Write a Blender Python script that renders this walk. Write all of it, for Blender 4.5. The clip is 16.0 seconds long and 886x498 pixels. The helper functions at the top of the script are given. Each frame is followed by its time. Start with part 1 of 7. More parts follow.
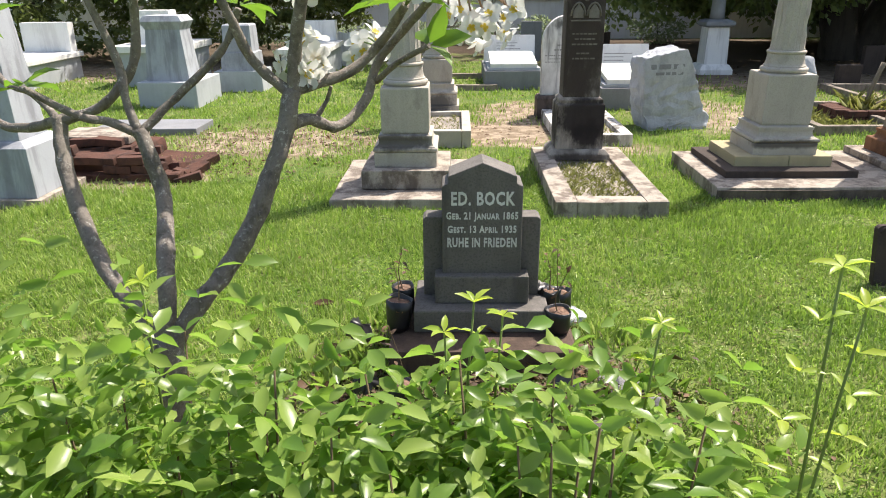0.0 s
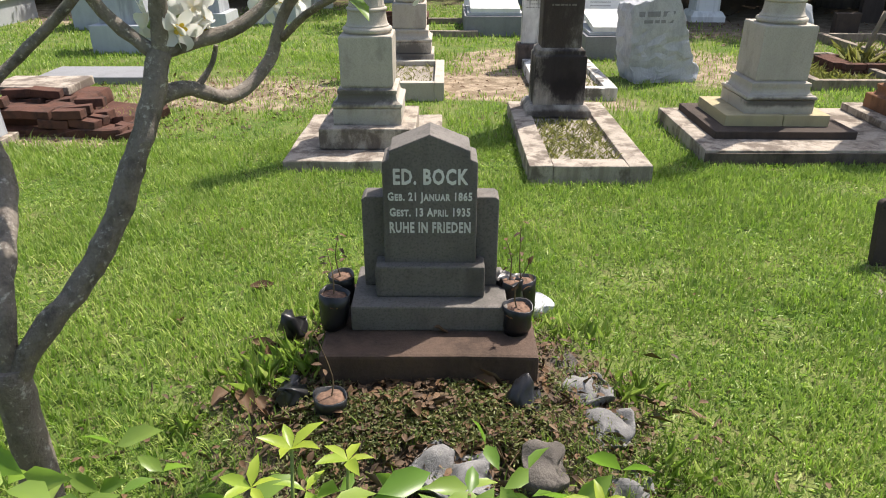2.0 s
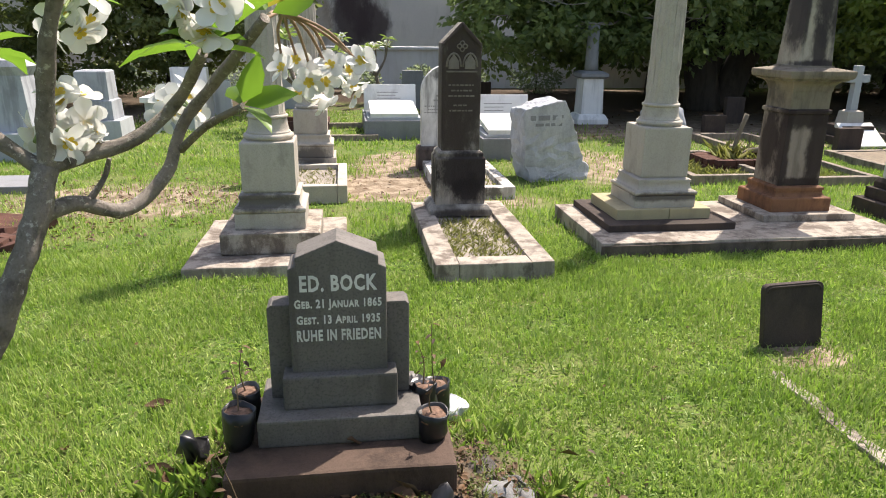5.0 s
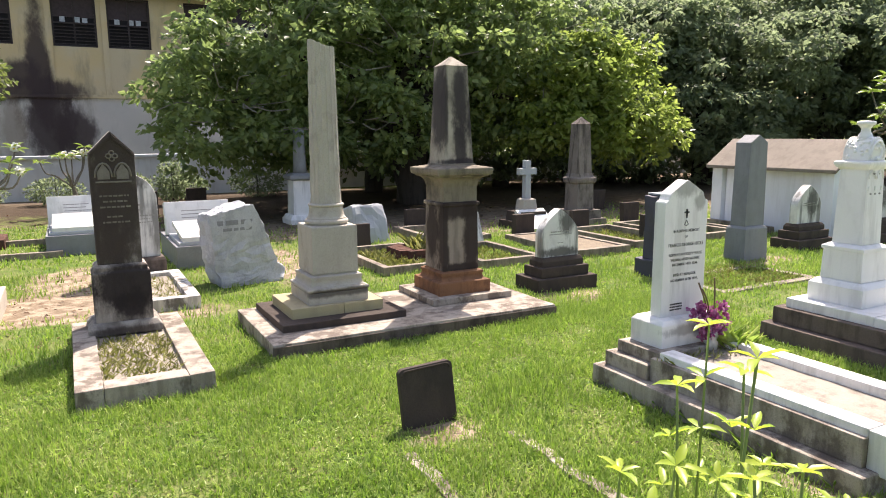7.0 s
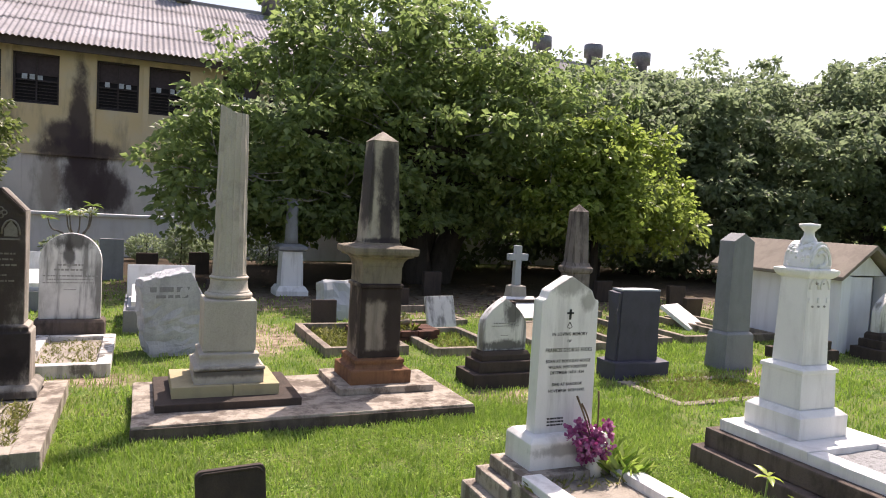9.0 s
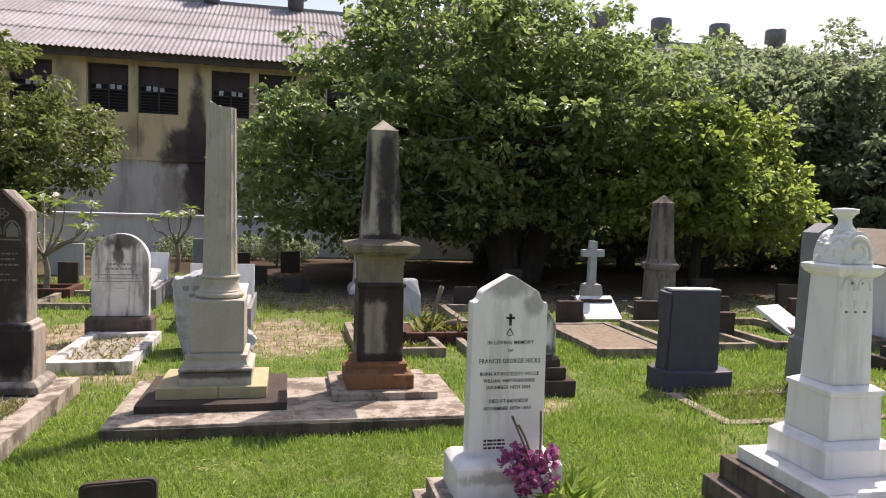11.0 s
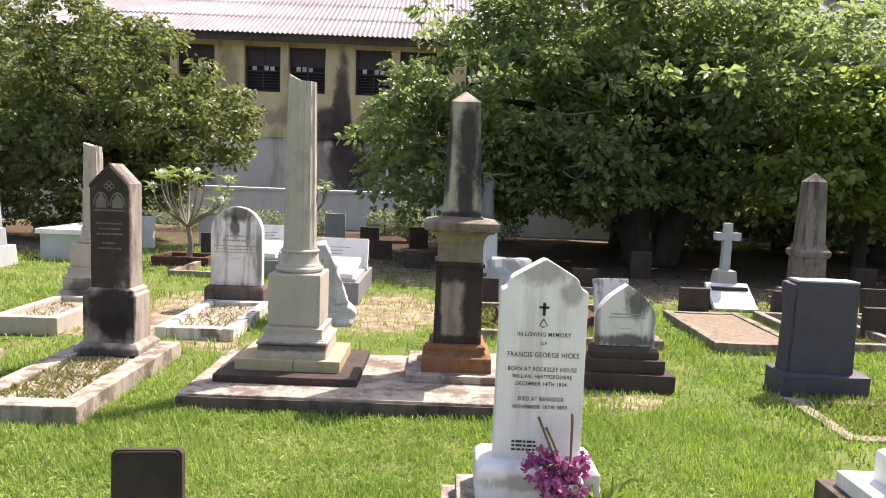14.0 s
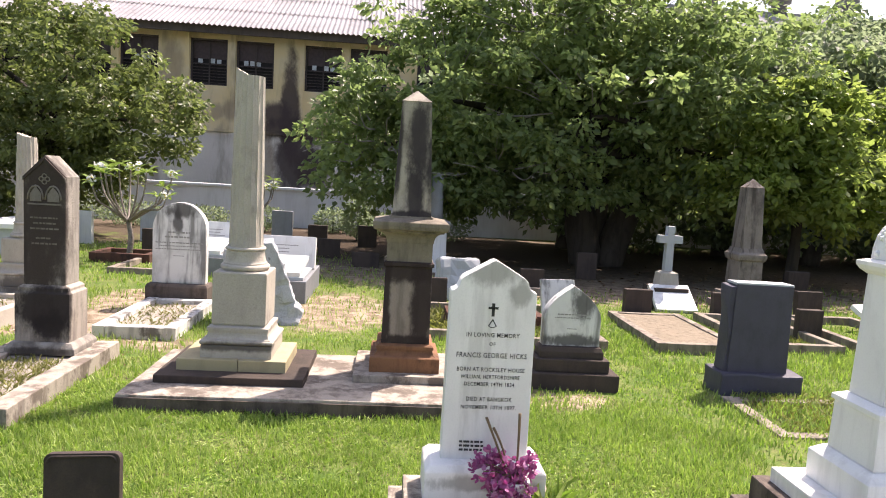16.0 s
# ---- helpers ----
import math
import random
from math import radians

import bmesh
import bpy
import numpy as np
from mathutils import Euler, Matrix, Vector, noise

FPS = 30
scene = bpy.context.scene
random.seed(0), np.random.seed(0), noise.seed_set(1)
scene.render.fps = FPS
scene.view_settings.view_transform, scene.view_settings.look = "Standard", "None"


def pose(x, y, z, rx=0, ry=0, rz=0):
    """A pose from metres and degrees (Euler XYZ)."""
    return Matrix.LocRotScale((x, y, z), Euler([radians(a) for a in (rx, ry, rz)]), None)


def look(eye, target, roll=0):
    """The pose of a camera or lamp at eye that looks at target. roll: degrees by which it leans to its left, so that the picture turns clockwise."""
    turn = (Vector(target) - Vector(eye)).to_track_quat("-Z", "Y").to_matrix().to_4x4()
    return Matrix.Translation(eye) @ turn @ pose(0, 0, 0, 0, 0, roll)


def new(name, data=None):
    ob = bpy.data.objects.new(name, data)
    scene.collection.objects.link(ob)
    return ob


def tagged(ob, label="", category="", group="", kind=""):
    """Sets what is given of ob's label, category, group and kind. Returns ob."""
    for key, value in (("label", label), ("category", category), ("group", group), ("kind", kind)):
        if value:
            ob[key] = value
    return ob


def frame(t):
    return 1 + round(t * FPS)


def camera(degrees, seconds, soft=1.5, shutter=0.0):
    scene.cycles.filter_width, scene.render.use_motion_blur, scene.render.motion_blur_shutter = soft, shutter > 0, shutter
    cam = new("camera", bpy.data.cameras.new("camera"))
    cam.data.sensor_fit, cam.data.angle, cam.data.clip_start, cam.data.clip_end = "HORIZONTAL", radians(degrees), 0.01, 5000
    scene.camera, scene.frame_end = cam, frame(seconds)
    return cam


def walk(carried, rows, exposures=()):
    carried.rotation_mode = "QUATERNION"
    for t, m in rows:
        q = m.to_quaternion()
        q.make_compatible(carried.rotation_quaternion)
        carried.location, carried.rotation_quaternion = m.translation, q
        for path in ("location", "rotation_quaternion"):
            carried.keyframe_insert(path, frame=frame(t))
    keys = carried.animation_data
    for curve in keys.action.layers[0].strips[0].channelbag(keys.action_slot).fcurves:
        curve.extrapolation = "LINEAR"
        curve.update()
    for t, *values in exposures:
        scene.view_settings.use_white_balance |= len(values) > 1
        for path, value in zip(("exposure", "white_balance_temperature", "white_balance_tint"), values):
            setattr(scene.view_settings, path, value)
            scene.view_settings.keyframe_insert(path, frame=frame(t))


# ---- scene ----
cam = camera(64.7, 16.0, soft=1.0)
PATH = [
    (0, (0.168, 0.022, 1.519), (0.127, 1.887, 0.799), -0.5),
    (0.5, (0.242, 0.244, 1.49), (0.012, 2.07, 0.706), -0.2),
    (1, (0.32, 0.355, 1.507), (0.095, 2.134, 0.621), 1.3),
    (1.5, (0.311, 0.432, 1.497), (0.264, 2.258, 0.681), -0.3),
    (2, (0.309, 0.433, 1.497), (0.305, 2.239, 0.638), 0.2),
    (2.5, (0.317, 0.429, 1.495), (0.356, 2.237, 0.641), 0.4),
    (3, (0.316, 0.428, 1.503), (0.397, 2.275, 0.74), 0.9),
    (3.2, (0.318, 0.425, 1.501), (0.41, 2.287, 0.777), 0.8),
    (5.3, (0.301, 0.466, 1.51), (0.576, 2.373, 0.975), 0.6),
    (5.5, (0.318, 0.458, 1.512), (0.59, 2.384, 1.046), 0.6),
    (6, (0.435, 0.429, 1.528), (0.896, 2.327, 1.096), 0.0),
    (6.5, (0.648, 0.311, 1.558), (1.208, 2.196, 1.195), 1.4),
    (6.6, (0.694, 0.307, 1.557), (1.303, 2.176, 1.191), 0.4),
    (7, (0.902, 0.275, 1.534), (1.828, 2.017, 1.207), -0.4),
    (7.5, (1.203, 0.264, 1.548), (2.354, 1.87, 1.239), 1.1),
    (8, (1.475, 0.196, 1.538), (2.512, 1.884, 1.264), -0.2),
    (8.5, (1.791, 0.165, 1.563), (2.78, 1.887, 1.323), 1.9),
    (9, (2.062, 0.195, 1.551), (2.858, 2.028, 1.445), 3.0),
    (9.5, (2.378, 0.203, 1.569), (3.023, 2.094, 1.486), 1.9),
    (10, (2.651, 0.172, 1.571), (3.246, 2.076, 1.427), 3.3),
    (10.2, (2.76, 0.187, 1.568), (3.317, 2.104, 1.449), 3.0),
    (12.3, (3.59, 0.442, 1.553), (3.91, 2.409, 1.393), 2.4),
    (12.5, (3.621, 0.446, 1.553), (3.915, 2.413, 1.346), 2.9),
    (13, (3.696, 0.502, 1.552), (3.756, 2.484, 1.288), 1.7),
    (13.5, (3.733, 0.522, 1.563), (3.763, 2.51, 1.349), 1.6),
    (14, (3.721, 0.508, 1.564), (3.722, 2.497, 1.356), 2.2),
    (14.5, (3.71, 0.515, 1.561), (3.745, 2.506, 1.371), 3.3),
    (15, (3.715, 0.52, 1.564), (3.79, 2.507, 1.345), 2.8),
    (15.5, (3.713, 0.519, 1.567), (3.863, 2.504, 1.379), 2.8),
    (16, (3.715, 0.518, 1.566), (3.863, 2.502, 1.363), 3.3),
]
walk(cam, [(t, look(eye, target, roll)) for t, eye, target, roll in PATH], exposures=[(0, 0.78, 6650, 13), (0.5, 0.6, 6650, 13), (3, 0.64, 6650, 13), (5.5, 0.8, 6800, 16), (6.5, 0.9, 6900, 18), (7.5, 1.05, 6900, 20), (8.3, 0.98, 6950, 22), (9, 0.64, 6900, 22), (9.5, 0.35, 6900, 22), (10, 0.33, 6900, 22), (12.5, 0.92, 6950, 22), (13.5, 1.05, 6950, 22), (16, 1.06, 6900, 22)])

# ---- world, sun ----
SUN_DIR = Vector((0.375, 0.365, 0.852)).normalized()
world = bpy.data.worlds.new("world")
scene.world = world
world.use_nodes = True
wn = world.node_tree
sky = wn.nodes.new("ShaderNodeTexSky")
sky.sky_type = "NISHITA"
sky.sun_disc = False
sky.sun_elevation = math.asin(SUN_DIR.z)
sky.sun_rotation = math.atan2(SUN_DIR.x, SUN_DIR.y)
sky.dust_density = 3.0
sky.air_density = 1.3
wn.links.new(sky.outputs[0], wn.nodes["Background"].inputs[0])
wn.nodes["Background"].inputs[1].default_value = 0.13
sun = new("sun", bpy.data.lights.new("sun", "SUN"))
sun.data.energy = 5.0
sun.data.angle = radians(0.53)
sun.data.color = (1.0, 0.95, 0.86)
sun.matrix_world = look(SUN_DIR * 60, (0, 0, 0))


# ---- materials ----
def material(name):
    m = bpy.data.materials.new(name)
    m.use_nodes = True
    return m, m.node_tree, m.node_tree.nodes["Principled BSDF"]


def noise_node(nt, scale, detail=4, stretch=(1, 1, 1), rough=0.6):
    geo = nt.nodes.new("ShaderNodeNewGeometry")
    mp = nt.nodes.new("ShaderNodeMapping")
    mp.inputs["Scale"].default_value = stretch
    nt.links.new(geo.outputs["Position"], mp.inputs["Vector"])
    n = nt.nodes.new("ShaderNodeTexNoise")
    n.inputs["Scale"].default_value = scale
    n.inputs["Detail"].default_value = detail
    n.inputs["Roughness"].default_value = rough
    nt.links.new(mp.outputs[0], n.inputs["Vector"])
    return n.outputs["Fac"]


def ramp(nt, fac, lo, hi):
    r = nt.nodes.new("ShaderNodeMapRange")
    r.interpolation_type = "SMOOTHSTEP"
    r.inputs["From Min"].default_value = lo
    r.inputs["From Max"].default_value = hi
    nt.links.new(fac, r.inputs["Value"])
    return r.outputs[0]


def mixed(nt, fac, a, b, blend="MIX"):
    m = nt.nodes.new("ShaderNodeMix")
    m.data_type = "RGBA"
    m.blend_type = blend
    for sock, v in ((m.inputs["Factor"], fac), (m.inputs["A"], a), (m.inputs["B"], b)):
        if isinstance(v, (int, float)):
            sock.default_value = v
        elif isinstance(v, tuple):
            sock.default_value = (*v, 1)
        else:
            nt.links.new(v, sock)
    return m.outputs["Result"]


def scaled(nt, fac, k):
    m = nt.nodes.new("ShaderNodeMath")
    m.operation = "MULTIPLY"
    m.inputs[1].default_value = k
    nt.links.new(fac, m.inputs[0])
    return m.outputs[0]


def bumped(nt, bsdf, height, strength=0.3, distance=0.01):
    b = nt.nodes.new("ShaderNodeBump")
    b.inputs["Strength"].default_value = strength
    b.inputs["Distance"].default_value = distance
    nt.links.new(height, b.inputs["Height"])
    nt.links.new(b.outputs[0], bsdf.inputs["Normal"])


def stone(name, base, dark, blotch=0.5, streak=0.4, speck=0.2, rough=0.85, bump=0.35, light=None, scale=4.0, lo=0.45, hi=0.7):
    """Stone with blotches, streaks that run down it and fine specks."""
    m, nt, bsdf = material(name)
    c = mixed(nt, scaled(nt, ramp(nt, noise_node(nt, scale * 0.35, 3), 0.35, 0.65), 0.35), base, tuple(v * 0.72 for v in base))
    c = mixed(nt, scaled(nt, ramp(nt, noise_node(nt, scale, 6, (1, 1, 0.7), 0.7), lo, hi), blotch), c, dark)
    c = mixed(nt, scaled(nt, ramp(nt, noise_node(nt, 9, 5, (1, 1, 0.12)), 0.47, 0.64), streak), c, dark)
    if light:
        c = mixed(nt, scaled(nt, ramp(nt, noise_node(nt, scale * 2.2, 6, rough=0.75), 0.56, 0.66), 0.8), c, light)
    fine = noise_node(nt, 130, 3)
    c = mixed(nt, scaled(nt, ramp(nt, fine, 0.45, 0.7), speck), c, tuple(v * 0.45 for v in base))
    nt.links.new(c, bsdf.inputs["Base Color"])
    bsdf.inputs["Roughness"].default_value = rough
    bsdf.inputs["Specular IOR Level"].default_value = 0.3
    bumped(nt, bsdf, noise_node(nt, 45, 8, rough=0.7), bump, 0.008)
    return m


def leafy(name, colour, other, gloss=0.35, trans=0.45, patch=0.6, glow=(1.6, 1.7, 0.8)):
    """Thin leaf: diffuse, shine, and light that comes through."""
    m, nt, bsdf = material(name)
    geo = nt.nodes.new("ShaderNodeNewGeometry")
    c = mixed(nt, geo.outputs["Random Per Island"], colour, other)
    c = mixed(nt, scaled(nt, ramp(nt, noise_node(nt, patch, 3), 0.35, 0.65), 0.4), c, tuple(v * 0.6 for v in colour))
    nt.links.new(c, bsdf.inputs["Base Color"])
    bsdf.inputs["Roughness"].default_value = gloss
    bsdf.inputs["Specular IOR Level"].default_value = 0.4
    tr = nt.nodes.new("ShaderNodeBsdfTranslucent")
    nt.links.new(mixed(nt, 0.5, c, tuple(min(0.9, v * k) for v, k in zip(colour, glow))), tr.inputs["Color"])
    mx = nt.nodes.new("ShaderNodeMixShader")
    mx.inputs[0].default_value = trans
    nt.links.new(bsdf.outputs[0], mx.inputs[1])
    nt.links.new(tr.outputs[0], mx.inputs[2])
    nt.links.new(mx.outputs[0], nt.nodes["Material Output"].inputs["Surface"])
    return m


def plain(name, colour, rough=0.6, metal=0.0, var=0.25, scale=12):
    m, nt, bsdf = material(name)
    c = mixed(nt, scaled(nt, ramp(nt, noise_node(nt, scale, 5), 0.35, 0.65), 1.0), colour, tuple(v * (1 - var) for v in colour))
    nt.links.new(c, bsdf.inputs["Base Color"])
    bsdf.inputs["Roughness"].default_value = rough
    bsdf.inputs["Metallic"].default_value = metal
    bumped(nt, bsdf, noise_node(nt, 70, 5), 0.2, 0.004)
    return m


def stained(mat, spots, colour, strength=0.95, grain=7.0, rag=2.2):
    """Weather stains, some carrying painted shade, with ragged edges: spots of (centre, radii) on an existing stone."""
    nt = mat.node_tree
    bsdf = nt.nodes["Principled BSDF"]
    c = bsdf.inputs["Base Color"].links[0].from_socket
    rough = scaled(nt, noise_node(nt, grain, 7, (1, 1, 0.5), 0.72), rag)
    for centre, radii in spots:
        geo = nt.nodes.new("ShaderNodeNewGeometry")
        sub = nt.nodes.new("ShaderNodeVectorMath")
        sub.operation = "SUBTRACT"
        sub.inputs[1].default_value = centre
        nt.links.new(geo.outputs["Position"], sub.inputs[0])
        div = nt.nodes.new("ShaderNodeVectorMath")
        div.operation = "DIVIDE"
        div.inputs[1].default_value = radii
        nt.links.new(sub.outputs[0], div.inputs[0])
        ln = nt.nodes.new("ShaderNodeVectorMath")
        ln.operation = "LENGTH"
        nt.links.new(div.outputs[0], ln.inputs[0])
        ad = nt.nodes.new("ShaderNodeMath")
        ad.operation = "SUBTRACT"
        nt.links.new(rough, ad.inputs[0])
        nt.links.new(ln.outputs["Value"], ad.inputs[1])
        c = mixed(nt, scaled(nt, ramp(nt, ad.outputs[0], rag * 0.5 - 1.35, rag * 0.5 - 0.6), strength), c, colour)
    nt.links.new(c, bsdf.inputs["Base Color"])
    return mat


M_BOCK = stone("dark_terrazzo", (0.17, 0.155, 0.14), (0.055, 0.053, 0.046), 0.45, 0.4, 0.6, 0.8, 0.25)
M_BOCKSLAB = stone("brown_cement", (0.10, 0.067, 0.05), (0.02, 0.014, 0.011), 0.8, 0.3, 0.3, 0.9, 0.5)
M_LETTER = plain("white_lettering", (0.72, 0.72, 0.68), 0.6, var=0.15)
M_INK = plain("dark_lettering", (0.03, 0.03, 0.03), 0.6)
M_FAINT = plain("faint_lettering", (0.32, 0.31, 0.29), 0.8)
M_MARBLE = stone("white_marble", (0.78, 0.765, 0.735), (0.26, 0.245, 0.22), 0.32, 0.32, 0.1, 0.6, 0.12, lo=0.55, hi=0.8)
M_WHITE = stone("clean_white_marble", (0.79, 0.78, 0.755), (0.30, 0.285, 0.26), 0.28, 0.26, 0.08, 0.5, 0.1, lo=0.5, hi=0.8)
stained(M_MARBLE, [((4.135, 3.255, 1.20), (0.11, 0.06, 0.055)), ((4.24, 3.255, 1.12), (0.05, 0.06, 0.05)), ((4.12, 3.17, 0.36), (0.2, 0.04, 0.03))], (0.26, 0.25, 0.22), 0.7, 14)
# white marble, weathered, darkened and blued in colour for the shade it stands in
M_BLUEWHITE = stone("weathered_shade_blue_marble", (0.40, 0.42, 0.45), (0.16, 0.16, 0.17), 0.5, 0.5, 0.1, 0.7, 0.3)
M_GREYMARB = stone("grey_marble", (0.44, 0.46, 0.48), (0.28, 0.29, 0.31), 0.45, 0.2, 0.15, 0.6, 0.25)
M_STREAKED = stone("black_streaked_marble", (0.70, 0.69, 0.66), (0.06, 0.055, 0.05), 0.3, 0.7, 0.1, 0.7, 0.2)
stained(M_STREAKED, [((1.44, 8.26, 1.06), (0.17, 0.08, 0.10)), ((1.40, 8.26, 0.92), (0.05, 0.08, 0.16)), ((5.23, 5.79, 0.66), (0.09, 0.08, 0.13)), ((5.15, 5.79, 0.36), (0.25, 0.08, 0.05)), ((9.52, 6.1, 0.6), (0.12, 0.1, 0.2)), ((10.8, 5.95, 0.6), (0.12, 0.1, 0.2))], (0.05, 0.045, 0.042), 0.85, 12)
M_SAND = stone("buff_sandstone", (0.47, 0.425, 0.36), (0.16, 0.135, 0.11), 0.4, 0.1, 0.3, 0.9, 0.6, scale=7, lo=0.5, hi=0.72)
stained(M_SAND, [((2.68, 5.36, 0.32), (0.30, 0.14, 0.035)), ((-0.3, 5.08, 0.40), (0.28, 0.12, 0.06)), ((-0.3, 5.0, 0.2), (0.35, 0.1, 0.03)), ((-0.06, 7.83, 0.24), (0.22, 0.1, 0.10))], (0.06, 0.05, 0.045), 0.8)
M_YELLOW = stone("yellowed_plaster_stone", (0.44, 0.375, 0.225), (0.22, 0.19, 0.13), 0.4, 0.3, 0.2, 0.9, 0.4)
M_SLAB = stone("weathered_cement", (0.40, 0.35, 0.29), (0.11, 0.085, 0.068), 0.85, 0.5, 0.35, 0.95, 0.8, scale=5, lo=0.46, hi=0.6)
M_DARKSLAB = stone("blackened_cement", (0.14, 0.11, 0.092), (0.03, 0.023, 0.02), 0.85, 0.5, 0.3, 0.95, 0.6)
M_KERBTAN = stone("tan_cement_kerb", (0.29, 0.245, 0.195), (0.05, 0.04, 0.033), 0.8, 0.4, 0.3, 0.95, 0.7, scale=6)
M_KERBWHITE = stone("black_stained_whitewash", (0.66, 0.64, 0.60), (0.07, 0.06, 0.05), 0.85, 0.4, 0.2, 0.9, 0.6, scale=5, lo=0.5, hi=0.62)
M_OBEL = stone("soot_stained_stone", (0.40, 0.355, 0.285), (0.06, 0.05, 0.045), 0.45, 0.4, 0.2, 0.9, 0.4, scale=3.0, lo=0.5, hi=0.68)
stained(M_OBEL, [((3.88, 5.55, 1.80), (0.08, 0.12, 0.30)), ((3.86, 5.53, 1.42), (0.06, 0.1, 0.30)), ((3.73, 5.62, 1.75), (0.03, 0.2, 0.45)), ((3.85, 5.54, 1.29), (0.2, 0.2, 0.03)), ((3.97, 5.66, 1.7), (0.03, 0.2, 0.4)), ((3.74, 5.49, 1.02), (0.03, 0.04, 0.1))], (0.035, 0.028, 0.03), 0.92)
M_OBDARK = stone("soot_dark_stone", (0.30, 0.245, 0.20), (0.03, 0.022, 0.02), 0.5, 0.4, 0.2, 0.9, 0.4, scale=2.6)
stained(M_OBDARK, [((3.96, 5.49, 0.68), (0.085, 0.12, 0.4)), ((3.69, 5.49, 0.62), (0.04, 0.1, 0.5)), ((3.85, 5.49, 0.90), (0.3, 0.2, 0.10)), ((3.85, 5.49, 0.38), (0.2, 0.2, 0.04)), ((4.02, 5.66, 0.6), (0.04, 0.15, 0.3)), ((3.68, 5.7, 0.7), (0.04, 0.12, 0.3))], (0.03, 0.02, 0.018), 0.93)
# tan stone with soot; base darkened for the cornice's shade on the neck
M_OBNECK = stone("sooty_shaded_tan_stone", (0.235, 0.2, 0.15), (0.05, 0.042, 0.035), 0.7, 0.5, 0.2, 0.9, 0.4, scale=4)
M_TRACERY = stone("pale_worn_carving", (0.22, 0.2, 0.17), (0.09, 0.075, 0.065), 0.6, 0.4, 0.3, 0.95, 0.6, scale=9)
M_RUST = stone("rust_brown_paint", (0.25, 0.12, 0.06), (0.06, 0.028, 0.018), 0.85, 0.4, 0.2, 0.8, 0.4)
# base pale for the sunlit side; shaded front and left painted dark over weathering
M_GOTH = stone("lichened_shaded_stone", (0.37, 0.335, 0.29), (0.05, 0.04, 0.034), 0.6, 0.4, 0.3, 0.95, 0.9, scale=5)
stained(M_GOTH, [((1.18, 5.80, 1.08), (0.34, 0.07, 0.72)), ((1.18, 5.80, 1.05), (0.2, 0.07, 0.30)), ((1.12, 5.80, 0.75), (0.16, 0.07, 0.2)), ((1.18, 5.80, 1.42), (0.19, 0.07, 0.16)), ((1.03, 5.9, 1.0), (0.03, 0.2, 0.5)), ((1.18, 5.71, 0.12), (0.26, 0.05, 0.05))], (0.05, 0.038, 0.032), 0.85, 9)
# same split here: black peeling, with shaded faces painted darker than the sunlit side
M_GOTHLOW = stone("peeling_black_shaded_stone", (0.40, 0.35, 0.30), (0.06, 0.045, 0.04), 0.7, 0.4, 0.3, 0.95, 0.7, scale=6)
stained(M_GOTHLOW, [((1.22, 5.77, 0.46), (0.34, 0.05, 0.2)), ((1.24, 5.77, 0.30), (0.13, 0.05, 0.13)), ((0.98, 5.9, 0.4), (0.04, 0.2, 0.2))], (0.022, 0.017, 0.017), 0.95, 6)
M_OBSMALL = stone("streaked_dark_obelisk_stone", (0.25, 0.215, 0.185), (0.05, 0.04, 0.036), 0.75, 0.85, 0.3, 0.95, 0.6, scale=3)
M_GRANITE = stone("grey_granite", (0.24, 0.245, 0.255), (0.12, 0.12, 0.125), 0.3, 0.2, 0.4, 0.7, 0.2)
M_SLATE = stone("dark_slate", (0.072, 0.068, 0.092), (0.03, 0.03, 0.036), 0.4, 0.1, 0.3, 0.6, 0.25)
M_ROUGH = stone("rough_blue_grey_granite", (0.47, 0.48, 0.50), (0.23, 0.24, 0.26), 0.55, 0.2, 0.35, 0.9, 1.0, scale=7)
M_BROWNSTONE = stone("brown_stone", (0.072, 0.054, 0.044), (0.03, 0.025, 0.022), 0.6, 0.4, 0.3, 0.9, 0.5)
M_GRAVEL = stone("pale_gravel", (0.30, 0.30, 0.30), (0.07, 0.07, 0.07), 0.8, 0.0, 0.4, 0.9, 1.0, scale=30)
M_FILL = stone("sandy_cement_fill", (0.34, 0.30, 0.25), (0.12, 0.10, 0.08), 0.75, 0.1, 0.3, 0.95, 0.6, scale=6)
# brick red lowered in colour for the shade over the collapsed grave
M_BRICK = stone("shade_dark_red_brick", (0.11, 0.052, 0.037), (0.035, 0.024, 0.02), 0.9, 0.2, 0.3, 0.95, 0.7, scale=9)
M_REDFILL = stone("red_laterite_fill", (0.24, 0.195, 0.14), (0.11, 0.085, 0.065), 0.85, 0.0, 0.4, 0.95, 0.8, scale=14)
M_POT = plain("black_plastic_bag", (0.018, 0.018, 0.02), 0.35, var=0.4)
M_POTSOIL = plain("reddish_potting_soil", (0.21, 0.125, 0.085), 0.95, var=0.5, scale=60)
M_DRY = leafy("dry_leaf", (0.17, 0.095, 0.045), (0.05, 0.032, 0.02), 0.7, 0.15, 9, (1.2, 1.1, 0.9))
M_ROCK = stone("dark_grey_fieldstone", (0.13, 0.115, 0.10), (0.045, 0.04, 0.036), 0.7, 0.1, 0.4, 0.9, 0.9, scale=12)
M_GREYROCK = stone("flat_grey_stone", (0.22, 0.215, 0.21), (0.07, 0.068, 0.065), 0.5, 0.1, 0.4, 0.85, 0.7, scale=9)
M_TWIG = plain("thin_brown_stem", (0.16, 0.11, 0.06), 0.9)
M_GREENSTEM = plain("green_stem", (0.16, 0.22, 0.05), 0.6)
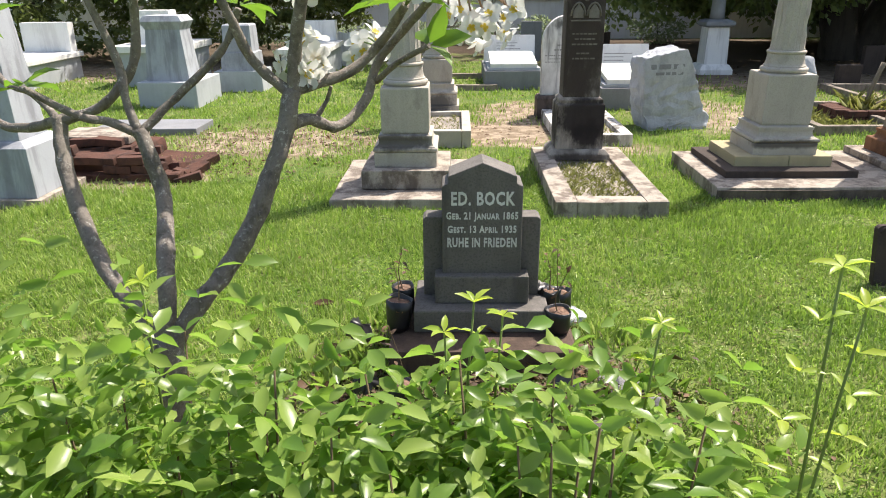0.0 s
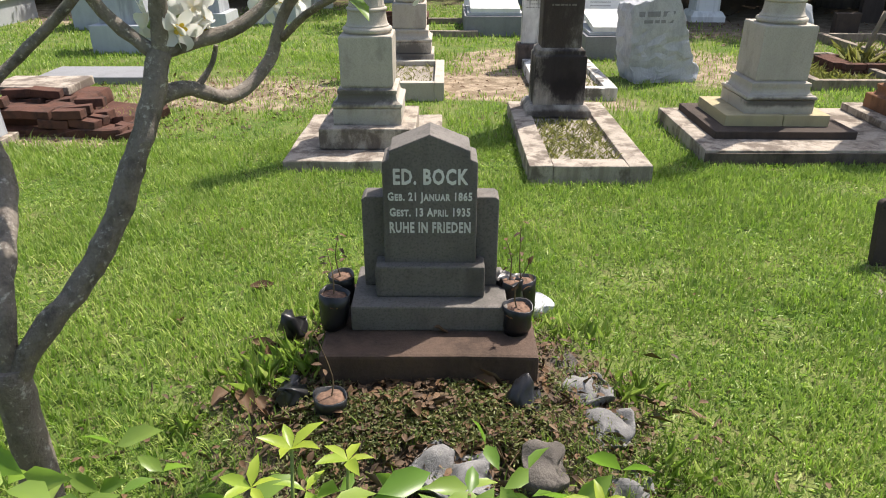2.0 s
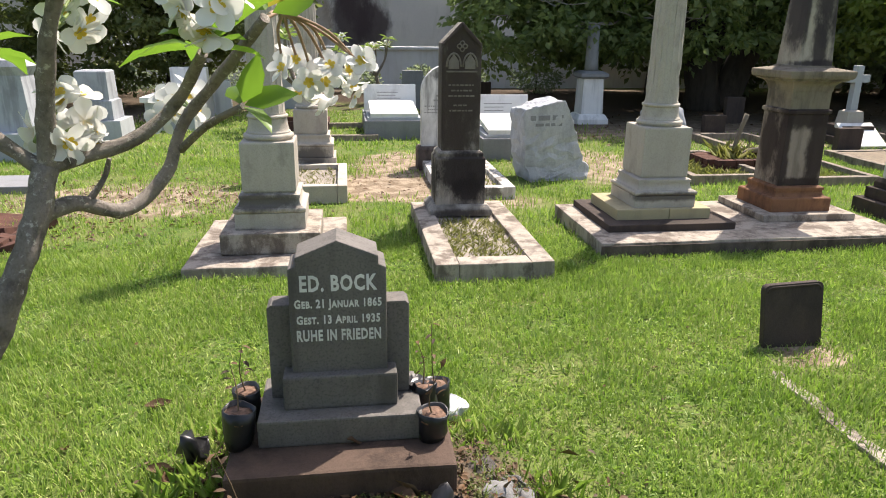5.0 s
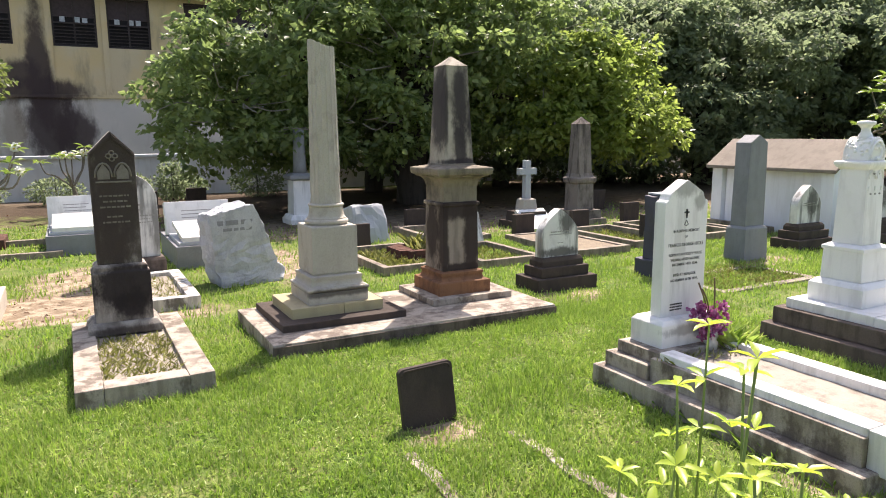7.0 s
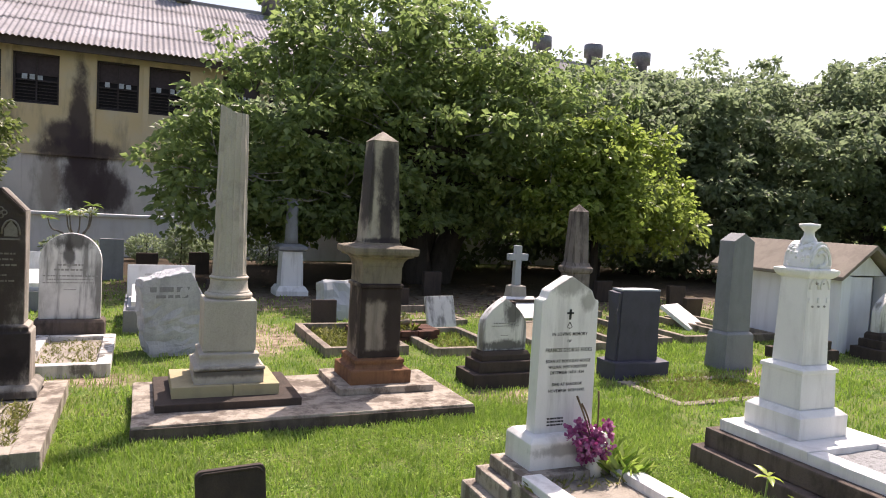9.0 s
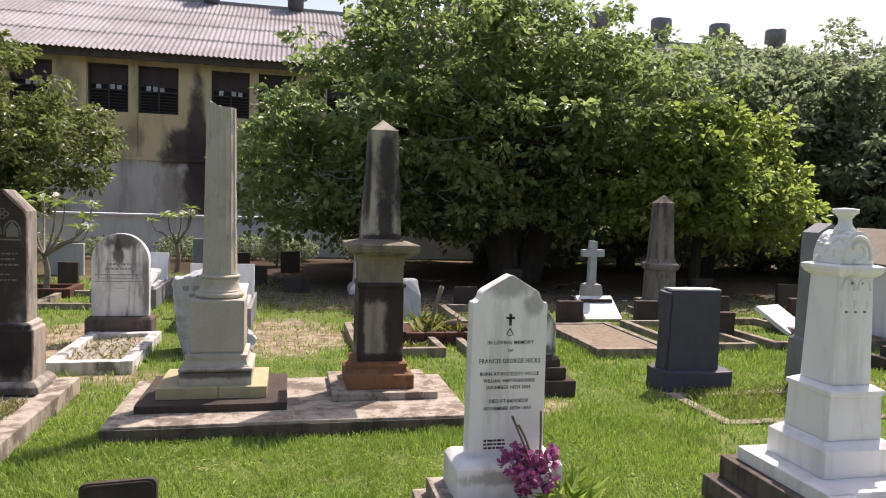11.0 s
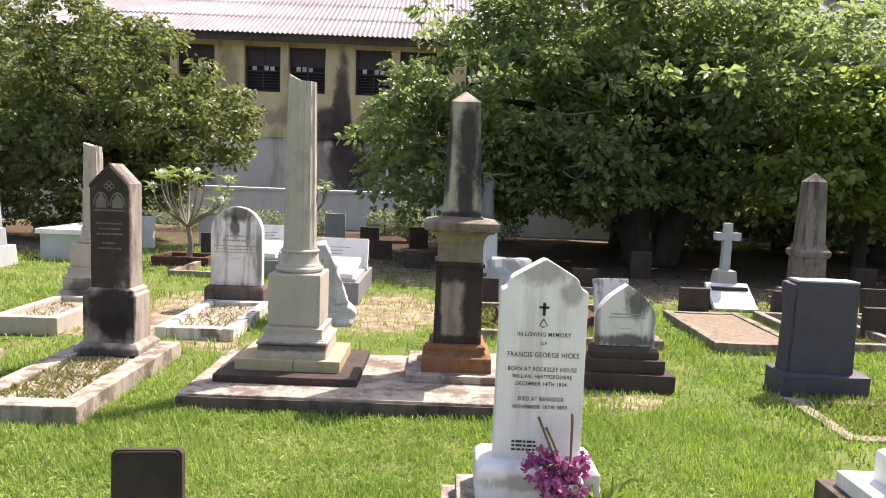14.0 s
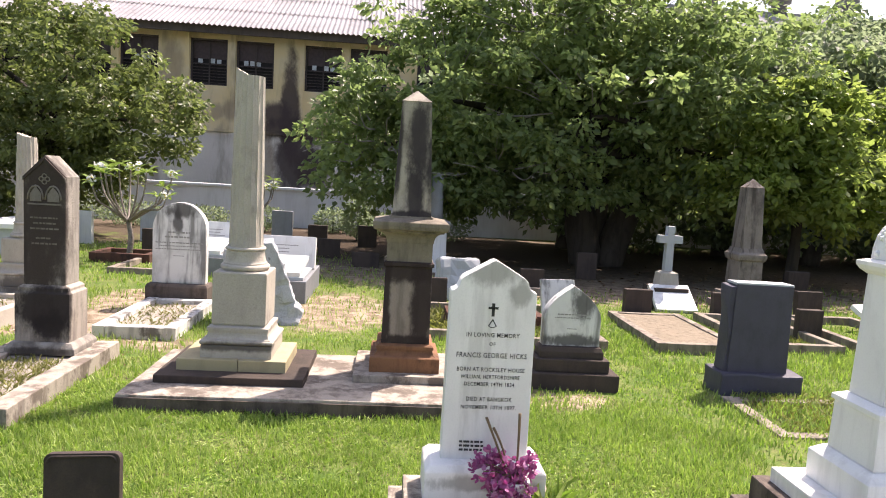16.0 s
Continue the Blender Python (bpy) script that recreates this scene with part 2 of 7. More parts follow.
M_BARK = stone("grey_frangipani_bark", (0.245, 0.21, 0.178), (0.06, 0.05, 0.042), 0.75, 0.1, 0.4, 0.7, 1.2, light=(0.55, 0.52, 0.46), scale=26)
M_BARKDARK = stone("dark_tree_bark", (0.06, 0.05, 0.042), (0.02, 0.017, 0.015), 0.6, 0.5, 0.3, 0.95, 0.8)
M_TWIGGREY = plain("pale_grey_twig", (0.26, 0.24, 0.22), 0.8)
M_HEDGE = leafy("light_green_shrub_leaf", (0.135, 0.255, 0.042), (0.37, 0.47, 0.11), 0.33, 0.52, 9)
M_HEDGEDULL = leafy("dull_olive_shrub_leaf", (0.12, 0.17, 0.045), (0.31, 0.33, 0.10), 0.4, 0.48, 9)
M_SPRIG = leafy("yellow_green_shoot_leaf", (0.42, 0.50, 0.07), (0.26, 0.39, 0.06), 0.35, 0.5, 3)
M_PLUM = leafy("frangipani_leaf", (0.12, 0.23, 0.03), (0.20, 0.31, 0.045), 0.35, 0.5, 3)
M_PLUMOLD = leafy("yellowing_frangipani_leaf", (0.42, 0.40, 0.05), (0.45, 0.36, 0.06), 0.35, 0.5, 12, (1.2, 1.1, 0.6))
M_STALK = plain("reddish_flower_stalk", (0.30, 0.19, 0.12), 0.6)
M_PLUMFAR = leafy("distant_frangipani_leaf", (0.13, 0.20, 0.05), (0.25, 0.33, 0.08), 0.4, 0.4, 3)
M_TREE1 = leafy("mid_green_tree_leaf", (0.14, 0.20, 0.085), (0.37, 0.44, 0.165), 0.36, 0.63, 0.8, (1.6, 1.65, 1.1))
# greyed and lightened leaf colour carries the haze over the far trees
M_TREE2 = leafy("hazed_green_tree_leaf", (0.19, 0.24, 0.15), (0.28, 0.34, 0.19), 0.55, 0.66, 0.5, (1.45, 1.45, 1.2))
M_TREE4 = leafy("yellow_green_tree_leaf", (0.19, 0.26, 0.075), (0.40, 0.46, 0.14), 0.34, 0.66, 0.8, (1.6, 1.6, 0.9))
M_TREE3 = leafy("olive_tree_leaf", (0.115, 0.15, 0.06), (0.23, 0.26, 0.09), 0.4, 0.5, 0.8)
M_BLADE = leafy("lawn_grass", (0.14, 0.255, 0.033), (0.50, 0.56, 0.17), 0.4, 0.45, 1.6)
M_CREEP = leafy("creeping_weed_leaf", (0.09, 0.125, 0.03), (0.24, 0.235, 0.09), 0.5, 0.35, 3)
M_WEED = leafy("yellowing_weeds", (0.19, 0.21, 0.06), (0.30, 0.27, 0.12), 0.6, 0.4, 2)
M_PETAL = leafy("white_petal", (0.82, 0.82, 0.78), (0.85, 0.85, 0.83), 0.5, 0.35, 0.3, (1, 1, 1))
M_PETALC = leafy("yellow_petal_throat", (0.75, 0.55, 0.06), (0.80, 0.62, 0.12), 0.5, 0.3, 3, (1, 1, 1))
M_ORCHID = leafy("magenta_orchid_petal", (0.34, 0.05, 0.20), (0.62, 0.30, 0.50), 0.5, 0.35, 3, (1.1, 1, 1.1))
M_WALLWHITE = stone("white_washed_wall", (0.76, 0.77, 0.80), (0.5, 0.5, 0.5), 0.4, 0.25, 0.05, 0.9, 0.2, scale=1.2)
M_ROOFHUT = stone("brown_cement_roof", (0.25, 0.215, 0.175), (0.14, 0.11, 0.09), 0.5, 0.3, 0.2, 0.9, 0.3)
# near-black panel painted for the unlit room behind each window
M_WINDOWDARK = plain("unlit_window_opening", (0.02, 0.016, 0.018), 0.9)
M_FRAME = plain("dark_window_frame", (0.045, 0.03, 0.03), 0.6)
M_PANE = plain("pale_louvre", (0.50, 0.53, 0.56), 0.3)
M_SHUTTER = plain("purple_brown_board", (0.06, 0.04, 0.045), 0.7)
M_FASCIA = stone("dark_fascia", (0.10, 0.08, 0.07), (0.04, 0.03, 0.03), 0.5, 0.3, 0.1, 0.9, 0.3)
M_STEEL = plain("dull_steel", (0.22, 0.22, 0.23), 0.5, 0.6)
M_WOOD = plain("weathered_wood", (0.22, 0.18, 0.13), 0.9)


def facade_material(name, one, two):
    """Old plaster with black damp stains and brown patches."""
    m, nt, bsdf = material(name)
    c = mixed(nt, scaled(nt, ramp(nt, noise_node(nt, 0.7, 5), 0.4, 0.62), 0.7), one, two)
    c = mixed(nt, scaled(nt, ramp(nt, noise_node(nt, 2.2, 6, (1, 1, 0.25)), 0.5, 0.72), 0.6), c, (0.20, 0.17, 0.13))
    nt.links.new(c, bsdf.inputs["Base Color"])
    bsdf.inputs["Roughness"].default_value = 0.95
    bumped(nt, bsdf, noise_node(nt, 14, 6), 0.3, 0.02)
    stained(m, [((0.42, 22.6, 3.4), (0.30, 0.6, 1.7)), ((0.5, 22.6, 2.75), (1.25, 0.6, 0.33)), ((0.55, 22.6, 1.7), (0.62, 0.6, 1.2)), ((1.15, 22.6, 1.6), (0.5, 0.6, 0.75)), ((0.0, 22.6, 3.2), (0.45, 0.6, 0.4))], (0.05, 0.034, 0.034), 0.93, 1.6, 2.0)
    stained(m, [((-2.3, 22.6, 3.15), (0.28, 0.5, 0.28)), ((-1.3, 22.6, 3.2), (0.28, 0.5, 0.3)), ((-1.8, 22.6, 3.15), (0.2, 0.5, 0.25)), ((-0.3, 22.6, 1.6), (0.3, 0.5, 0.8)), ((4.2, 22.6, 3.6), (0.4, 0.5, 1.0)), ((-3.2, 22.6, 4.3), (0.35, 0.5, 0.9)), ((-6.6, 22.6, 3.6), (0.4, 0.5, 1.2))], (0.22, 0.17, 0.12), 0.6, 1.6, 2.0)
    return m


M_FACADE = facade_material("stained_yellow_plaster", (0.60, 0.47, 0.26), (0.56, 0.48, 0.34))
M_FACADELOW = facade_material("stained_grey_plaster", (0.58, 0.54, 0.49), (0.50, 0.47, 0.44))


def roof_material():
    m, nt, bsdf = material("corrugated_cement_sheet")
    c = mixed(nt, scaled(nt, ramp(nt, noise_node(nt, 0.5, 6), 0.38, 0.62), 0.8), (0.30, 0.285, 0.30), (0.20, 0.185, 0.195))
    c = mixed(nt, scaled(nt, ramp(nt, noise_node(nt, 5, 6), 0.5, 0.7), 0.5), c, (0.12, 0.10, 0.10))
    nt.links.new(c, bsdf.inputs["Base Color"])
    bsdf.inputs["Roughness"].default_value = 0.85
    return m


M_ROOF = roof_material()


def ground_material():
    m, nt, bsdf = material("lawn_and_bare_earth")
    green = mixed(nt, ramp(nt, noise_node(nt, 2.2, 5), 0.38, 0.62), (0.08, 0.14, 0.026), (0.15, 0.18, 0.055))
    green = mixed(nt, scaled(nt, ramp(nt, noise_node(nt, 60, 4), 0.42, 0.68), 0.55), green, (0.05, 0.07, 0.02))
    soil = mixed(nt, ramp(nt, noise_node(nt, 6, 6), 0.4, 0.6), (0.34, 0.275, 0.20), (0.19, 0.145, 0.10))
    soil = mixed(nt, scaled(nt, ramp(nt, noise_node(nt, 50, 5), 0.5, 0.65), 0.6), soil, (0.10, 0.07, 0.045))
    att = nt.nodes.new("ShaderNodeAttribute")
    att.attribute_name = "bare"
    ad = nt.nodes.new("ShaderNodeMath")
    ad.operation = "ADD"
    nt.links.new(att.outputs["Fac"], ad.inputs[0])
    nt.links.new(scaled(nt, noise_node(nt, 3.5, 6, rough=0.7), 0.9), ad.inputs[1])
    # soil turns a darker brown where this mask is high
    darkening = nt.nodes.new("ShaderNodeAttribute")
    darkening.attribute_name = "darkening"
    soil = mixed(nt, darkening.outputs["Fac"], soil, (0.055, 0.04, 0.028))
    green = mixed(nt, scaled(nt, ramp(nt, noise_node(nt, 18, 6, rough=0.7), 0.5, 0.66), 0.6), green, (0.17, 0.14, 0.075))
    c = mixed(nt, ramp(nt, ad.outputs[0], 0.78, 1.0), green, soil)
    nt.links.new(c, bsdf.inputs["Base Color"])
    bsdf.inputs["Roughness"].default_value = 0.95
    bsdf.inputs["Specular IOR Level"].default_value = 0.1
    bumped(nt, bsdf, noise_node(nt, 40, 6), 0.6, 0.02)
    return m


M_GROUND = ground_material()


# ---- builders ----
def thing(name, x, y, z, label, category, group="", kind="", turn=0):
    ob = new(name)
    ob.matrix_world = pose(x, y, z, 0, 0, turn)
    return tagged(ob, label, category, group, kind)


def part(name, bm, mat, parent, label=""):
    """One mesh object under a thing or a part; smooth is set by the builder."""
    me = bpy.data.meshes.new(name)
    bm.to_mesh(me)
    bm.free()
    me.materials.append(mat)
    ob = new(name, me)
    ob.parent = parent
    return tagged(ob, label)


def solo(name, bm, mat, m, label, category, group="", kind=""):
    """A thing that is one mesh."""
    me = bpy.data.meshes.new(name)
    bm.to_mesh(me)
    bm.free()
    me.materials.append(mat)
    ob = new(name, me)
    ob.matrix_world = m
    return tagged(ob, label, category, group, kind)


def bevel(bm, w, segments=2):
    if w > 0:
        bm.normal_update()
        edges = [e for e in bm.edges if len(e.link_faces) == 2 and e.calc_face_angle(0) > 0.5]
        bmesh.ops.bevel(bm, geom=edges, offset=w, segments=segments, affect="EDGES", profile=0.6)


def worn(bm, amount, scale=6.0, seed=0.0):
    for v in bm.verts:
        v.co += noise.noise_vector(v.co * scale + Vector((seed, seed * 1.7, seed * 0.3))) * amount


def box(x0, x1, y0, y1, z0, z1, bev=0.006, wear=0.0, cuts=0):
    bm = bmesh.new()
    bmesh.ops.create_cube(bm, size=1)
    for v in bm.verts:
        v.co = Vector((x0 if v.co.x < 0 else x1, y0 if v.co.y < 0 else y1, z0 if v.co.z < 0 else z1))
    bevel(bm, bev)
    if cuts:
        bmesh.ops.subdivide_edges(bm, edges=[e for e in bm.edges if e.calc_length() > 0.08], cuts=cuts, use_grid_fill=True)
    if wear:
        worn(bm, wear, 5, x0 * 3 + y0)
    return bm


def join(*bms):
    out = bms[0]
    for b in bms[1:]:
        me = bpy.data.meshes.new("joint")
        b.to_mesh(me)
        b.free()
        out.from_mesh(me)
        bpy.data.meshes.remove(me)
    return out


def stack(levels, bev=0.004):
    """A square shaft through levels of (z, half width, half depth)."""
    bm = bmesh.new()
    rings = []
    for z, hx, hy in levels:
        rings.append([bm.verts.new((sx * hx, sy * hy, z)) for sx, sy in ((-1, -1), (1, -1), (1, 1), (-1, 1))])
    bm.faces.new(rings[0][::-1])
    for a, b in zip(rings, rings[1:]):
        for i in range(4):
            bm.faces.new((a[i], a[(i + 1) % 4], b[(i + 1) % 4], b[i]))
    bm.faces.new(rings[-1])
    bevel(bm, bev, 2)
    return bm


def lathe(profile, n=32, flutes=0, depth=0.0):
    """A turned shaft from (radius, z) pairs, with flutes if asked."""
    bm = bmesh.new()
    rings = []
    for r, z in profile:
        ring = []
        for i in range(n):
            a = 2 * math.pi * i / n
            rr = r - (depth * (0.5 + 0.5 * math.cos(a * flutes)) if flutes else 0)
            ring.append(bm.verts.new((rr * math.cos(a), rr * math.sin(a), z)))
        rings.append(ring)
    bm.faces.new(rings[0][::-1])
    for a, b in zip(rings, rings[1:]):
        for i in range(n):
            f = bm.faces.new((a[i], a[(i + 1) % n], b[(i + 1) % n], b[i]))
            f.smooth = True
    bm.faces.new(rings[-1])
    return bm


def tablet(outline, y0, y1, bev=0.006):
    """An upright slab with an outline in x and z."""
    bm = bmesh.new()
    f = bm.faces.new([bm.verts.new((x, y0, z)) for x, z in outline])
    ex = bmesh.ops.extrude_face_region(bm, geom=[f])
    bmesh.ops.translate(bm, vec=(0, y1 - y0, 0), verts=[g for g in ex["geom"] if isinstance(g, bmesh.types.BMVert)])
    bmesh.ops.recalc_face_normals(bm, faces=bm.faces)
    edges = [e for e in bm.edges if len(e.link_faces) == 2 and e.calc_face_angle(0) > 0.9]
    if bev:
        bmesh.ops.bevel(bm, geom=edges, offset=bev, segments=2, affect="EDGES", profile=0.6)
    return bm


def kerb(x0, x1, y0, y1, z0, z1, w, wear=0.004):
    return join(*[box(*b, 0.008, wear, 2 if wear else 0) for b in (
        (x0, x0 + w, y0, y1, z0, z1), (x1 - w, x1, y0, y1, z0, z1),
        (x0 + w, x1 - w, y0, y0 + w, z0, z1 - 0.002), (x0 + w, x1 - w, y1 - w, y1, z0, z1 - 0.002))])


def tube(points, radii, n=8, lumps=0.0):
    """A round limb along points."""
    bm = bmesh.new()
    pts = [Vector(p) for p in points]
    rings = []
    for i, p in enumerate(pts):
        d = (pts[min(i + 1, len(pts) - 1)] - pts[max(i - 1, 0)]).normalized()
        u = d.orthogonal().normalized() if i == 0 else (u - d * u.dot(d)).normalized()
        v = d.cross(u)
        rings.append([])
        for k in range(n):
            a = 2 * math.pi * k / n
            q = u * math.cos(a) + v * math.sin(a)
            rings[-1].append(bm.verts.new(p + q * radii[i] * (1 + lumps * noise.noise((p + q * radii[i]) * 25))))
    for a, b in zip(rings, rings[1:]):
        for k in range(n):
            bm.faces.new((a[k], a[(k + 1) % n], b[(k + 1) % n], b[k])).smooth = True
    bm.faces.new(rings[0][::-1])
    bm.faces.new(rings[-1])
    return bm


def smooth_path(points, steps=4):
    """Points on a soft curve through the given ones."""
    p = [Vector(q) for q in points]
    out = []
    for i in range(len(p) - 1):
        a, b, c, d = p[max(i - 1, 0)], p[i], p[i + 1], p[min(i + 2, len(p) - 1)]
        for s in range(steps):
            t = s / steps
            out.append(0.5 * (2 * b + (c - a) * t + (2 * a - 5 * b + 4 * c - d) * t * t + (3 * b - a - 3 * c + d) * t ** 3))
    return out + [p[-1]]


def limb(points, r0, r1, n=8, steps=4, lumps=0.12):
    pts = smooth_path(points, steps)
    k = len(pts) - 1
    return tube(pts, [r0 + (r1 - r0) * i / k for i in range(k + 1)], n, lumps)


def raw_mesh(name, verts, faces, mat, smooth=False):
    """A mesh from arrays of corners and equal-sided faces."""
    me = bpy.data.meshes.new(name)
    verts, faces = np.asarray(verts, np.float32), np.asarray(faces, np.int32)
    k = faces.shape[1]
    me.vertices.add(len(verts))
    me.vertices.foreach_set("co", verts.ravel())
    me.loops.add(faces.size)
    me.loops.foreach_set("vertex_index", faces.ravel())
    me.polygons.add(len(faces))
    me.polygons.foreach_set("loop_start", np.arange(0, faces.size, k, dtype=np.int32))
    me.update(calc_edges=True)
    if smooth:
        me.polygons.foreach_set("use_smooth", np.ones(len(faces), bool))
    me.materials.append(mat)
    return me


LEAF_V = np.array([(0, 0, 0), (-0.5, 0.35, 0.10), (0, 0.4, 0), (0.5, 0.35, 0.10), (-0.42, 0.68, 0.06), (0, 0.72, -0.03), (0.42, 0.68, 0.06), (0, 1, -0.12)])
LEAF_F = np.array([(0, 2, 1), (0, 3, 2), (1, 2, 4), (2, 5, 4), (2, 3, 5), (3, 6, 5), (4, 5, 7), (5, 6, 7)])
DIAMOND_V = np.array([(0, 0, 0), (-0.5, 0.5, 0.12), (0, 1, -0.08), (0.5, 0.5, 0.12)])
DIAMOND_F = np.array([(0, 2, 1), (0, 3, 2)])
PETAL_V = np.array([(0, 0, 0), (-0.22, 0.22, 0.05), (0.0, 0.25, -0.02), (0.22, 0.22, 0.03), (-0.44, 0.55, 0.10), (0.0, 0.58, -0.03), (0.44, 0.52, 0.02), (-0.46, 0.8, 0.10), (0.0, 0.85, -0.02), (0.44, 0.76, -0.02), (-0.26, 0.98, 0.04), (0.02, 1.04, -0.05), (0.26, 0.95, -0.07)])
PETAL_F = np.array([(0, 2, 1), (0, 3, 2), (1, 2, 4), (2, 5, 4), (2, 3, 5), (3, 6, 5), (4, 5, 7), (5, 8, 7), (5, 6, 8), (6, 9, 8), (7, 8, 10), (8, 11, 10), (8, 9, 11), (9, 12, 11)])


def leaves(name, pos, along, face, length, width, mat, shape="leaf"):
    """Many leaves: base points, directions, facings, lengths and width ratio."""
    tv, tf = {"leaf": (LEAF_V, LEAF_F), "diamond": (DIAMOND_V, DIAMOND_F), "petal": (PETAL_V, PETAL_F)}[shape]
    pos, along, face = (np.asarray(a, float).reshape(-1, 3) for a in (pos, along, face))
    along = along / (np.linalg.norm(along, axis=1, keepdims=True) + 1e-9)
    side = np.cross(along, face)
    side /= np.linalg.norm(side, axis=1, keepdims=True) + 1e-9
    nor = np.cross(side, along)
    length = np.broadcast_to(np.asarray(length, float), (len(pos),))[:, None, None]
    v = pos[:, None, :] + length * (tv[None, :, 0:1] * width * side[:, None, :] + tv[None, :, 1:2] * along[:, None, :] + tv[None, :, 2:3] * nor[:, None, :])
    f = (tf[None] + (np.arange(len(pos)) * len(tv))[:, None, None]).reshape(-1, 3)
    return raw_mesh(name, v.reshape(-1, 3), f, mat, shape != "diamond")


def under(name, me, parent, label="", kind="stuff"):
    ob = new(name, me)
    ob.parent = parent
    return tagged(ob, label, kind=kind)


def inscription(lines, parent, mat, x, y, z, name="text_line", label=""):
    """Lettering that stands on a face looking to -y; lines of (text, height of capitals, drop, spread width)."""
    for text, size, dz, width in lines:
        cu = bpy.data.curves.new("text", "FONT")
        cu.body, cu.size, cu.align_x, cu.extrude = text, size / 0.7, "CENTER", 0.0012
        cu.resolution_u = 2
        cu.small_caps_scale = 0.8
        cu.space_character = 1.12
        for f in cu.body_format:
            f.use_small_caps = True
        cu.offset = size * (0.045 if mat is M_LETTER else 0.004)
        ob = new("text", cu)
        bpy.context.view_layer.update()
        me = bpy.data.meshes.new_from_object(ob.evaluated_get(bpy.context.evaluated_depsgraph_get()))
        xs = [v.co.x for v in me.vertices]
        k = width / (max(xs) - min(xs)) if width else 1
        me.transform(Matrix.Translation((x, y, z + dz)) @ Matrix.Rotation(radians(90), 4, "X") @ Matrix.Diagonal((k, 1, 1, 1)))
        bms = bmesh.new()
        bms.from_mesh(me)
        bpy.data.objects.remove(ob)
        bpy.data.curves.remove(cu)
        bpy.data.meshes.remove(me)
        part(name, bms, mat, parent, label)


def bars(rows, parent, mat, x, y, z, name="text_line", label="", seed=1):
    """Writing too worn to read: short bars in rows of (width, height, drop)."""
    g = random.Random(seed)
    for width, h, dz in rows:
        bms = []
        cx = -width / 2
        while cx < width / 2 - h:
            w = min(g.uniform(1.0, 3.2) * h, width / 2 - cx)
            bms.append(box(x + cx, x + cx + w, y - 0.001, y + 0.004, z + dz, z + dz + h, 0))
            cx += w + h * 0.6
        part(name, join(*bms), mat, parent, label)


rng = np.random.default_rng(7)


def unit(n, r=rng):
    v = r.normal(size=(n, 3))
    return v / np.linalg.norm(v, axis=1, keepdims=True)


# ---- ground ----
def rise(x, y):
    """Height of the ground: level, with a low mound under the terrazzo headstone."""
    return 0.13 * np.exp(-(((x - 0.27) / 0.62) ** 4 + ((y - 2.42) / 0.55) ** 4)) + 0.012 * np.sin(x * 1.7 + 0.5) * np.sin(y * 1.3)


BARE = [(0.75, 7.35, 0.95, 0.75, 1.0), (0.9, 8.6, 0.7, 0.9, 0.8), (-1.7, 7.0, 1.6, 0.9, 0.62), (0.27, 2.3, 0.75, 0.6, 0.9), (-2.6, 5.6, 0.8, 0.5, 0.9),
        (3.1, 8.4, 1.0, 1.3, 0.75), (7.5, 13.5, 6.5, 4.0, 1.1), (-2, 15, 6, 2.5, 0.5), (5.0, 5.4, 0.7, 0.3, 0.6), (8.2, 5.7, 0.7, 0.3, 0.6), (2.5, 3.3, 0.3, 0.25, 0.6), (3.75, 2.0, 0.4, 0.5, 0.5),
        (14, 13, 5, 4, 1.0), (-1.5, 18, 9, 2.2, 1.2), (-6, 14.5, 4, 3, 1.1), (5, 17, 6, 2.5, 1.2), (19, 15, 10, 5.0, 1.3), (0.6, 0.7, 3, 0.6, 0.8), (1.7, 6.6, 0.5, 0.4, 0.6)]


def bareness(x, y):
    b = np.zeros_like(x)
    for cx, cy, rx, ry, k in BARE:
        b = np.maximum(b, k * np.exp(-(((x - cx) / rx) ** 2 + ((y - cy) / ry) ** 2) ** 1.5))
    return b


def build_ground():
    xs = np.concatenate([np.linspace(-900, -14, 14), np.arange(-13, 22, 0.14), np.linspace(23, 900, 14)])
    ys = np.concatenate([np.linspace(-900, -6, 12), np.arange(-5, 24, 0.14), np.linspace(25, 900, 14)])
    X, Y = np.meshgrid(xs, ys)
    Z = rise(X, Y)
    v = np.stack([X, Y, Z], -1).reshape(-1, 3)
    nx = len(xs)
    i = (np.arange(len(ys) - 1)[:, None] * nx + np.arange(nx - 1)[None]).ravel()
    me = raw_mesh("ground", v, np.stack([i, i + 1, i + nx + 1, i + nx], 1), M_GROUND, True)
    at = me.attributes.new("bare", "FLOAT", "POINT")
    at.data.foreach_set("value", bareness(X, Y).ravel().astype(np.float32))
    # mask for darker soil: the mound and the strips beneath the trees
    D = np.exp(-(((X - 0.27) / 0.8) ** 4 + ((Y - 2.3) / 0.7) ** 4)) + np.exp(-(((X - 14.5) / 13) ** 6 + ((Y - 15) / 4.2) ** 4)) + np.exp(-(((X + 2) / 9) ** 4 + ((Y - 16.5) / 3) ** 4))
    at = me.attributes.new("darkening", "FLOAT", "POINT")
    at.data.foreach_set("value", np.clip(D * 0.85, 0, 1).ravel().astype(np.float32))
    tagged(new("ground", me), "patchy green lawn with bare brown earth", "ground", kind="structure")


build_ground()

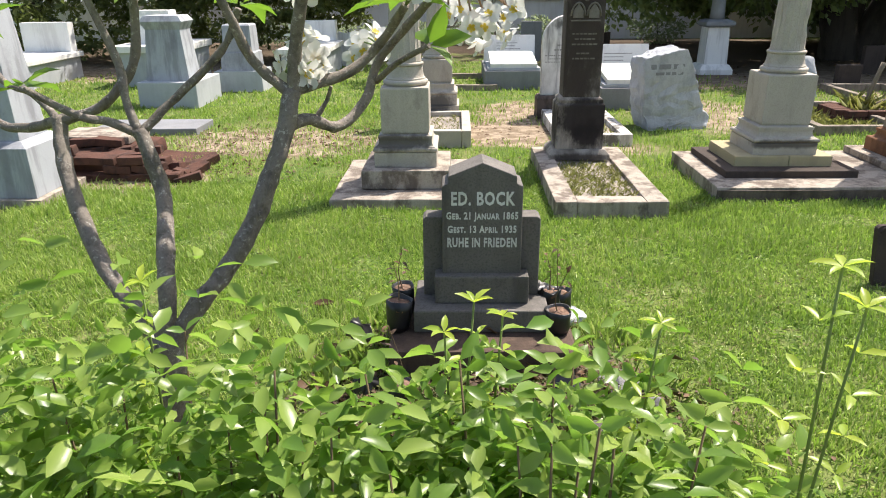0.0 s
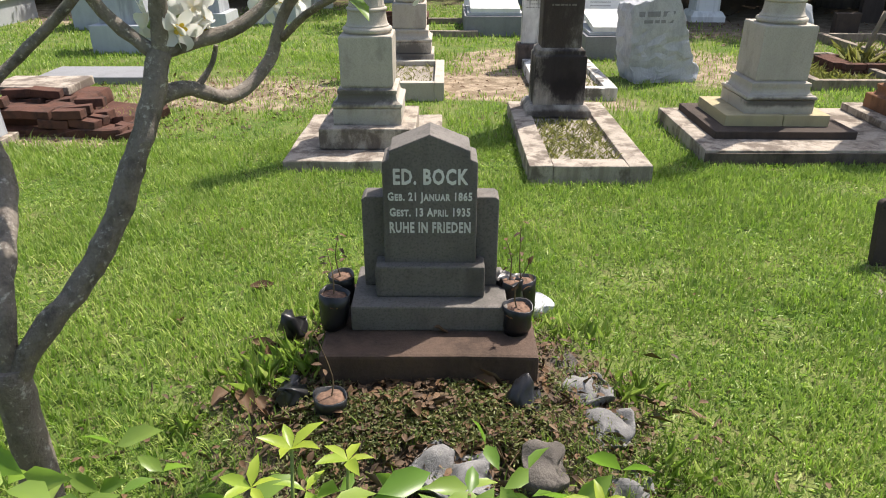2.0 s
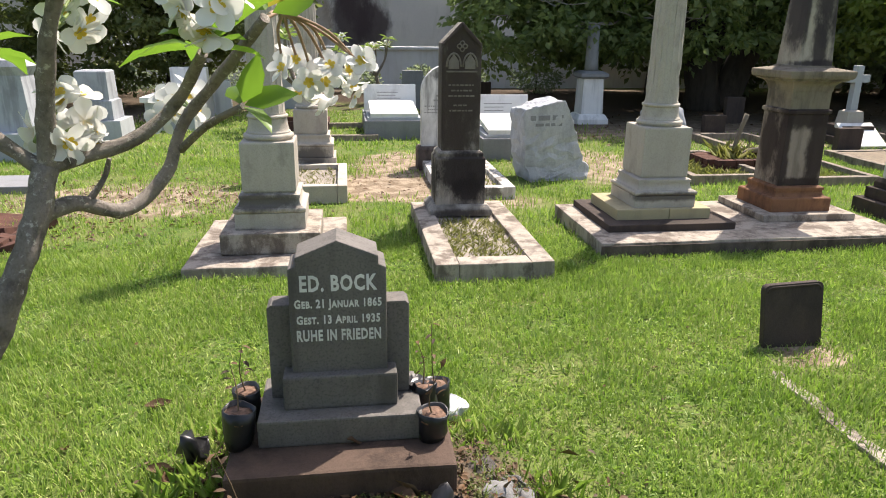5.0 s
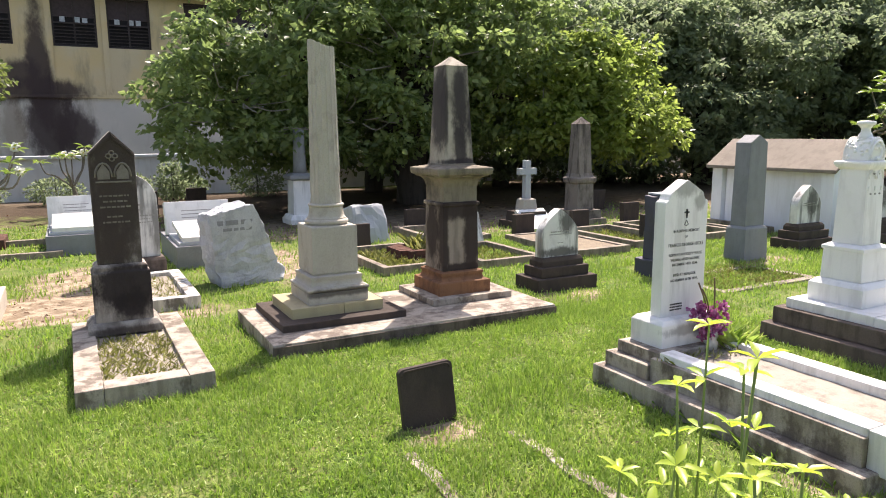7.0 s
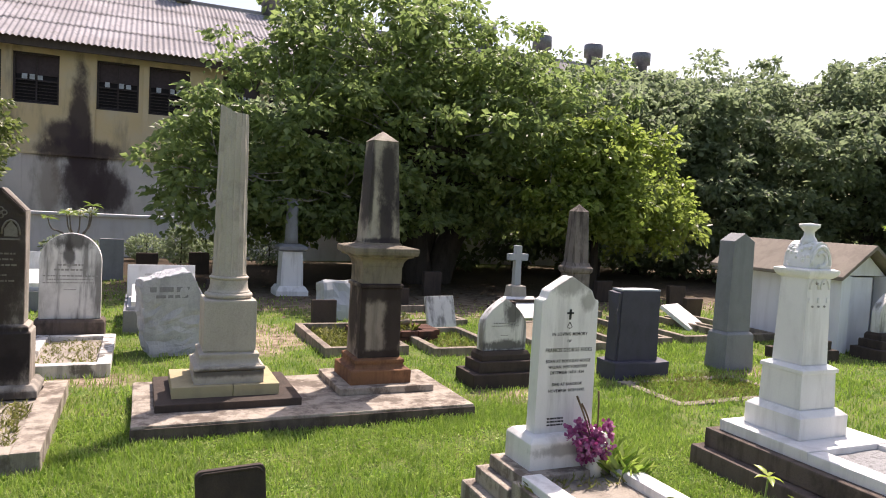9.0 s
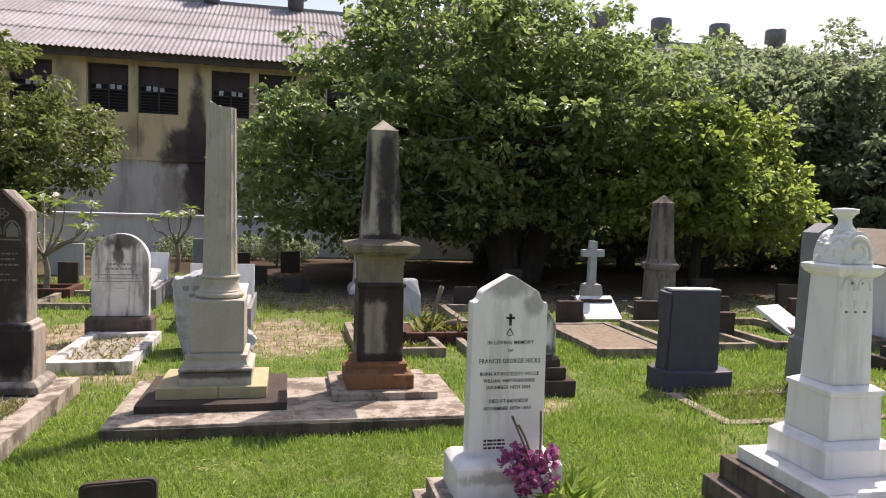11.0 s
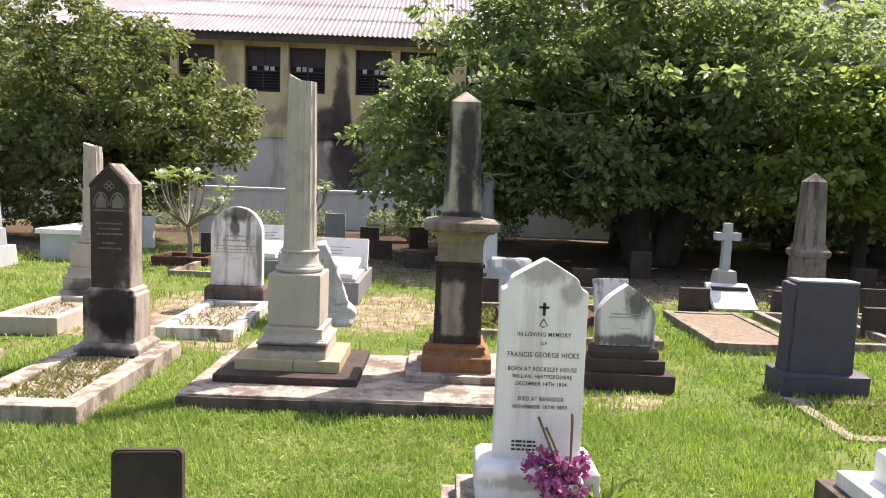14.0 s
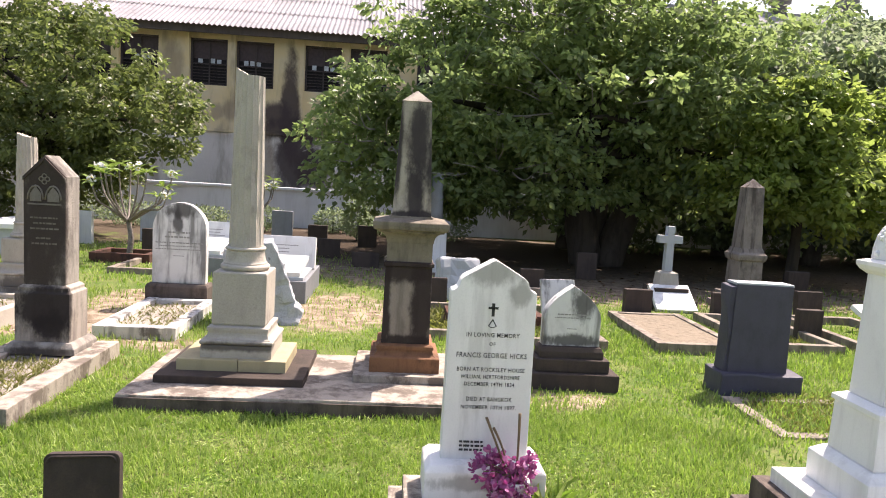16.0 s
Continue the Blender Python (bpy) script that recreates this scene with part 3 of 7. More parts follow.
# footprints on which no grass grows: x0, x1, y0, y1
SOLID = [(0.84, 1.6, 4.5, 6.1), (2.04, 4.43, 4.9, 6.06), (-0.75, 0.3, 4.7, 6.0), (3.7, 4.55, 1.85, 3.55), (5.38, 6.4, 1.6, 3.7), (-0.1, 0.62, 2.28, 2.78),
         (4.8, 5.5, 5.6, 6.1), (6.33, 7.17, 5.95, 6.3), (7.8, 8.3, 5.8, 6.2), (1.07, 1.75, 8.3, 8.6), (6.33, 7.2, 7.0, 8.6)]


def build_grass():
    r = np.random.default_rng(3)

    def sow(n, x0, x1, y0, y1, h, w, name):
        x, y = r.uniform(x0, x1, n), r.uniform(y0, y1, n)
        thin = np.array([noise.noise((a * 2.6 + 9, b * 2.6, 2.0)) + 0.5 * noise.noise((a * 7, b * 7, 5.0)) for a, b in zip(x, y)])
        keep = r.uniform(0, 1, n) > np.maximum(bareness(x, y) * 1.15, np.clip(thin * 1.5 + 0.12, 0, 0.85))
        for a, b, c, d in SOLID:
            keep &= ~((x > a) & (x < b) & (y > c) & (y < d))
        x, y = x[keep], y[keep]
        n = len(x)
        tuft = np.array([noise.noise((a * 1.3, b * 1.3, 0.0)) for a, b in zip(x, y)])
        hh = h * r.uniform(0.5, 1.25, n) * (1 + 0.55 * tuft)
        ang, lean = r.uniform(0, 2 * np.pi, n), r.uniform(0.15, 0.9, n)
        ww = w * r.uniform(0.7, 1.3, n)
        base = np.stack([x, y, rise(x, y) - 0.004], 1)
        d = np.stack([np.cos(ang), np.sin(ang), np.zeros(n)], 1)
        s = np.stack([-np.sin(ang), np.cos(ang), np.zeros(n)], 1)
        up = np.array([0, 0, 1.0])
        mid = base + d * (hh * lean * 0.35)[:, None] + up * (hh * 0.6)[:, None]
        tip = base + d * (hh * lean)[:, None] + up * hh[:, None]
        v = np.stack([base - s * ww[:, None], base + s * ww[:, None], mid + s * ww[:, None] * 0.8, mid - s * ww[:, None] * 0.8, tip], 1).reshape(-1, 3)
        k = np.arange(n) * 5
        f = np.concatenate([np.stack([k, k + 1, k + 2], 1), np.stack([k, k + 2, k + 3], 1), np.stack([k + 3, k + 2, k + 4], 1)])
        tagged(new(name, raw_mesh(name, v, f, M_BLADE)), "short bright green lawn grass", "grass", kind="stuff")

    n = 90000
    x, y = r.uniform(-3, 5.5, n), 1.3 + 4.2 * r.uniform(0, 1, n) ** 1.3
    keep = r.uniform(0, 1, n) > bareness(x, y) * 1.1
    for a, b, c, d in SOLID:
        keep &= ~((x > a) & (x < b) & (y > c) & (y < d))
    x, y = x[keep], y[keep]
    n = len(x)
    a = unit(n, r) * (1, 1, 0.35) + (0, 0, 0.2)
    me = leaves("creeping_grass", np.stack([x, y, rise(x, y) + r.uniform(0.0, 0.016, n)], 1), a, unit(n, r) + (0, 0, 0.9), 0.03 * r.uniform(0.5, 1.4, n), 0.24, M_BLADE, "diamond")
    tagged(new("creeping_grass", me), "broad-bladed creeping lawn grass", "grass", kind="stuff")
    sow(270000, -3.0, 6.0, 1.3, 5.4, 0.047, 0.0026, "lawn_grass")
    sow(110000, -5.0, 9.0, 4.6, 9.0, 0.05, 0.004, "lawn_grass")
    sow(45000, -6.0, 9.0, -3.0, 1.35, 0.05, 0.005, "lawn_grass")
    sow(20000, -6.0, -2.95, 1.3, 4.7, 0.05, 0.005, "lawn_grass")
    sow(80000, 5.9, 17.0, 1.5, 8.6, 0.05, 0.005, "lawn_grass")
    sow(60000, -7.0, 16.0, 8.5, 14.0, 0.055, 0.007, "lawn_grass")


build_grass()

# ---- terrazzo headstone with its pots ----
def build_terrazzo_headstone():
    t = thing("headstone", 0.262, 2.55, 0.0, "dark grey terrazzo headstone with white lettering on a brown slab", "gravestone")
    part("slab", box(-0.35, 0.35, -0.27, 0.22, 0.0, 0.242, 0.012, 0.003, 2), M_BOCKSLAB, t, "brown cement slab")
    part("base", box(-0.262, 0.258, -0.12, 0.18, 0.242, 0.335, 0.008), M_BOCK, t)
    part("plinth", box(-0.182, 0.182, -0.055, 0.03, 0.335, 0.45, 0.008), M_BOCK, t)
    part("wing", tablet([(-0.228, 0.335), (-0.15, 0.335), (-0.15, 0.665), (-0.215, 0.665), (-0.228, 0.655)], 0.03, 0.12), M_BOCK, t)
    part("wing", tablet([(0.15, 0.335), (0.228, 0.335), (0.228, 0.655), (0.215, 0.665), (0.15, 0.665)], 0.03, 0.12), M_BOCK, t)
    part("tablet", tablet([(-0.152, 0.335), (0.152, 0.335), (0.152, 0.80), (0.128, 0.81), (0.128, 0.838), (0.0, 0.89), (-0.128, 0.838), (-0.128, 0.81), (-0.152, 0.80)], -0.02, 0.13), M_BOCK, t)
    inscription([("ED. BOCK", 0.05, 0.728, 0.24), ("Geb. 21 Januar 1865", 0.027, 0.672, 0.272), ("Gest. 13 April 1935", 0.027, 0.618, 0.262), ("RUHE IN FRIEDEN", 0.036, 0.560, 0.265)],
                t, M_LETTER, 0, -0.021, 0, label="white painted raised lettering")


build_terrazzo_headstone()


def build_pot(x, y, z, r, h, lean, seed):
    p = thing("plant_pot", x, y, z, "black plastic grow bag of reddish soil with a bare seedling", "plant pot", "grow bags round the headstone")
    p.matrix_world = pose(x, y, z, lean, lean * 0.7, seed * 40)
    bag = lathe([(r * 0.86, 0), (r * 0.95, h * 0.3), (r, h * 0.7), (r * 1.04, h), (r * 0.94, h), (r * 0.9, h * 0.86)], 16)
    if seed in (6, 7, 8):
        bag.free()
        bag = lathe([(r * 0.8, 0), (r * 1.05, h * 0.3), (r * 0.95, h * 0.6), (r * 0.55, h * 0.85), (r * 0.35, h * 1.05), (0.004, h * 0.9)], 18)
    worn(bag, r * (0.22 if seed < 6 else 0.85), 16 if seed < 6 else 24, seed)
    part("bag", bag, M_POT, p)
    if seed in (6, 7, 8):
        tagged(p, "crumpled empty black plastic grow bag on the soil", "plant pot", "grow bags round the headstone")
        return
    soil = lathe([(r * 0.9, h * 0.7), (r * 0.9, h * 0.88), (r * 0.3, h * 0.93)], 14)
    worn(soil, r * 0.16, 45, seed)
    part("soil", soil, M_POTSOIL, p, "reddish soil")
    g = random.Random(seed)
    tip = (g.uniform(-0.05, 0.05), g.uniform(-0.05, 0.05), h + g.uniform(0.12, 0.26))
    part("seedling", limb([(0, 0, h * 0.8), (0.012, 0.01, h + 0.06), tip], 0.003, 0.0012, 5, 3), M_TWIG, p, "thin bare stem")
    n = 5
    pts = np.array([[tip[0] * q, tip[1] * q, h + (tip[2] - h) * q] for q in np.linspace(0.3, 1, n)])
    r2 = np.random.default_rng(seed)
    under("leaf", leaves("leaf", pts, unit(n, r2) * (1, 1, 0.4), (0, 0, 1) + 0.3 * unit(n, r2), 0.035, 0.4, M_DRY), p, "small withered leaves")


for i, (px, py, z, r, h, lean) in enumerate([(-0.04, 2.16, 0.085, 0.05, 0.10, 3), (-0.066, 2.46, 0.242, 0.05, 0.13, 4), (-0.05, 2.62, 0.242, 0.046, 0.12, -3), (0.55, 2.44, 0.242, 0.048, 0.10, -4),
                                             (0.60, 2.70, 0.16, 0.05, 0.14, 3), (0.56, 2.20, 0.09, 0.052, 0.12, 5), (-0.17, 2.24, 0.10, 0.055, 0.065, 14), (-0.24, 2.62, 0.10, 0.05, 0.10, 12), (0.545, 2.60, 0.242, 0.045, 0.11, -6)]):
    build_pot(px, py, z, r, h, lean, i + 1)


def build_rocks():
    g = random.Random(5)
    for i, (x, y, s) in enumerate([(0.78, 2.32, 0.075), (0.81, 2.13, 0.075), (0.84, 1.92, 0.07), (0.33, 1.93, 0.10), (0.60, 1.94, 0.065), (0.72, 2.46, 0.05), (0.67, 2.86, 0.06), (0.47, 1.86, 0.05)]):
        bm = bmesh.new()
        bmesh.ops.create_icosphere(bm, subdivisions=4, radius=s)
        for v in bm.verts:
            v.co = Vector((v.co.x * 1.2, v.co.y, v.co.z * (0.8 if i in (4, 6) else 0.32))) + noise.noise_vector(v.co * 16 + Vector((i, 0, 0))) * s * 0.6 + noise.noise_vector(v.co * 60) * s * 0.08
        for f in bm.faces:
            f.smooth = True
        solo("rock", bm, M_ROUGH if i == 6 else (M_GREYROCK if i < 4 else M_ROCK), pose(x, y, float(rise(x, y)) + (0.02 if i in (3, 4, 6) else 0.0), 0, 0, g.uniform(0, 360)), "rough grey stone half sunk in the soil", "stone", "stones edging the grave")


build_rocks()


def build_litter():
    """Fallen leaves: the large curled ones are things, the small ones one sheet."""
    g = random.Random(11)
    for i, (x, y, L) in enumerate([(-0.42, 2.32, 0.11), (-0.33, 2.26, 0.12), (-0.25, 2.2, 0.10), (-0.5, 3.15, 0.10), (-0.36, 2.62, 0.10), (-0.30, 2.52, 0.12), (0.44, 2.25, 0.10), (0.22, 2.13, 0.09), (-0.75, 2.85, 0.06),
                                   (-0.1, 2.05, 0.10), (0.36, 2.0, 0.09), (0.3, 2.42, 0.05)]):
        bm = bmesh.new()
        rows = []
        for k in range(7):
            q = k / 6
            w = L * 0.24 * math.sin(math.pi * (0.08 + 0.88 * q)) + 0.001
            rows.append([bm.verts.new((s * w, (q - 0.5) * L, 0.008 + abs(s) ** 2 * w * 0.9 + 0.012 * math.sin(q * 3 + i))) for s in (-1, -0.5, 0, 0.5, 1)])
        for a, b in zip(rows, rows[1:]):
            for k in range(4):
                bm.faces.new((a[k], a[k + 1], b[k + 1], b[k])).smooth = True
        z = 0.245 if i == 11 else float(rise(x, y)) + 0.012
        solo("fallen_leaf", bm, M_DRY, pose(x, y, z, g.uniform(-12, 12), g.uniform(-12, 12), g.uniform(0, 360)), "curled dry brown fallen leaf on the ground", "leaf", "fallen leaves by the headstone")
    r = np.random.default_rng(4)
    spots = [(2200, 0.27, 2.2, 0.34, 0.22, 0.03), (900, -1.6, 7.0, 1.3, 0.7, 0.05), (500, -2.4, 5.9, 0.5, 0.4, 0.045), (500, 0.5, 7.4, 1.6, 1.2, 0.035), (120, 0.5, 3.5, 3, 1.2, 0.03), (900, 7.5, 12.0, 5, 1.5, 0.07)]
    P, A, N, Ls = [], [], [], []
    for n, cx, cy, sx, sy, L in spots:
        x, y = r.normal(cx, sx, n), r.normal(cy, sy, n)
        P.append(np.stack([x, y, rise(x, y) + r.uniform(0.008, 0.034 if cy == 2.2 else 0.012, n)], 1))
        a = unit(n, r)
        a[:, 2] *= 0.25
        A.append(a)
        N.append(np.array([0, 0, 1]) + 0.5 * unit(n, r))
        Ls.append(L * r.uniform(0.5, 1.3, n))
    me = leaves("leaf_litter", np.concatenate(P), np.concatenate(A), np.concatenate(N), np.concatenate(Ls), 0.5, M_DRY, "leaf")
    tagged(new("leaf_litter", me), "scattered dry brown leaf litter on earth", "leaf litter", kind="stuff")
    n = 30000
    x, y = r.normal(0.3, 0.34, n), r.normal(2.08, 0.24, n)
    patch = np.array([noise.noise((a * 6, b * 6, 7.0)) for a, b in zip(x, y)])
    ok = ~((x > -0.1) & (x < 0.62) & (y > 2.27)) & (patch > -0.12)
    x, y = x[ok], y[ok]
    n = len(x)
    me = leaves("weeds", np.stack([x, y, rise(x, y) + r.uniform(0, 0.035, n)], 1), unit(n, r) * (1, 1, 0.5) + (0, 0, 0.4), unit(n, r) + (0, 0, 0.7), 0.0115 * r.uniform(0.5, 1.6, n), 0.42, M_CREEP, "leaf")
    tagged(new("weeds", me), "low creeping green weeds on the mound", "weeds", kind="stuff")
    P, A, N, Ls = [], [], [], []
    for cx, cy, k, h in ((-0.2, 2.5, 60, 0.1), (-0.3, 2.36, 70, 0.11), (-0.16, 2.36, 40, 0.1), (-0.42, 2.5, 40, 0.08), (-0.16, 2.8, 40, 0.08), (0.95, 2.35, 50, 0.1), (0.72, 2.62, 40, 0.08), (0.86, 2.7, 40, 0.08), (-0.1, 3.1, 40, 0.09), (0.05, 3.05, 30, 0.08), (1.0, 2.0, 40, 0.09), (-0.55, 2.2, 40, 0.08)):
        x, y = r.normal(cx, 0.05, k), r.normal(cy, 0.04, k)
        P.append(np.stack([x, y, rise(x, y) - 0.004], 1))
        A.append(unit(k, r) * (1, 1, 0.3) * 0.75 + (0, 0, 0.9))
        N.append(unit(k, r))
        Ls.append(h * r.uniform(0.5, 1.3, k))
    me = leaves("grass_tuft", np.concatenate(P), np.concatenate(A), np.concatenate(N), np.concatenate(Ls), 0.07, M_BLADE, "diamond")
    tagged(new("grass_tuft", me), "longer bright green grass tufts round the mound", "grass", kind="stuff")
    n = 1300
    x, y = r.normal(0.3, 0.36, n), r.normal(2.12, 0.24, n)
    a = unit(n, r) * (1, 1, 0.12)
    me = leaves("twig_litter", np.stack([x, y, rise(x, y) + 0.014], 1), a, unit(n, r) + (0, 0, 0.6), 0.09 * r.uniform(0.3, 1.3, n), 0.035, M_TWIG, "diamond")
    tagged(new("twig_litter", me), "broken dry twigs strewn on dark soil", "twigs", kind="stuff")


build_litter()


# ---- kerbed graves ----
def build_weeds(x0, x1, y0, y1, z, n, h, mat, seed, label="rough grass and weeds inside a grave kerb"):
    r = np.random.default_rng(seed)
    x, y = r.uniform(x0, x1, n), r.uniform(y0, y1, n)
    a = unit(n, r) * (1, 1, 0.2) + (0, 0, 0.7)
    me = leaves("weeds", np.stack([x, y, np.full(n, z)], 1), a, unit(n, r), h * r.uniform(0.4, 1.4, n), 0.10, mat, "diamond")
    tagged(new("weeds", me), label, "weeds", kind="stuff")


def build_kerb(x0, x1, y0, y1, z, w, mat, label, fill=None, fz=0.5, group="kerbed graves"):
    t = thing("grave_kerb", (x0 + x1) / 2, (y0 + y1) / 2, 0, label, "grave", group)
    hx, hy = (x1 - x0) / 2, (y1 - y0) / 2
    part("kerb", kerb(-hx, hx, -hy, hy, -0.03, z, w), mat, t)
    if fill:
        f = box(-hx + w - 0.01, hx - w + 0.01, -hy + w - 0.01, hy - w + 0.01, -0.03, z * fz, 0.0, 0.006, 5)
        part("infill", f, fill, t, "")
    return t


# dark gothic tablet on a slab with a planted bed
def build_gothic():
    t = thing("gothic_headstone", 1.18, 5.93, 0.0, "tall blackened pointed headstone with lichen on a cement grave slab", "gravestone")
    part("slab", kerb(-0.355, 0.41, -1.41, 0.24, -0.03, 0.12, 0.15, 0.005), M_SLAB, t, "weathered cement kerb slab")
    part("infill", box(-0.22, 0.27, -1.28, 0.1, -0.03, 0.09, 0.0, 0.008, 5), M_FILL, t, "dry soil infill")
    part("plinth", stack([(0.10, 0.25, 0.2), (0.15, 0.25, 0.2), (0.19, 0.215, 0.17)], 0.008), M_GOTH, t)
    low = stack([(0.18, 0.195, 0.155), (0.55, 0.195, 0.155), (0.565, 0.18, 0.14), (0.59, 0.18, 0.14), (0.61, 0.155, 0.12)], 0.006)
    part("pedestal", low, M_GOTHLOW, t, "black peeling pedestal")
    part("tablet", tablet([(-0.15, 0.605), (0.15, 0.605), (0.15, 1.41), (0.0, 1.565), (-0.15, 1.41)], -0.115, 0.115, 0.01), M_GOTH, t)
    for s in (-1, 1):
        rim = tablet([(s * 0.006, 1.545), (s * 0.15, 1.40), (s * 0.15, 1.375), (s * 0.006, 1.515)][::s], -0.128, -0.112, 0.003)
        part("gable_moulding", rim, M_GOTH, t)
    arch = []
    for k in (-0.062, 0.062):
        arch.append(tube([(k + 0.055 * math.cos(a), -0.117, 1.24 + 0.10 * math.sin(a)) for a in np.linspace(0, math.pi, 9)], [0.007] * 9, 6))
    for a in (0.0, 1.57, 3.14, 4.71):
        arch.append(tube([(0.022 * math.cos(a) + 0.016 * math.cos(b), -0.117, 1.39 + 0.022 * math.sin(a) + 0.016 * math.sin(b)) for b in np.linspace(0, 2 * math.pi, 9)], [0.005] * 9, 5))
    arch.append(box(-0.118, 0.118, -0.121, -0.113, 1.2, 1.212, 0.002))
    for k in (-0.062, 0.062):
        arch.append(tablet([(k - 0.04, 1.225), (k + 0.04, 1.225), (k + 0.04, 1.28), (k, 1.335), (k - 0.04, 1.28)], -0.119, -0.112, 0))
    part("tracery", join(*arch), M_TRACERY, t, "carved trefoil tracery")
    bars([(0.2, 0.012, 1.1), (0.16, 0.012, 1.06), (0.2, 0.012, 1.02), (0.12, 0.012, 0.95), (0.18, 0.012, 0.91)], t, M_TRACERY, 0, -0.117, 0, label="worn carved writing", seed=3)
    build_weeds(0.98, 1.42, 4.7, 5.65, 0.085, 1000, 0.055, M_WEED, 5)


build_gothic()


# ---- broken column and urn obelisk on one platform ----
def moulded(profile, h):
    """A square moulding with crisp mitred edges through (z, width factor) pairs."""
    return stack([(z, h * k, h * k) for z, k in profile], 0)


def hollow(z0, z1, k0, k1, n=6):
    """A cove from (z0, k0) in to (z1, k1)."""
    return [(z0 + (z1 - z0) * (1 - math.cos(a)), k0 + (k1 - k0) * math.sin(a)) for a in np.linspace(0, math.pi / 2, n)]


def torus_profile(r, z0, z1, n=9):
    m, q = (z0 + z1) / 2, (z1 - z0) / 2
    return [(r - q + q * math.cos(a), m + q * math.sin(a)) for a in np.linspace(-math.pi / 2, math.pi / 2, n)]


def crease(bm, angle=0.6):
    """Sharp edges on a turned part, so that its fillets read."""
    bm.normal_update()
    for e in bm.edges:
        if len(e.link_faces) == 2 and e.calc_face_angle(0) > angle:
            e.smooth = False
    return bm


def column_parts(t, ped_half, ped_top, shaft_r, top, mat, slant=0.09, seed=0.0):
    """Plinth block, moulded base, pedestal, turned collar and fluted broken shaft."""
    h = ped_half
    block = stack([(0.215, h * 1.31, h * 1.31), (0.326, h * 1.31, h * 1.31)], 0.005)
    part("plinth_block", block, mat, t)
    base = [(0.326, 1.26)] + [(0.329 + 0.016 * (1 + math.sin(a)), 1.28 + 0.07 * math.cos(a)) for a in np.linspace(-1.4, 1.4, 7)]
    base += [(0.362, 1.235), (0.366, 1.235)] + hollow(0.366, 0.42, 1.235, 1.10) + [(0.422, 1.135), (0.443, 1.135), (0.447, 1.06), (0.452, 0.955), (0.462, 0.955)]
    part("moulded_base", moulded(base, h), mat, t)
    part("pedestal", stack([(0.462, h, h), (ped_top - 0.012, h, h), (ped_top, h * 0.975, h * 0.975)], 0.004), mat, t)
    k = shaft_r
    prof = [(k * 1.30, ped_top - 0.002), (k * 1.30, ped_top + 0.006)] + torus_profile(k * 1.42, ped_top + 0.006, ped_top + 0.044)
    prof += [(k * 1.25, ped_top + 0.048), (k * 1.25, ped_top + 0.054)] + [(k * (1.09 + 0.16 * (1 - math.sin(a))), ped_top + 0.054 + 0.086 * (1 - math.cos(a))) for a in np.linspace(0, math.pi / 2, 7)]
    prof += torus_profile(k * 1.16, ped_top + 0.142, ped_top + 0.166) + [(k * 1.03, ped_top + 0.168), (k * 1.03, ped_top + 0.178), (k * 0.9, ped_top + 0.178)]
    part("collar", crease(lathe(prof, 48)), mat, t)
    z0 = ped_top + 0.176
    rows, n, flutes = 26, 96, 16
    bm = bmesh.new()
    rings = []
    for q in range(rows):
        f = q / (rows - 1)
        r = shaft_r * (1 - 0.17 * f)
        ring = []
        for i in range(n):
            a = 2 * math.pi * i / n
            w = abs(((i * flutes / n) % 1) - 0.5) * 2
            deep = 0.0065 * (1 - max(0.0, (w - 0.25) / 0.75) ** 2) if 0.02 < f else 0.0
            x, y = math.cos(a), math.sin(a)
            chip = max(0.0, noise.noise(Vector((x * 3 + seed, y * 3, f * 9))) - 0.18) * 0.03 * (1.0 if w > 0.6 else 0.2)
            z = z0 + (top - z0) * f
            if q == rows - 1:
                z = top - slant * (x * 0.6 + 0.55) + 0.012 * noise.noise(Vector((x * 6 + seed, y * 6, 3.0)))
            ring.append(bm.verts.new(((r - deep - chip) * x, (r - deep - chip) * y, z)))
        rings.append(ring)
    bm.faces.new(rings[0][::-1])
    for lo, hi in zip(rings, rings[1:]):
        for i in range(n):
            bm.faces.new((lo[i], lo[(i + 1) % n], hi[(i + 1) % n], hi[i])).smooth = True
    bm.faces.new(rings[-1])
    part("shaft", crease(bm, 0.5), mat, t, "fluted broken column shaft with slanting top")


def build_platform():
    t = thing("cement_platform", 3.23, 5.48, 0, "low weathered cement platform with blackened edges", "grave")
    p = box(-1.19, 1.2, -0.58, 0.58, -0.04, 0.105, 0.012, 0.006, 4)
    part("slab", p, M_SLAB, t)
    part("edge_band", box(-1.194, 1.204, -0.592, -0.574, -0.04, 0.088, 0.003, 0.004, 3), M_DARKSLAB, t, "blackened slab edge")


build_platform()


def build_column_monument():
    t = thing("broken_column", 2.68, 5.59, 0.0, "buff stone broken column monument on a pedestal", "grave monument", "broken column monuments")
    part("step", box(-0.5, 0.49, -0.43, 0.4, 0.09, 0.158, 0.008, 0.004, 3), M_BROWNSTONE, t, "dark cement step")
    part("plinth", box(-0.39, 0.02, -0.29, 0.29, 0.14, 0.237, 0.006), M_YELLOW, t, "yellowed plinth block")
    part("plinth", box(0.024, 0.35, -0.29, 0.29, 0.14, 0.237, 0.006), M_YELLOW, t, "yellowed plinth block")
    column_parts(t, 0.185, 0.83, 0.122, 2.24, M_SAND)


build_column_monument()


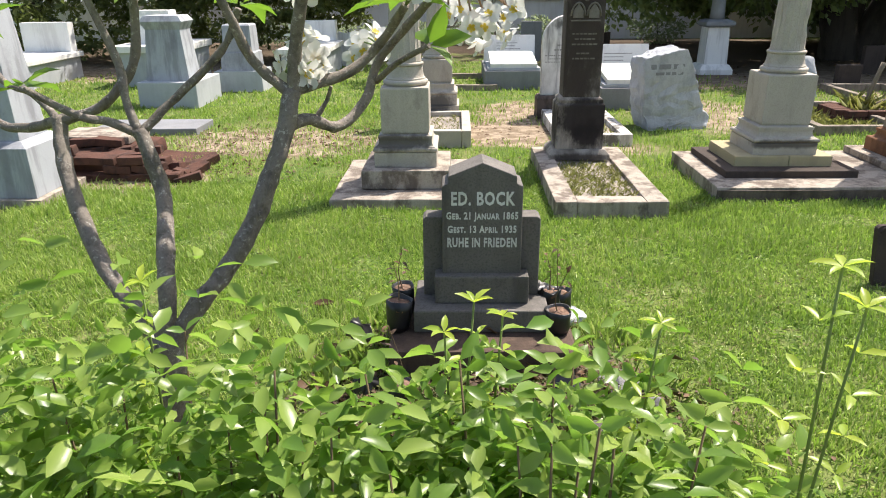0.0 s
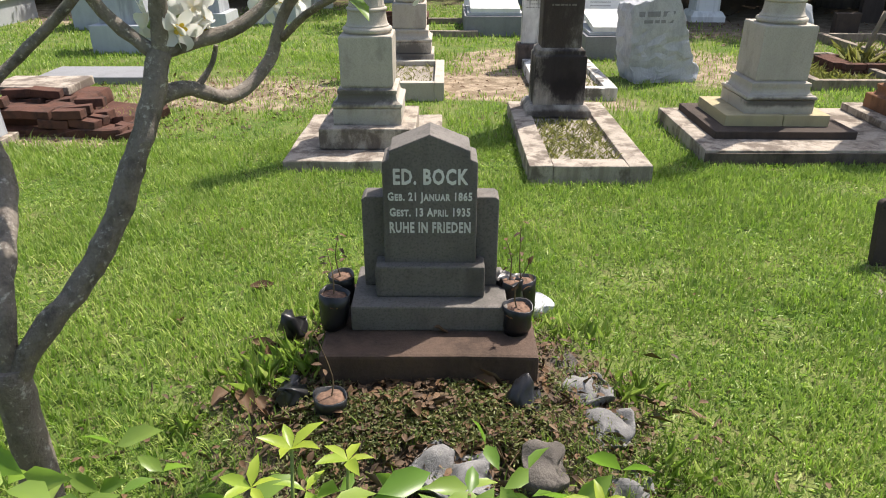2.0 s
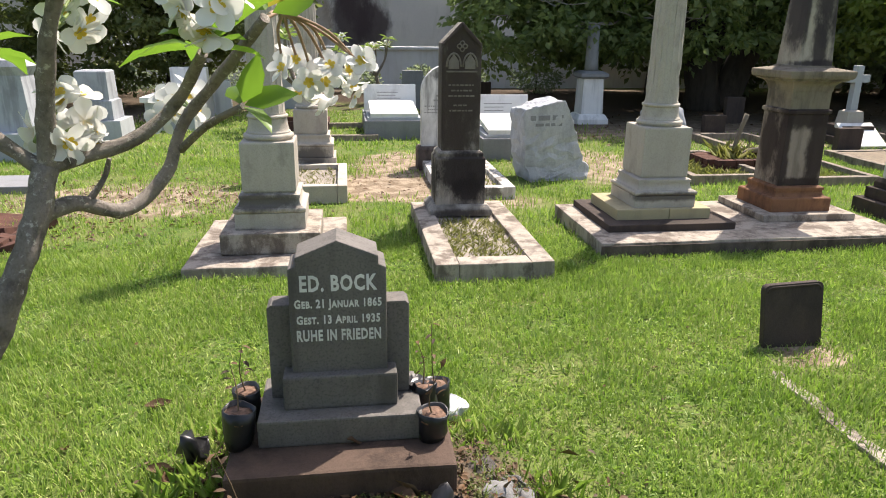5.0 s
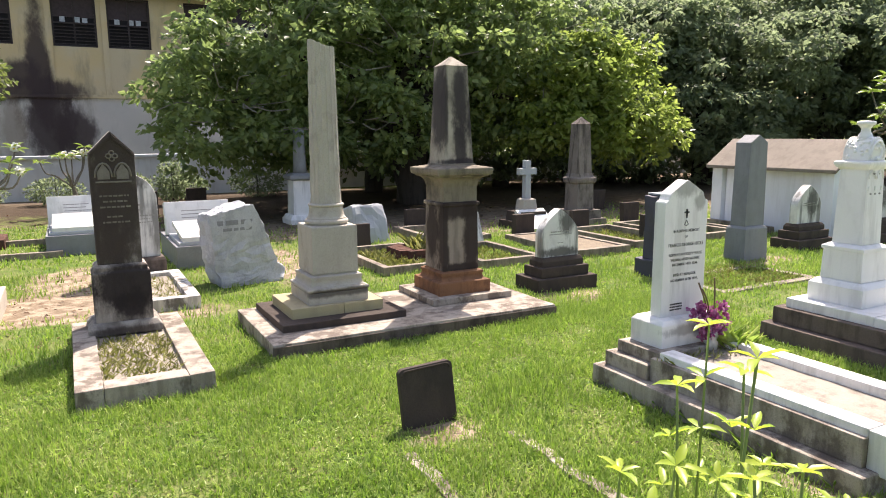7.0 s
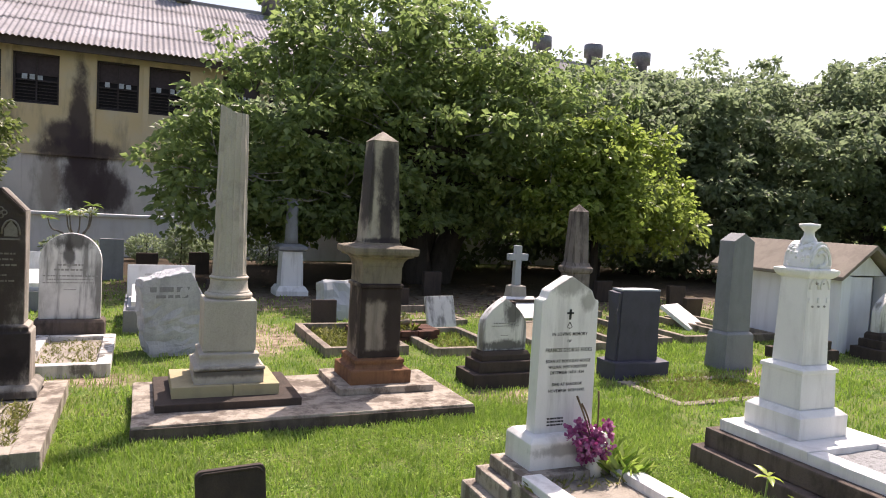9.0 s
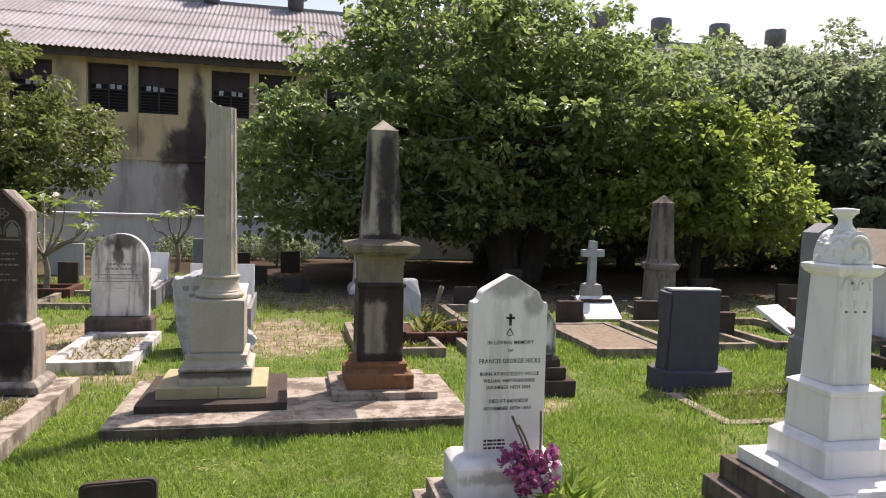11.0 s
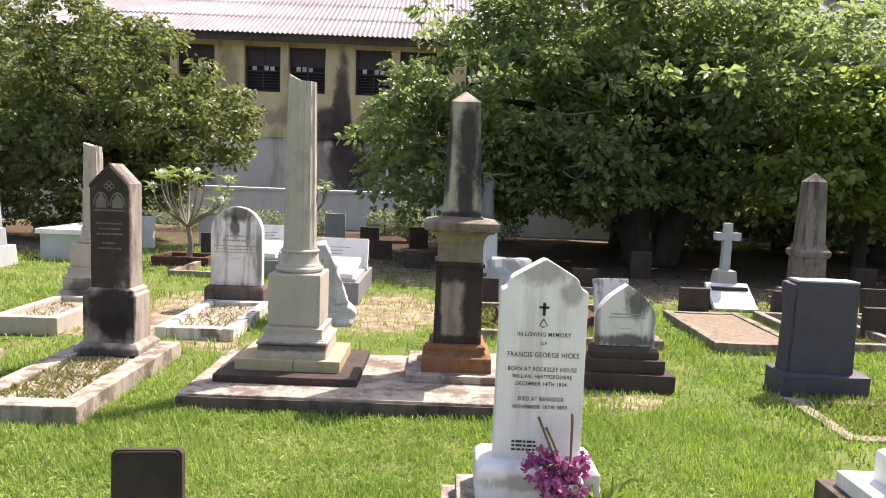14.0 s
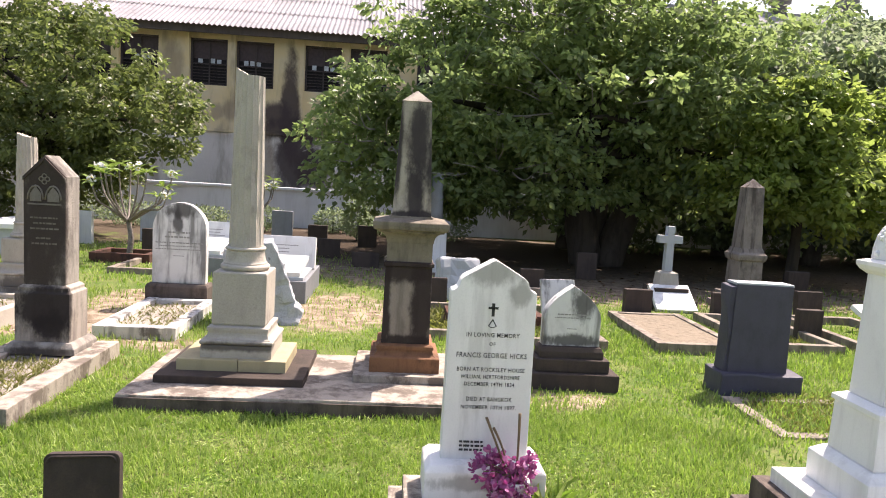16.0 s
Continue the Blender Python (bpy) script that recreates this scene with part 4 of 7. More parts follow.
def build_obelisk_monument():
    t = thing("obelisk_monument", 3.85, 5.66, 0.0, "soot-stained stone obelisk on a pedestal with a rust-brown foot", "grave monument")
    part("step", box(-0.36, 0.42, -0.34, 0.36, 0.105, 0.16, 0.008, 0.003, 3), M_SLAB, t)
    foot = [(0.16, 0.25), (0.262, 0.25), (0.268, 0.245), (0.272, 0.236)] + hollow(0.272, 0.318, 0.232, 0.198) + [(0.32, 0.206), (0.342, 0.206), (0.352, 0.19), (0.356, 0.178)]
    part("foot", moulded(foot, 1.0), M_RUST, t, "rust-brown painted foot")
    part("pedestal", stack([(0.354, 0.174, 0.174), (0.915, 0.168, 0.168)], 0.005), M_OBDARK, t)
    part("band", moulded([(0.915, 0.172), (0.92, 0.181), (0.942, 0.181), (0.952, 0.17)], 1.0), M_OBDARK, t)
    neck = [(0.95, 0.163), (1.085, 0.163), (1.09, 0.168)] + [(1.09 + 0.075 * math.sin(a), 0.168 + 0.06 * (1 - math.cos(a))) for a in np.linspace(0, math.pi / 2, 7)] + [(1.168, 0.236), (1.18, 0.236)]
    part("neck", moulded(neck, 1.0), M_OBNECK, t)
    part("cornice", moulded([(1.18, 0.25), (1.188, 0.262), (1.212, 0.268), (1.236, 0.268), (1.242, 0.262), (1.262, 0.155), (1.276, 0.15)], 1.0), M_OBNECK, t)
    part("obelisk", stack([(1.272, 0.140, 0.140), (2.09, 0.104, 0.104), (2.092, 0.108, 0.108), (2.175, 0.004, 0.004)], 0), M_OBEL, t)


build_obelisk_monument()


def build_second_column():
    t = thing("broken_column", -0.215, 5.31, 0.0, "grey broken column monument on a stepped base over a cracked cement slab", "grave monument", "broken column monuments")
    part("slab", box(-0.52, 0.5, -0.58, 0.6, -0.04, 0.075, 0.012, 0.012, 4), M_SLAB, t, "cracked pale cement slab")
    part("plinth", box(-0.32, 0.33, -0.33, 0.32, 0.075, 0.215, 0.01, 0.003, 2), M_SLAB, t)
    column_parts(t, 0.176, 0.79, 0.118, 2.15, M_SAND, seed=4.0)


build_second_column()


def build_third_column():
    t = thing("broken_column", -0.06, 8.05, 0.0, "small buff broken column monument behind a stone-kerbed bed", "grave monument", "broken column monuments")
    column_parts(t, 0.172, 0.70, 0.112, 1.77, M_SAND, 0.05, 9.0)
    part("plinth", stack([(-0.02, 0.25, 0.25), (0.214, 0.25, 0.25)]), M_SAND, t)
    build_kerb(-0.3, 0.3, 6.65, 7.75, 0.17, 0.09, M_SAND, "buff stone kerb round an empty bed", M_FILL, 0.7)
    build_weeds(-0.2, 0.2, 6.75, 7.65, 0.115, 250, 0.05, M_WEED, 51)


build_third_column()


# ---- small dark plaque in the lawn ----
def build_plaque():
    t = thing("grave_marker", 2.485, 3.41, 0.0, "small dark brown stone grave marker standing in the lawn", "grave marker")
    t.matrix_world = pose(2.485, 3.41, 0, -7, -2.5, 0)
    w, h, c = 0.155, 0.335, 0.028
    outline = [(-w, -0.06), (w, -0.06)] + [(w - c + c * math.cos(a), h - c + c * math.sin(a)) for a in np.linspace(0, math.pi / 2, 6)] + [(-w + c + c * math.cos(a), h - c + c * math.sin(a)) for a in np.linspace(math.pi / 2, math.pi, 6)]
    part("tablet", tablet(outline, -0.02, 0.02, 0.004), M_BROWNSTONE, t)
    k = 0.9
    rim = [(x * k, -0.019, 0.01 + z * 0.93) for x, z in outline[2:]]
    part("rim", tube(rim, [0.0065] * len(rim), 6), M_BROWNSTONE, t, "raised border")
    for kx, k0, k1 in ((2.235, 2.2, 3.32), (2.82, 2.3, 3.15)):
        bm = box(-0.035, 0.035, k0, k1, -0.05, 0.012, 0.006, 0.018, 7)
        solo("sunken_kerb", bm, M_SLAB, pose(kx, 0, 0), "overgrown cement kerb sunk in the grass", "kerb", "sunken kerbs")


build_plaque()


# ---- white marble headstone with kerbed grave ----
def build_white_headstone():
    t = thing("marble_headstone", 4.135, 3.30, 0.0, "white marble shouldered headstone with dark lettering", "gravestone")
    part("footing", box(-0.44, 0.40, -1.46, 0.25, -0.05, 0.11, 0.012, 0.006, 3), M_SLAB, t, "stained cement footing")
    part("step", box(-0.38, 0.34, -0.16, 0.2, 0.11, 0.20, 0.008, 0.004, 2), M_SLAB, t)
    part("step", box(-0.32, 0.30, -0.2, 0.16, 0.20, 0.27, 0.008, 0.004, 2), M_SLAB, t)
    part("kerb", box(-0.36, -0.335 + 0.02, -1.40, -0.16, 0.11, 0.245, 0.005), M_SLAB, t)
    part("kerb", box(-0.33, -0.22, -1.40, -0.2, 0.11, 0.285, 0.008), M_MARBLE, t, "white marble kerb")
    part("kerb", box(0.20, 0.31, -1.40, -0.16, 0.11, 0.285, 0.008), M_MARBLE, t, "white marble kerb")
    part("kerb", box(-0.33, 0.31, -1.5, -1.40, 0.09, 0.28, 0.008), M_MARBLE, t, "white marble kerb")
    part("infill", box(-0.22, 0.20, -1.4, -0.2, 0.1, 0.235, 0.0, 0.008, 6), M_FILL, t, "sandy cement infill")
    part("base", stack([(0.25, 0.245, 0.13), (0.405, 0.245, 0.13), (0.43, 0.22, 0.11)], 0.006), M_MARBLE, t)
    right = [(0.178, 0.42), (0.174, 1.118), (0.170, 1.126), (0.158, 1.129), (0.147, 1.138), (0.140, 1.152), (0.135, 1.168), (0.127, 1.178), (0.115, 1.186)]
    top = [(0.07, 1.212), (0.012, 1.246), (0.0, 1.25)]
    outline = [(-x, z) for x, z in right[:1]] + right + top + [(-x, z) for x, z in top[1::-1]] + [(-x, z) for x, z in right[:0:-1]]
    part("tablet", tablet(outline, -0.045, 0.04, 0.005), M_MARBLE, t)
    cross = join(box(-0.006, 0.006, -0.048, -0.04, 1.025, 1.078, 0), box(-0.02, 0.02, -0.048, -0.04, 1.054, 1.063, 0))
    emblem = tube([(0, -0.046, 1.012), (0.016, -0.046, 0.985), (0, -0.046, 0.978), (-0.016, -0.046, 0.985), (0, -0.046, 1.012)], [0.002] * 5, 5)
    part("emblem", join(cross, emblem), M_INK, t, "dark inlaid cross and compass emblem")
    inscription([("IN LOVING MEMORY", 0.0175, 0.94, 0.215), ("OF", 0.014, 0.905, 0.025), ("FRANCIS GEORGE HICKS", 0.0207, 0.855, 0.285), ("BORN AT ROCKSLEY HOUSE", 0.0172, 0.798, 0.275),
                 ("WILLIAN, HERTFORDSHIRE", 0.0161, 0.768, 0.24), ("DECEMBER 14TH 1834.", 0.0161, 0.738, 0.21), ("DIED AT BANGKOK", 0.0172, 0.675, 0.185), ("NOVEMBER 10TH 1897.", 0.0161, 0.642, 0.225)],
                t, M_INK, 0.005, -0.0455, 0, label="dark leaded lettering")
    bars([(0.1, 0.008, 0.50), (0.1, 0.008, 0.483), (0.1, 0.008, 0.466)], t, M_INK, -0.055, -0.047, 0, "text_line", "small dark lettering", 8)


build_white_headstone()


def build_orchids():
    v = thing("flower_vase", 4.245, 3.12, 0.285, "white marble vase with magenta and white orchids", "vase")
    v.location.z = 0.235
    part("vase", lathe([(0.038, 0), (0.044, 0.07), (0.052, 0.16), (0.056, 0.165), (0.056, 0.175), (0.047, 0.175), (0.044, 0.12)], 24), M_MARBLE, v)
    r = np.random.default_rng(21)
    P, A, N = [], [], []
    for k in range(24):
        x, y, z = r.uniform(-0.15, 0.05), r.uniform(-0.06, 0.02), r.uniform(0.12, 0.28)
        part("stem", limb([(r.uniform(-0.02, 0.02), 0, 0.1), (x * 0.4, y * 0.5, 0.2), (x, y, z)], 0.0025, 0.0015, 5, 3), M_GREENSTEM, v, "green flower stem")
        for q in range(7):
            c = np.array([x, y, z]) * (0.75 + 0.35 * r.uniform()) + r.normal(0, 0.016, 3)
            for a in range(5):
                d = unit(1, r)[0]
                P.append(c), A.append(d), N.append(unit(1, r)[0])
    under("orchid", leaves("orchid", P, A, N, 0.025, 0.8, M_ORCHID, "petal"), v, "magenta orchid blossoms")
    for x, z in ((-0.13, 0.42), (0.0, 0.44), (-0.1, 0.38)):
        part("dry_spike", limb([(0, 0, 0.12), (x * 0.6, -0.01, 0.3), (x, 0, z)], 0.003, 0.006, 6, 4), M_TWIG, v, "dry brown flower spike")
    build_weeds(4.33, 4.45, 3.0, 3.2, 0.235, 160, 0.16, M_BLADE, 31, "tall grass tuft beside the vase")
    build_weeds(3.78, 4.4, 2.95, 3.12, 0.235, 120, 0.05, M_WEED, 32)
    build_weeds(3.70, 3.80, 1.9, 3.1, 0.0, 180, 0.10, M_BLADE, 33, "grass tuft at the grave footing")


build_orchids()


# ---- white marble monument with gravel bed ----
def build_marble_monument():
    t = thing("marble_monument", 5.86, 3.27, 0.0, "white marble Gothic pedestal monument with an urn finial", "grave monument")
    part("footing", box(-0.45, 0.52, -1.75, 0.40, -0.05, 0.12, 0.012, 0.006, 3), M_DARKSLAB, t, "blackened cement footing")
    part("footing", box(-0.38, 0.46, -1.68, 0.35, 0.12, 0.24, 0.010, 0.004, 3), M_DARKSLAB, t, "blackened cement footing")
    part("slab", box(-0.32, 0.40, -0.36, 0.29, 0.235, 0.31, 0.008), M_WHITE, t)
    for b in ((-0.32, -0.19, -1.6, -0.36), (0.27, 0.40, -1.6, -0.36), (-0.19, 0.27, -1.6, -1.47)):
        part("kerb", box(*b, 0.235, 0.305, 0.008), M_WHITE, t)
    part("gravel_bed", box(-0.19, 0.27, -1.47, -0.36, 0.235, 0.275, 0, 0.01, 6), M_GRAVEL, t, "pale gravel bed")
    part("lower_block", stack([(0.31, 0.205, 0.205), (0.44, 0.205, 0.205), (0.465, 0.178, 0.178), (0.475, 0.165, 0.165)], 0.004), M_WHITE, t)
    part("upper_block", stack([(0.475, 0.152, 0.152), (0.69, 0.146, 0.146), (0.692, 0.157, 0.157), (0.715, 0.157, 0.157), (0.735, 0.12, 0.12)], 0.004), M_WHITE, t)
    part("shaft", stack([(0.735, 0.11, 0.11), (1.27, 0.097, 0.097)], 0.004), M_WHITE, t)
    part("cornice", stack([(1.262, 0.10, 0.10), (1.28, 0.122, 0.122), (1.30, 0.132, 0.132), (1.316, 0.132, 0.132), (1.325, 0.105, 0.105)], 0.003), M_WHITE, t)
    n = 12
    arch = [(0.096 * math.cos(a), 1.325 + 0.165 * math.sin(a) ** 0.9 if math.sin(a) > 0 else 1.325) for a in np.linspace(0, math.pi, n)]
    part("arched_cap", tablet(arch, -0.094, 0.094, 0.006), M_WHITE, t)
    part("finial", lathe([(0.055, 1.47), (0.045, 1.50), (0.032, 1.52), (0.03, 1.545), (0.045, 1.565), (0.06, 1.575), (0.058, 1.595), (0.01, 1.6)], 24), M_WHITE, t)
    relief = []
    for y in (-0.097,):
        relief.append(tube([(0.078 * math.cos(a), y, 1.345 + 0.115 * math.sin(a)) for a in np.linspace(0, math.pi, 12)], [0.011] * 12, 6))
        relief.append(tube([(0.042 * math.cos(a), y, 1.38 + 0.045 * math.sin(a)) for a in np.linspace(-2.2, 2.6, 14)], [0.012] * 14, 6, 0.5))
        for x in (-0.046, 0.046):
            relief.append(tube([(x + 0.036 * math.cos(a), y - 0.005, 1.20 + 0.06 * math.sin(a)) for a in np.linspace(0, math.pi, 8)], [0.006] * 8, 6))
        for x in (-0.075, 0, 0.075):
            relief.append(box(x - 0.012, x + 0.012, -0.108, -0.09, 1.115, 1.15, 0.006))
    for bm in relief:
        part("carving", bm, M_WHITE, t, "carved wreath and arcade relief")
    for x, z in ((-0.026, 1.235), (0.026, 1.235), (-0.052, 1.095), (0.0, 1.095), (0.052, 1.095)):
        stud = tube([(x, -0.095, z), (x, -0.108, z)], [0.008, 0.006], 8)
        part("stud", stud, M_FAINT, t, "small dark metal stud")
    g = random.Random(3)
    side = []
    for k in range(26):
        a = g.uniform(0.15, 1.3)
        c = Vector((-0.098 * math.cos(a), g.uniform(-0.08, 0.08), 1.325 + 0.16 * math.sin(a)))
        bm = bmesh.new()
        bmesh.ops.create_icosphere(bm, subdivisions=1, radius=0.016)
        bmesh.ops.translate(bm, vec=c, verts=bm.verts)
        side.append(bm)
    for bm in side:
        part("carved_leaf", bm, M_WHITE, t)


build_marble_monument()


# ---- pointed white stone, slate stone, granite pillar ----
def pointed_arch(w, z0, spring, top, n=9):
    right = []
    for k in range(n):
        q = k / (n - 1)
        right.append((w * (1 - q ** 1.9), spring + (top - spring) * q))
    return [(-w, z0), (w, z0)] + right[:-1] + [(0, top)] + [(-x, z) for x, z in right[-2::-1]]


def build_pointed(x, y, s, mat, base, label, turn=0, seed=1):
    t = thing("pointed_headstone", x, y, 0.0, label, "gravestone", "pointed headstones", turn=turn)
    part("step", box(-0.36 * s, 0.36 * s, -0.2 * s, 0.2 * s, -0.03, 0.13 * s, 0.01, 0.005, 2), base, t)
    part("step", box(-0.29 * s, 0.29 * s, -0.15 * s, 0.15 * s, 0.13 * s, 0.23 * s, 0.01, 0.004, 2), base, t)
    part("base", stack([(0.23 * s, 0.25 * s, 0.11 * s), (0.28 * s, 0.25 * s, 0.11 * s), (0.315 * s, 0.23 * s, 0.09 * s)]), base, t)
    part("tablet", tablet(pointed_arch(0.225 * s, 0.315 * s, 0.53 * s, 0.79 * s), -0.055 * s, 0.055 * s, 0.006), mat, t)
    bars([(0.24 * s, 0.01, 0.56 * s), (0.28 * s, 0.008, 0.535 * s), (0.08 * s, 0.006, 0.45 * s)], t, M_FAINT, 0, -0.057 * s, 0, label="worn faint lettering", seed=seed)


build_pointed(5.15, 5.84, 1.0, M_STREAKED, M_BROWNSTONE, "white pointed-arch headstone streaked black on dark steps")
build_pointed(9.45, 6.15, 1.05, M_STREAKED, M_BROWNSTONE, "pale weathered pointed headstone on a dark stepped base", seed=5)
build_pointed(10.75, 6.0, 1.05, M_STREAKED, M_BROWNSTONE, "pale weathered pointed headstone with flowers at its foot", seed=6)


def build_slate():
    t = thing("slate_headstone", 6.65, 5.84, 0.0, "dark slate block headstone with rough hewn edges", "gravestone")
    b = box(-0.31, 0.36, -0.15, 0.17, -0.03, 0.17, 0.02, 0.018, 4)
    part("base", b, M_SLATE, t, "rough hewn dark base")
    part("block", tablet([(-0.235, 0.16), (0.255, 0.16), (0.245, 0.865), (-0.22, 0.87)], -0.08, 0.09, 0.006), M_SLATE, t)
    e = box(-0.262, -0.21, -0.07, 0.085, 0.17, 0.85, 0.01, 0.02, 6)
    part("rough_edge", e, M_SLATE, t, "rough hewn edge")
    part("rough_top", box(-0.22, 0.245, -0.075, 0.085, 0.86, 0.88, 0.004, 0.008, 5), M_GREYMARB, t, "pale rough top edge")


build_slate()


def build_granite_pillar():
    t = thing("granite_pillar", 8.04, 5.92, 0.0, "grey granite pillar headstone with a slanting peaked top", "gravestone")
    part("base", stack([(-0.03, 0.205, 0.15), (0.39, 0.19, 0.14), (0.42, 0.165, 0.12)], 0.005), M_GRANITE, t)
    bm = tablet([(-0.165, 0.42), (0.165, 0.42), (0.145, 1.40), (0.0, 1.49), (-0.145, 1.40)], -0.105, 0.105, 0.006)
    part("pillar", bm, M_GRANITE, t)


build_granite_pillar()
build_kerb(6.30, 7.75, 4.75, 5.6, 0.02, 0.10, M_KERBTAN, "low pale cement kerb round a grassy plot")
build_weeds(6.45, 7.65, 4.85, 5.75, 0.0, 1400, 0.06, M_WEED, 61)


# ---- round-topped white headstone with its plot ----
def build_round_top():
    t = thing("round_headstone", 1.42, 8.32, 0.0, "white round-topped marble headstone streaked black on a dark base", "gravestone")
    part("base", stack([(-0.03, 0.33, 0.14), (0.22, 0.33, 0.14), (0.25, 0.31, 0.12)]), M_DARKSLAB, t)
    w = 0.285
    outline = [(-w, 0.25), (w, 0.25)] + [(w * math.cos(a), 0.85 + 0.285 * math.sin(a)) for a in np.linspace(0, math.pi, 17)]
    part("tablet", tablet(outline, -0.06, 0.06, 0.008), M_STREAKED, t)
    bars([(0.24, 0.018, 0.80), (0.3, 0.018, 0.75), (0.5, 0.012, 0.69), (0.42, 0.010, 0.655), (0.5, 0.010, 0.62), (0.12, 0.008, 0.55)], t, M_FAINT, 0, -0.062, 0, label="worn faint lettering", seed=9)


build_round_top()
build_kerb(1.14, 1.86, 6.72, 8.15, 0.11, 0.11, M_KERBWHITE, "white stained cement kerb round a dry bed", M_FILL, 0.6)
build_weeds(1.25, 1.75, 6.85, 8.0, 0.06, 500, 0.05, M_WEED, 41)


# ---- rough granite boulder stone ----
def build_boulder():
    out = [(-0.31, 0.0), (0.34, 0.0), (0.37, 0.16), (0.30, 0.22), (0.24, 0.42), (0.15, 0.66), (0.06, 0.86), (-0.12, 0.83), (-0.39, 0.77), (-0.40, 0.70), (-0.37, 0.3)]
    bm = tablet(out, -0.1, 0.26, 0.012)
    bmesh.ops.triangulate(bm, faces=bm.faces)
    for _ in range(3):
        bmesh.ops.subdivide_edges(bm, edges=[e for e in bm.edges if e.calc_length() > 0.06], cuts=1)
        bmesh.ops.triangulate(bm, faces=bm.faces)
    for v in bm.verts:
        k = 0.006 if (v.co.y < -0.09 and v.co.z > 0.5) else 0.034
        v.co += noise.noise_vector(v.co * 11) * k + noise.noise_vector(v.co * 28) * 0.007
        if v.co.z < 0.22:
            v.co.y -= 0.05 * (1 - v.co.z / 0.22)
    t = thing("rough_headstone", 2.47, 7.6, -0.03, "rough hewn blue-grey granite boulder headstone", "gravestone", turn=10)
    part("boulder", bm, M_ROUGH, t)
    bars([(0.42, 0.05, 0.66), (0.3, 0.03, 0.6)], t, M_GRANITE, -0.12, -0.101, 0, label="worn carved letters", seed=14)


build_boulder()


# ---- white book-slab tombs ----
def build_white_tomb(x, y, s, label, seed):
    t = thing("white_tomb", x, y, 0.0, label, "tomb", "white tombs with sloping tablets")
    part("base", box(-0.42 * s, 0.42 * s, 0, 1.5 * s, -0.03, 0.27, 0.01), M_GRANITE, t, "grey stone base")
    part("rim", box(-0.38 * s, 0.38 * s, 0.04, 0.95 * s, 0.27, 0.31, 0.008), M_GREYMARB, t, "grey rim")
    lid = box(-0.34 * s, 0.34 * s, 0.06, 0.9 * s, 0.0, 0.06, 0.008)
    bmesh.ops.rotate(lid, cent=(0, 0, 0), matrix=Matrix.Rotation(radians(7), 3, "X"), verts=lid.verts)
    bmesh.ops.translate(lid, vec=(0, 0, 0.3), verts=lid.verts)
    part("lid", lid, M_WHITE, t, "white sloping lid")
    tab = box(-0.4 * s, 0.4 * s, -0.06, 0.06, 0, 0.42, 0.008)
    bmesh.ops.rotate(tab, cent=(0, 0, 0), matrix=Matrix.Rotation(radians(-14), 3, "X"), verts=tab.verts)
    bmesh.ops.translate(tab, vec=(0, 1.08 * s, 0.27), verts=tab.verts)
    part("tablet", tab, M_WHITE, t, "white leaning tablet")
    panel = box(-0.27 * s, 0.27 * s, -0.066, -0.06, 0.07, 0.34, 0)
    bmesh.ops.rotate(panel, cent=(0, 0, 0), matrix=Matrix.Rotation(radians(-14), 3, "X"), verts=panel.verts)
    bmesh.ops.translate(panel, vec=(0, 1.08 * s, 0.27), verts=panel.verts)
    part("panel", panel, M_MARBLE, t, "pale inscription panel")
    wr = []
    rr = random.Random(seed)
    for k in range(5):
        b = box(-0.2 * s, rr.uniform(0.05, 0.2) * s, -0.069, -0.065, 0.11 + k * 0.045, 0.12 + k * 0.045, 0)
        bmesh.ops.rotate(b, cent=(0, 0, 0), matrix=Matrix.Rotation(radians(-14), 3, "X"), verts=b.verts)
        bmesh.ops.translate(b, vec=(0, 1.08 * s, 0.27), verts=b.verts)
        wr.append(b)
    part("inscription", join(*wr), M_FAINT, t, "faint writing")


build_white_tomb(0.99, 10.4, 1.0, "white marble tomb with a leaning inscribed tablet", 1)
build_white_tomb(2.33, 8.65, 1.0, "white marble tomb with a sloping lid", 2)


# ---- pedestal in the shade, cross, second obelisk ----
def build_pedestal():
    t = thing("white_pedestal", 4.44, 12.2, 0.0, "white stone pedestal with a slender broken shaft", "grave monument")
    part("base", stack([(-0.03, 0.27, 0.27), (0.08, 0.27, 0.27), (0.16, 0.22, 0.22)]), M_MARBLE, t)
    part("die", stack([(0.16, 0.19, 0.19), (0.75, 0.175, 0.175)]), M_MARBLE, t)
    part("cap", stack([(0.75, 0.2, 0.2), (0.78, 0.24, 0.24), (0.83, 0.24, 0.24), (0.87, 0.16, 0.16)]), M_GRANITE, t)
    part("shaft", lathe([(0.12, 0.87), (0.11, 1.0), (0.095, 1.6), (0.02, 1.62)], 20), M_GRANITE, t)


build_pedestal()


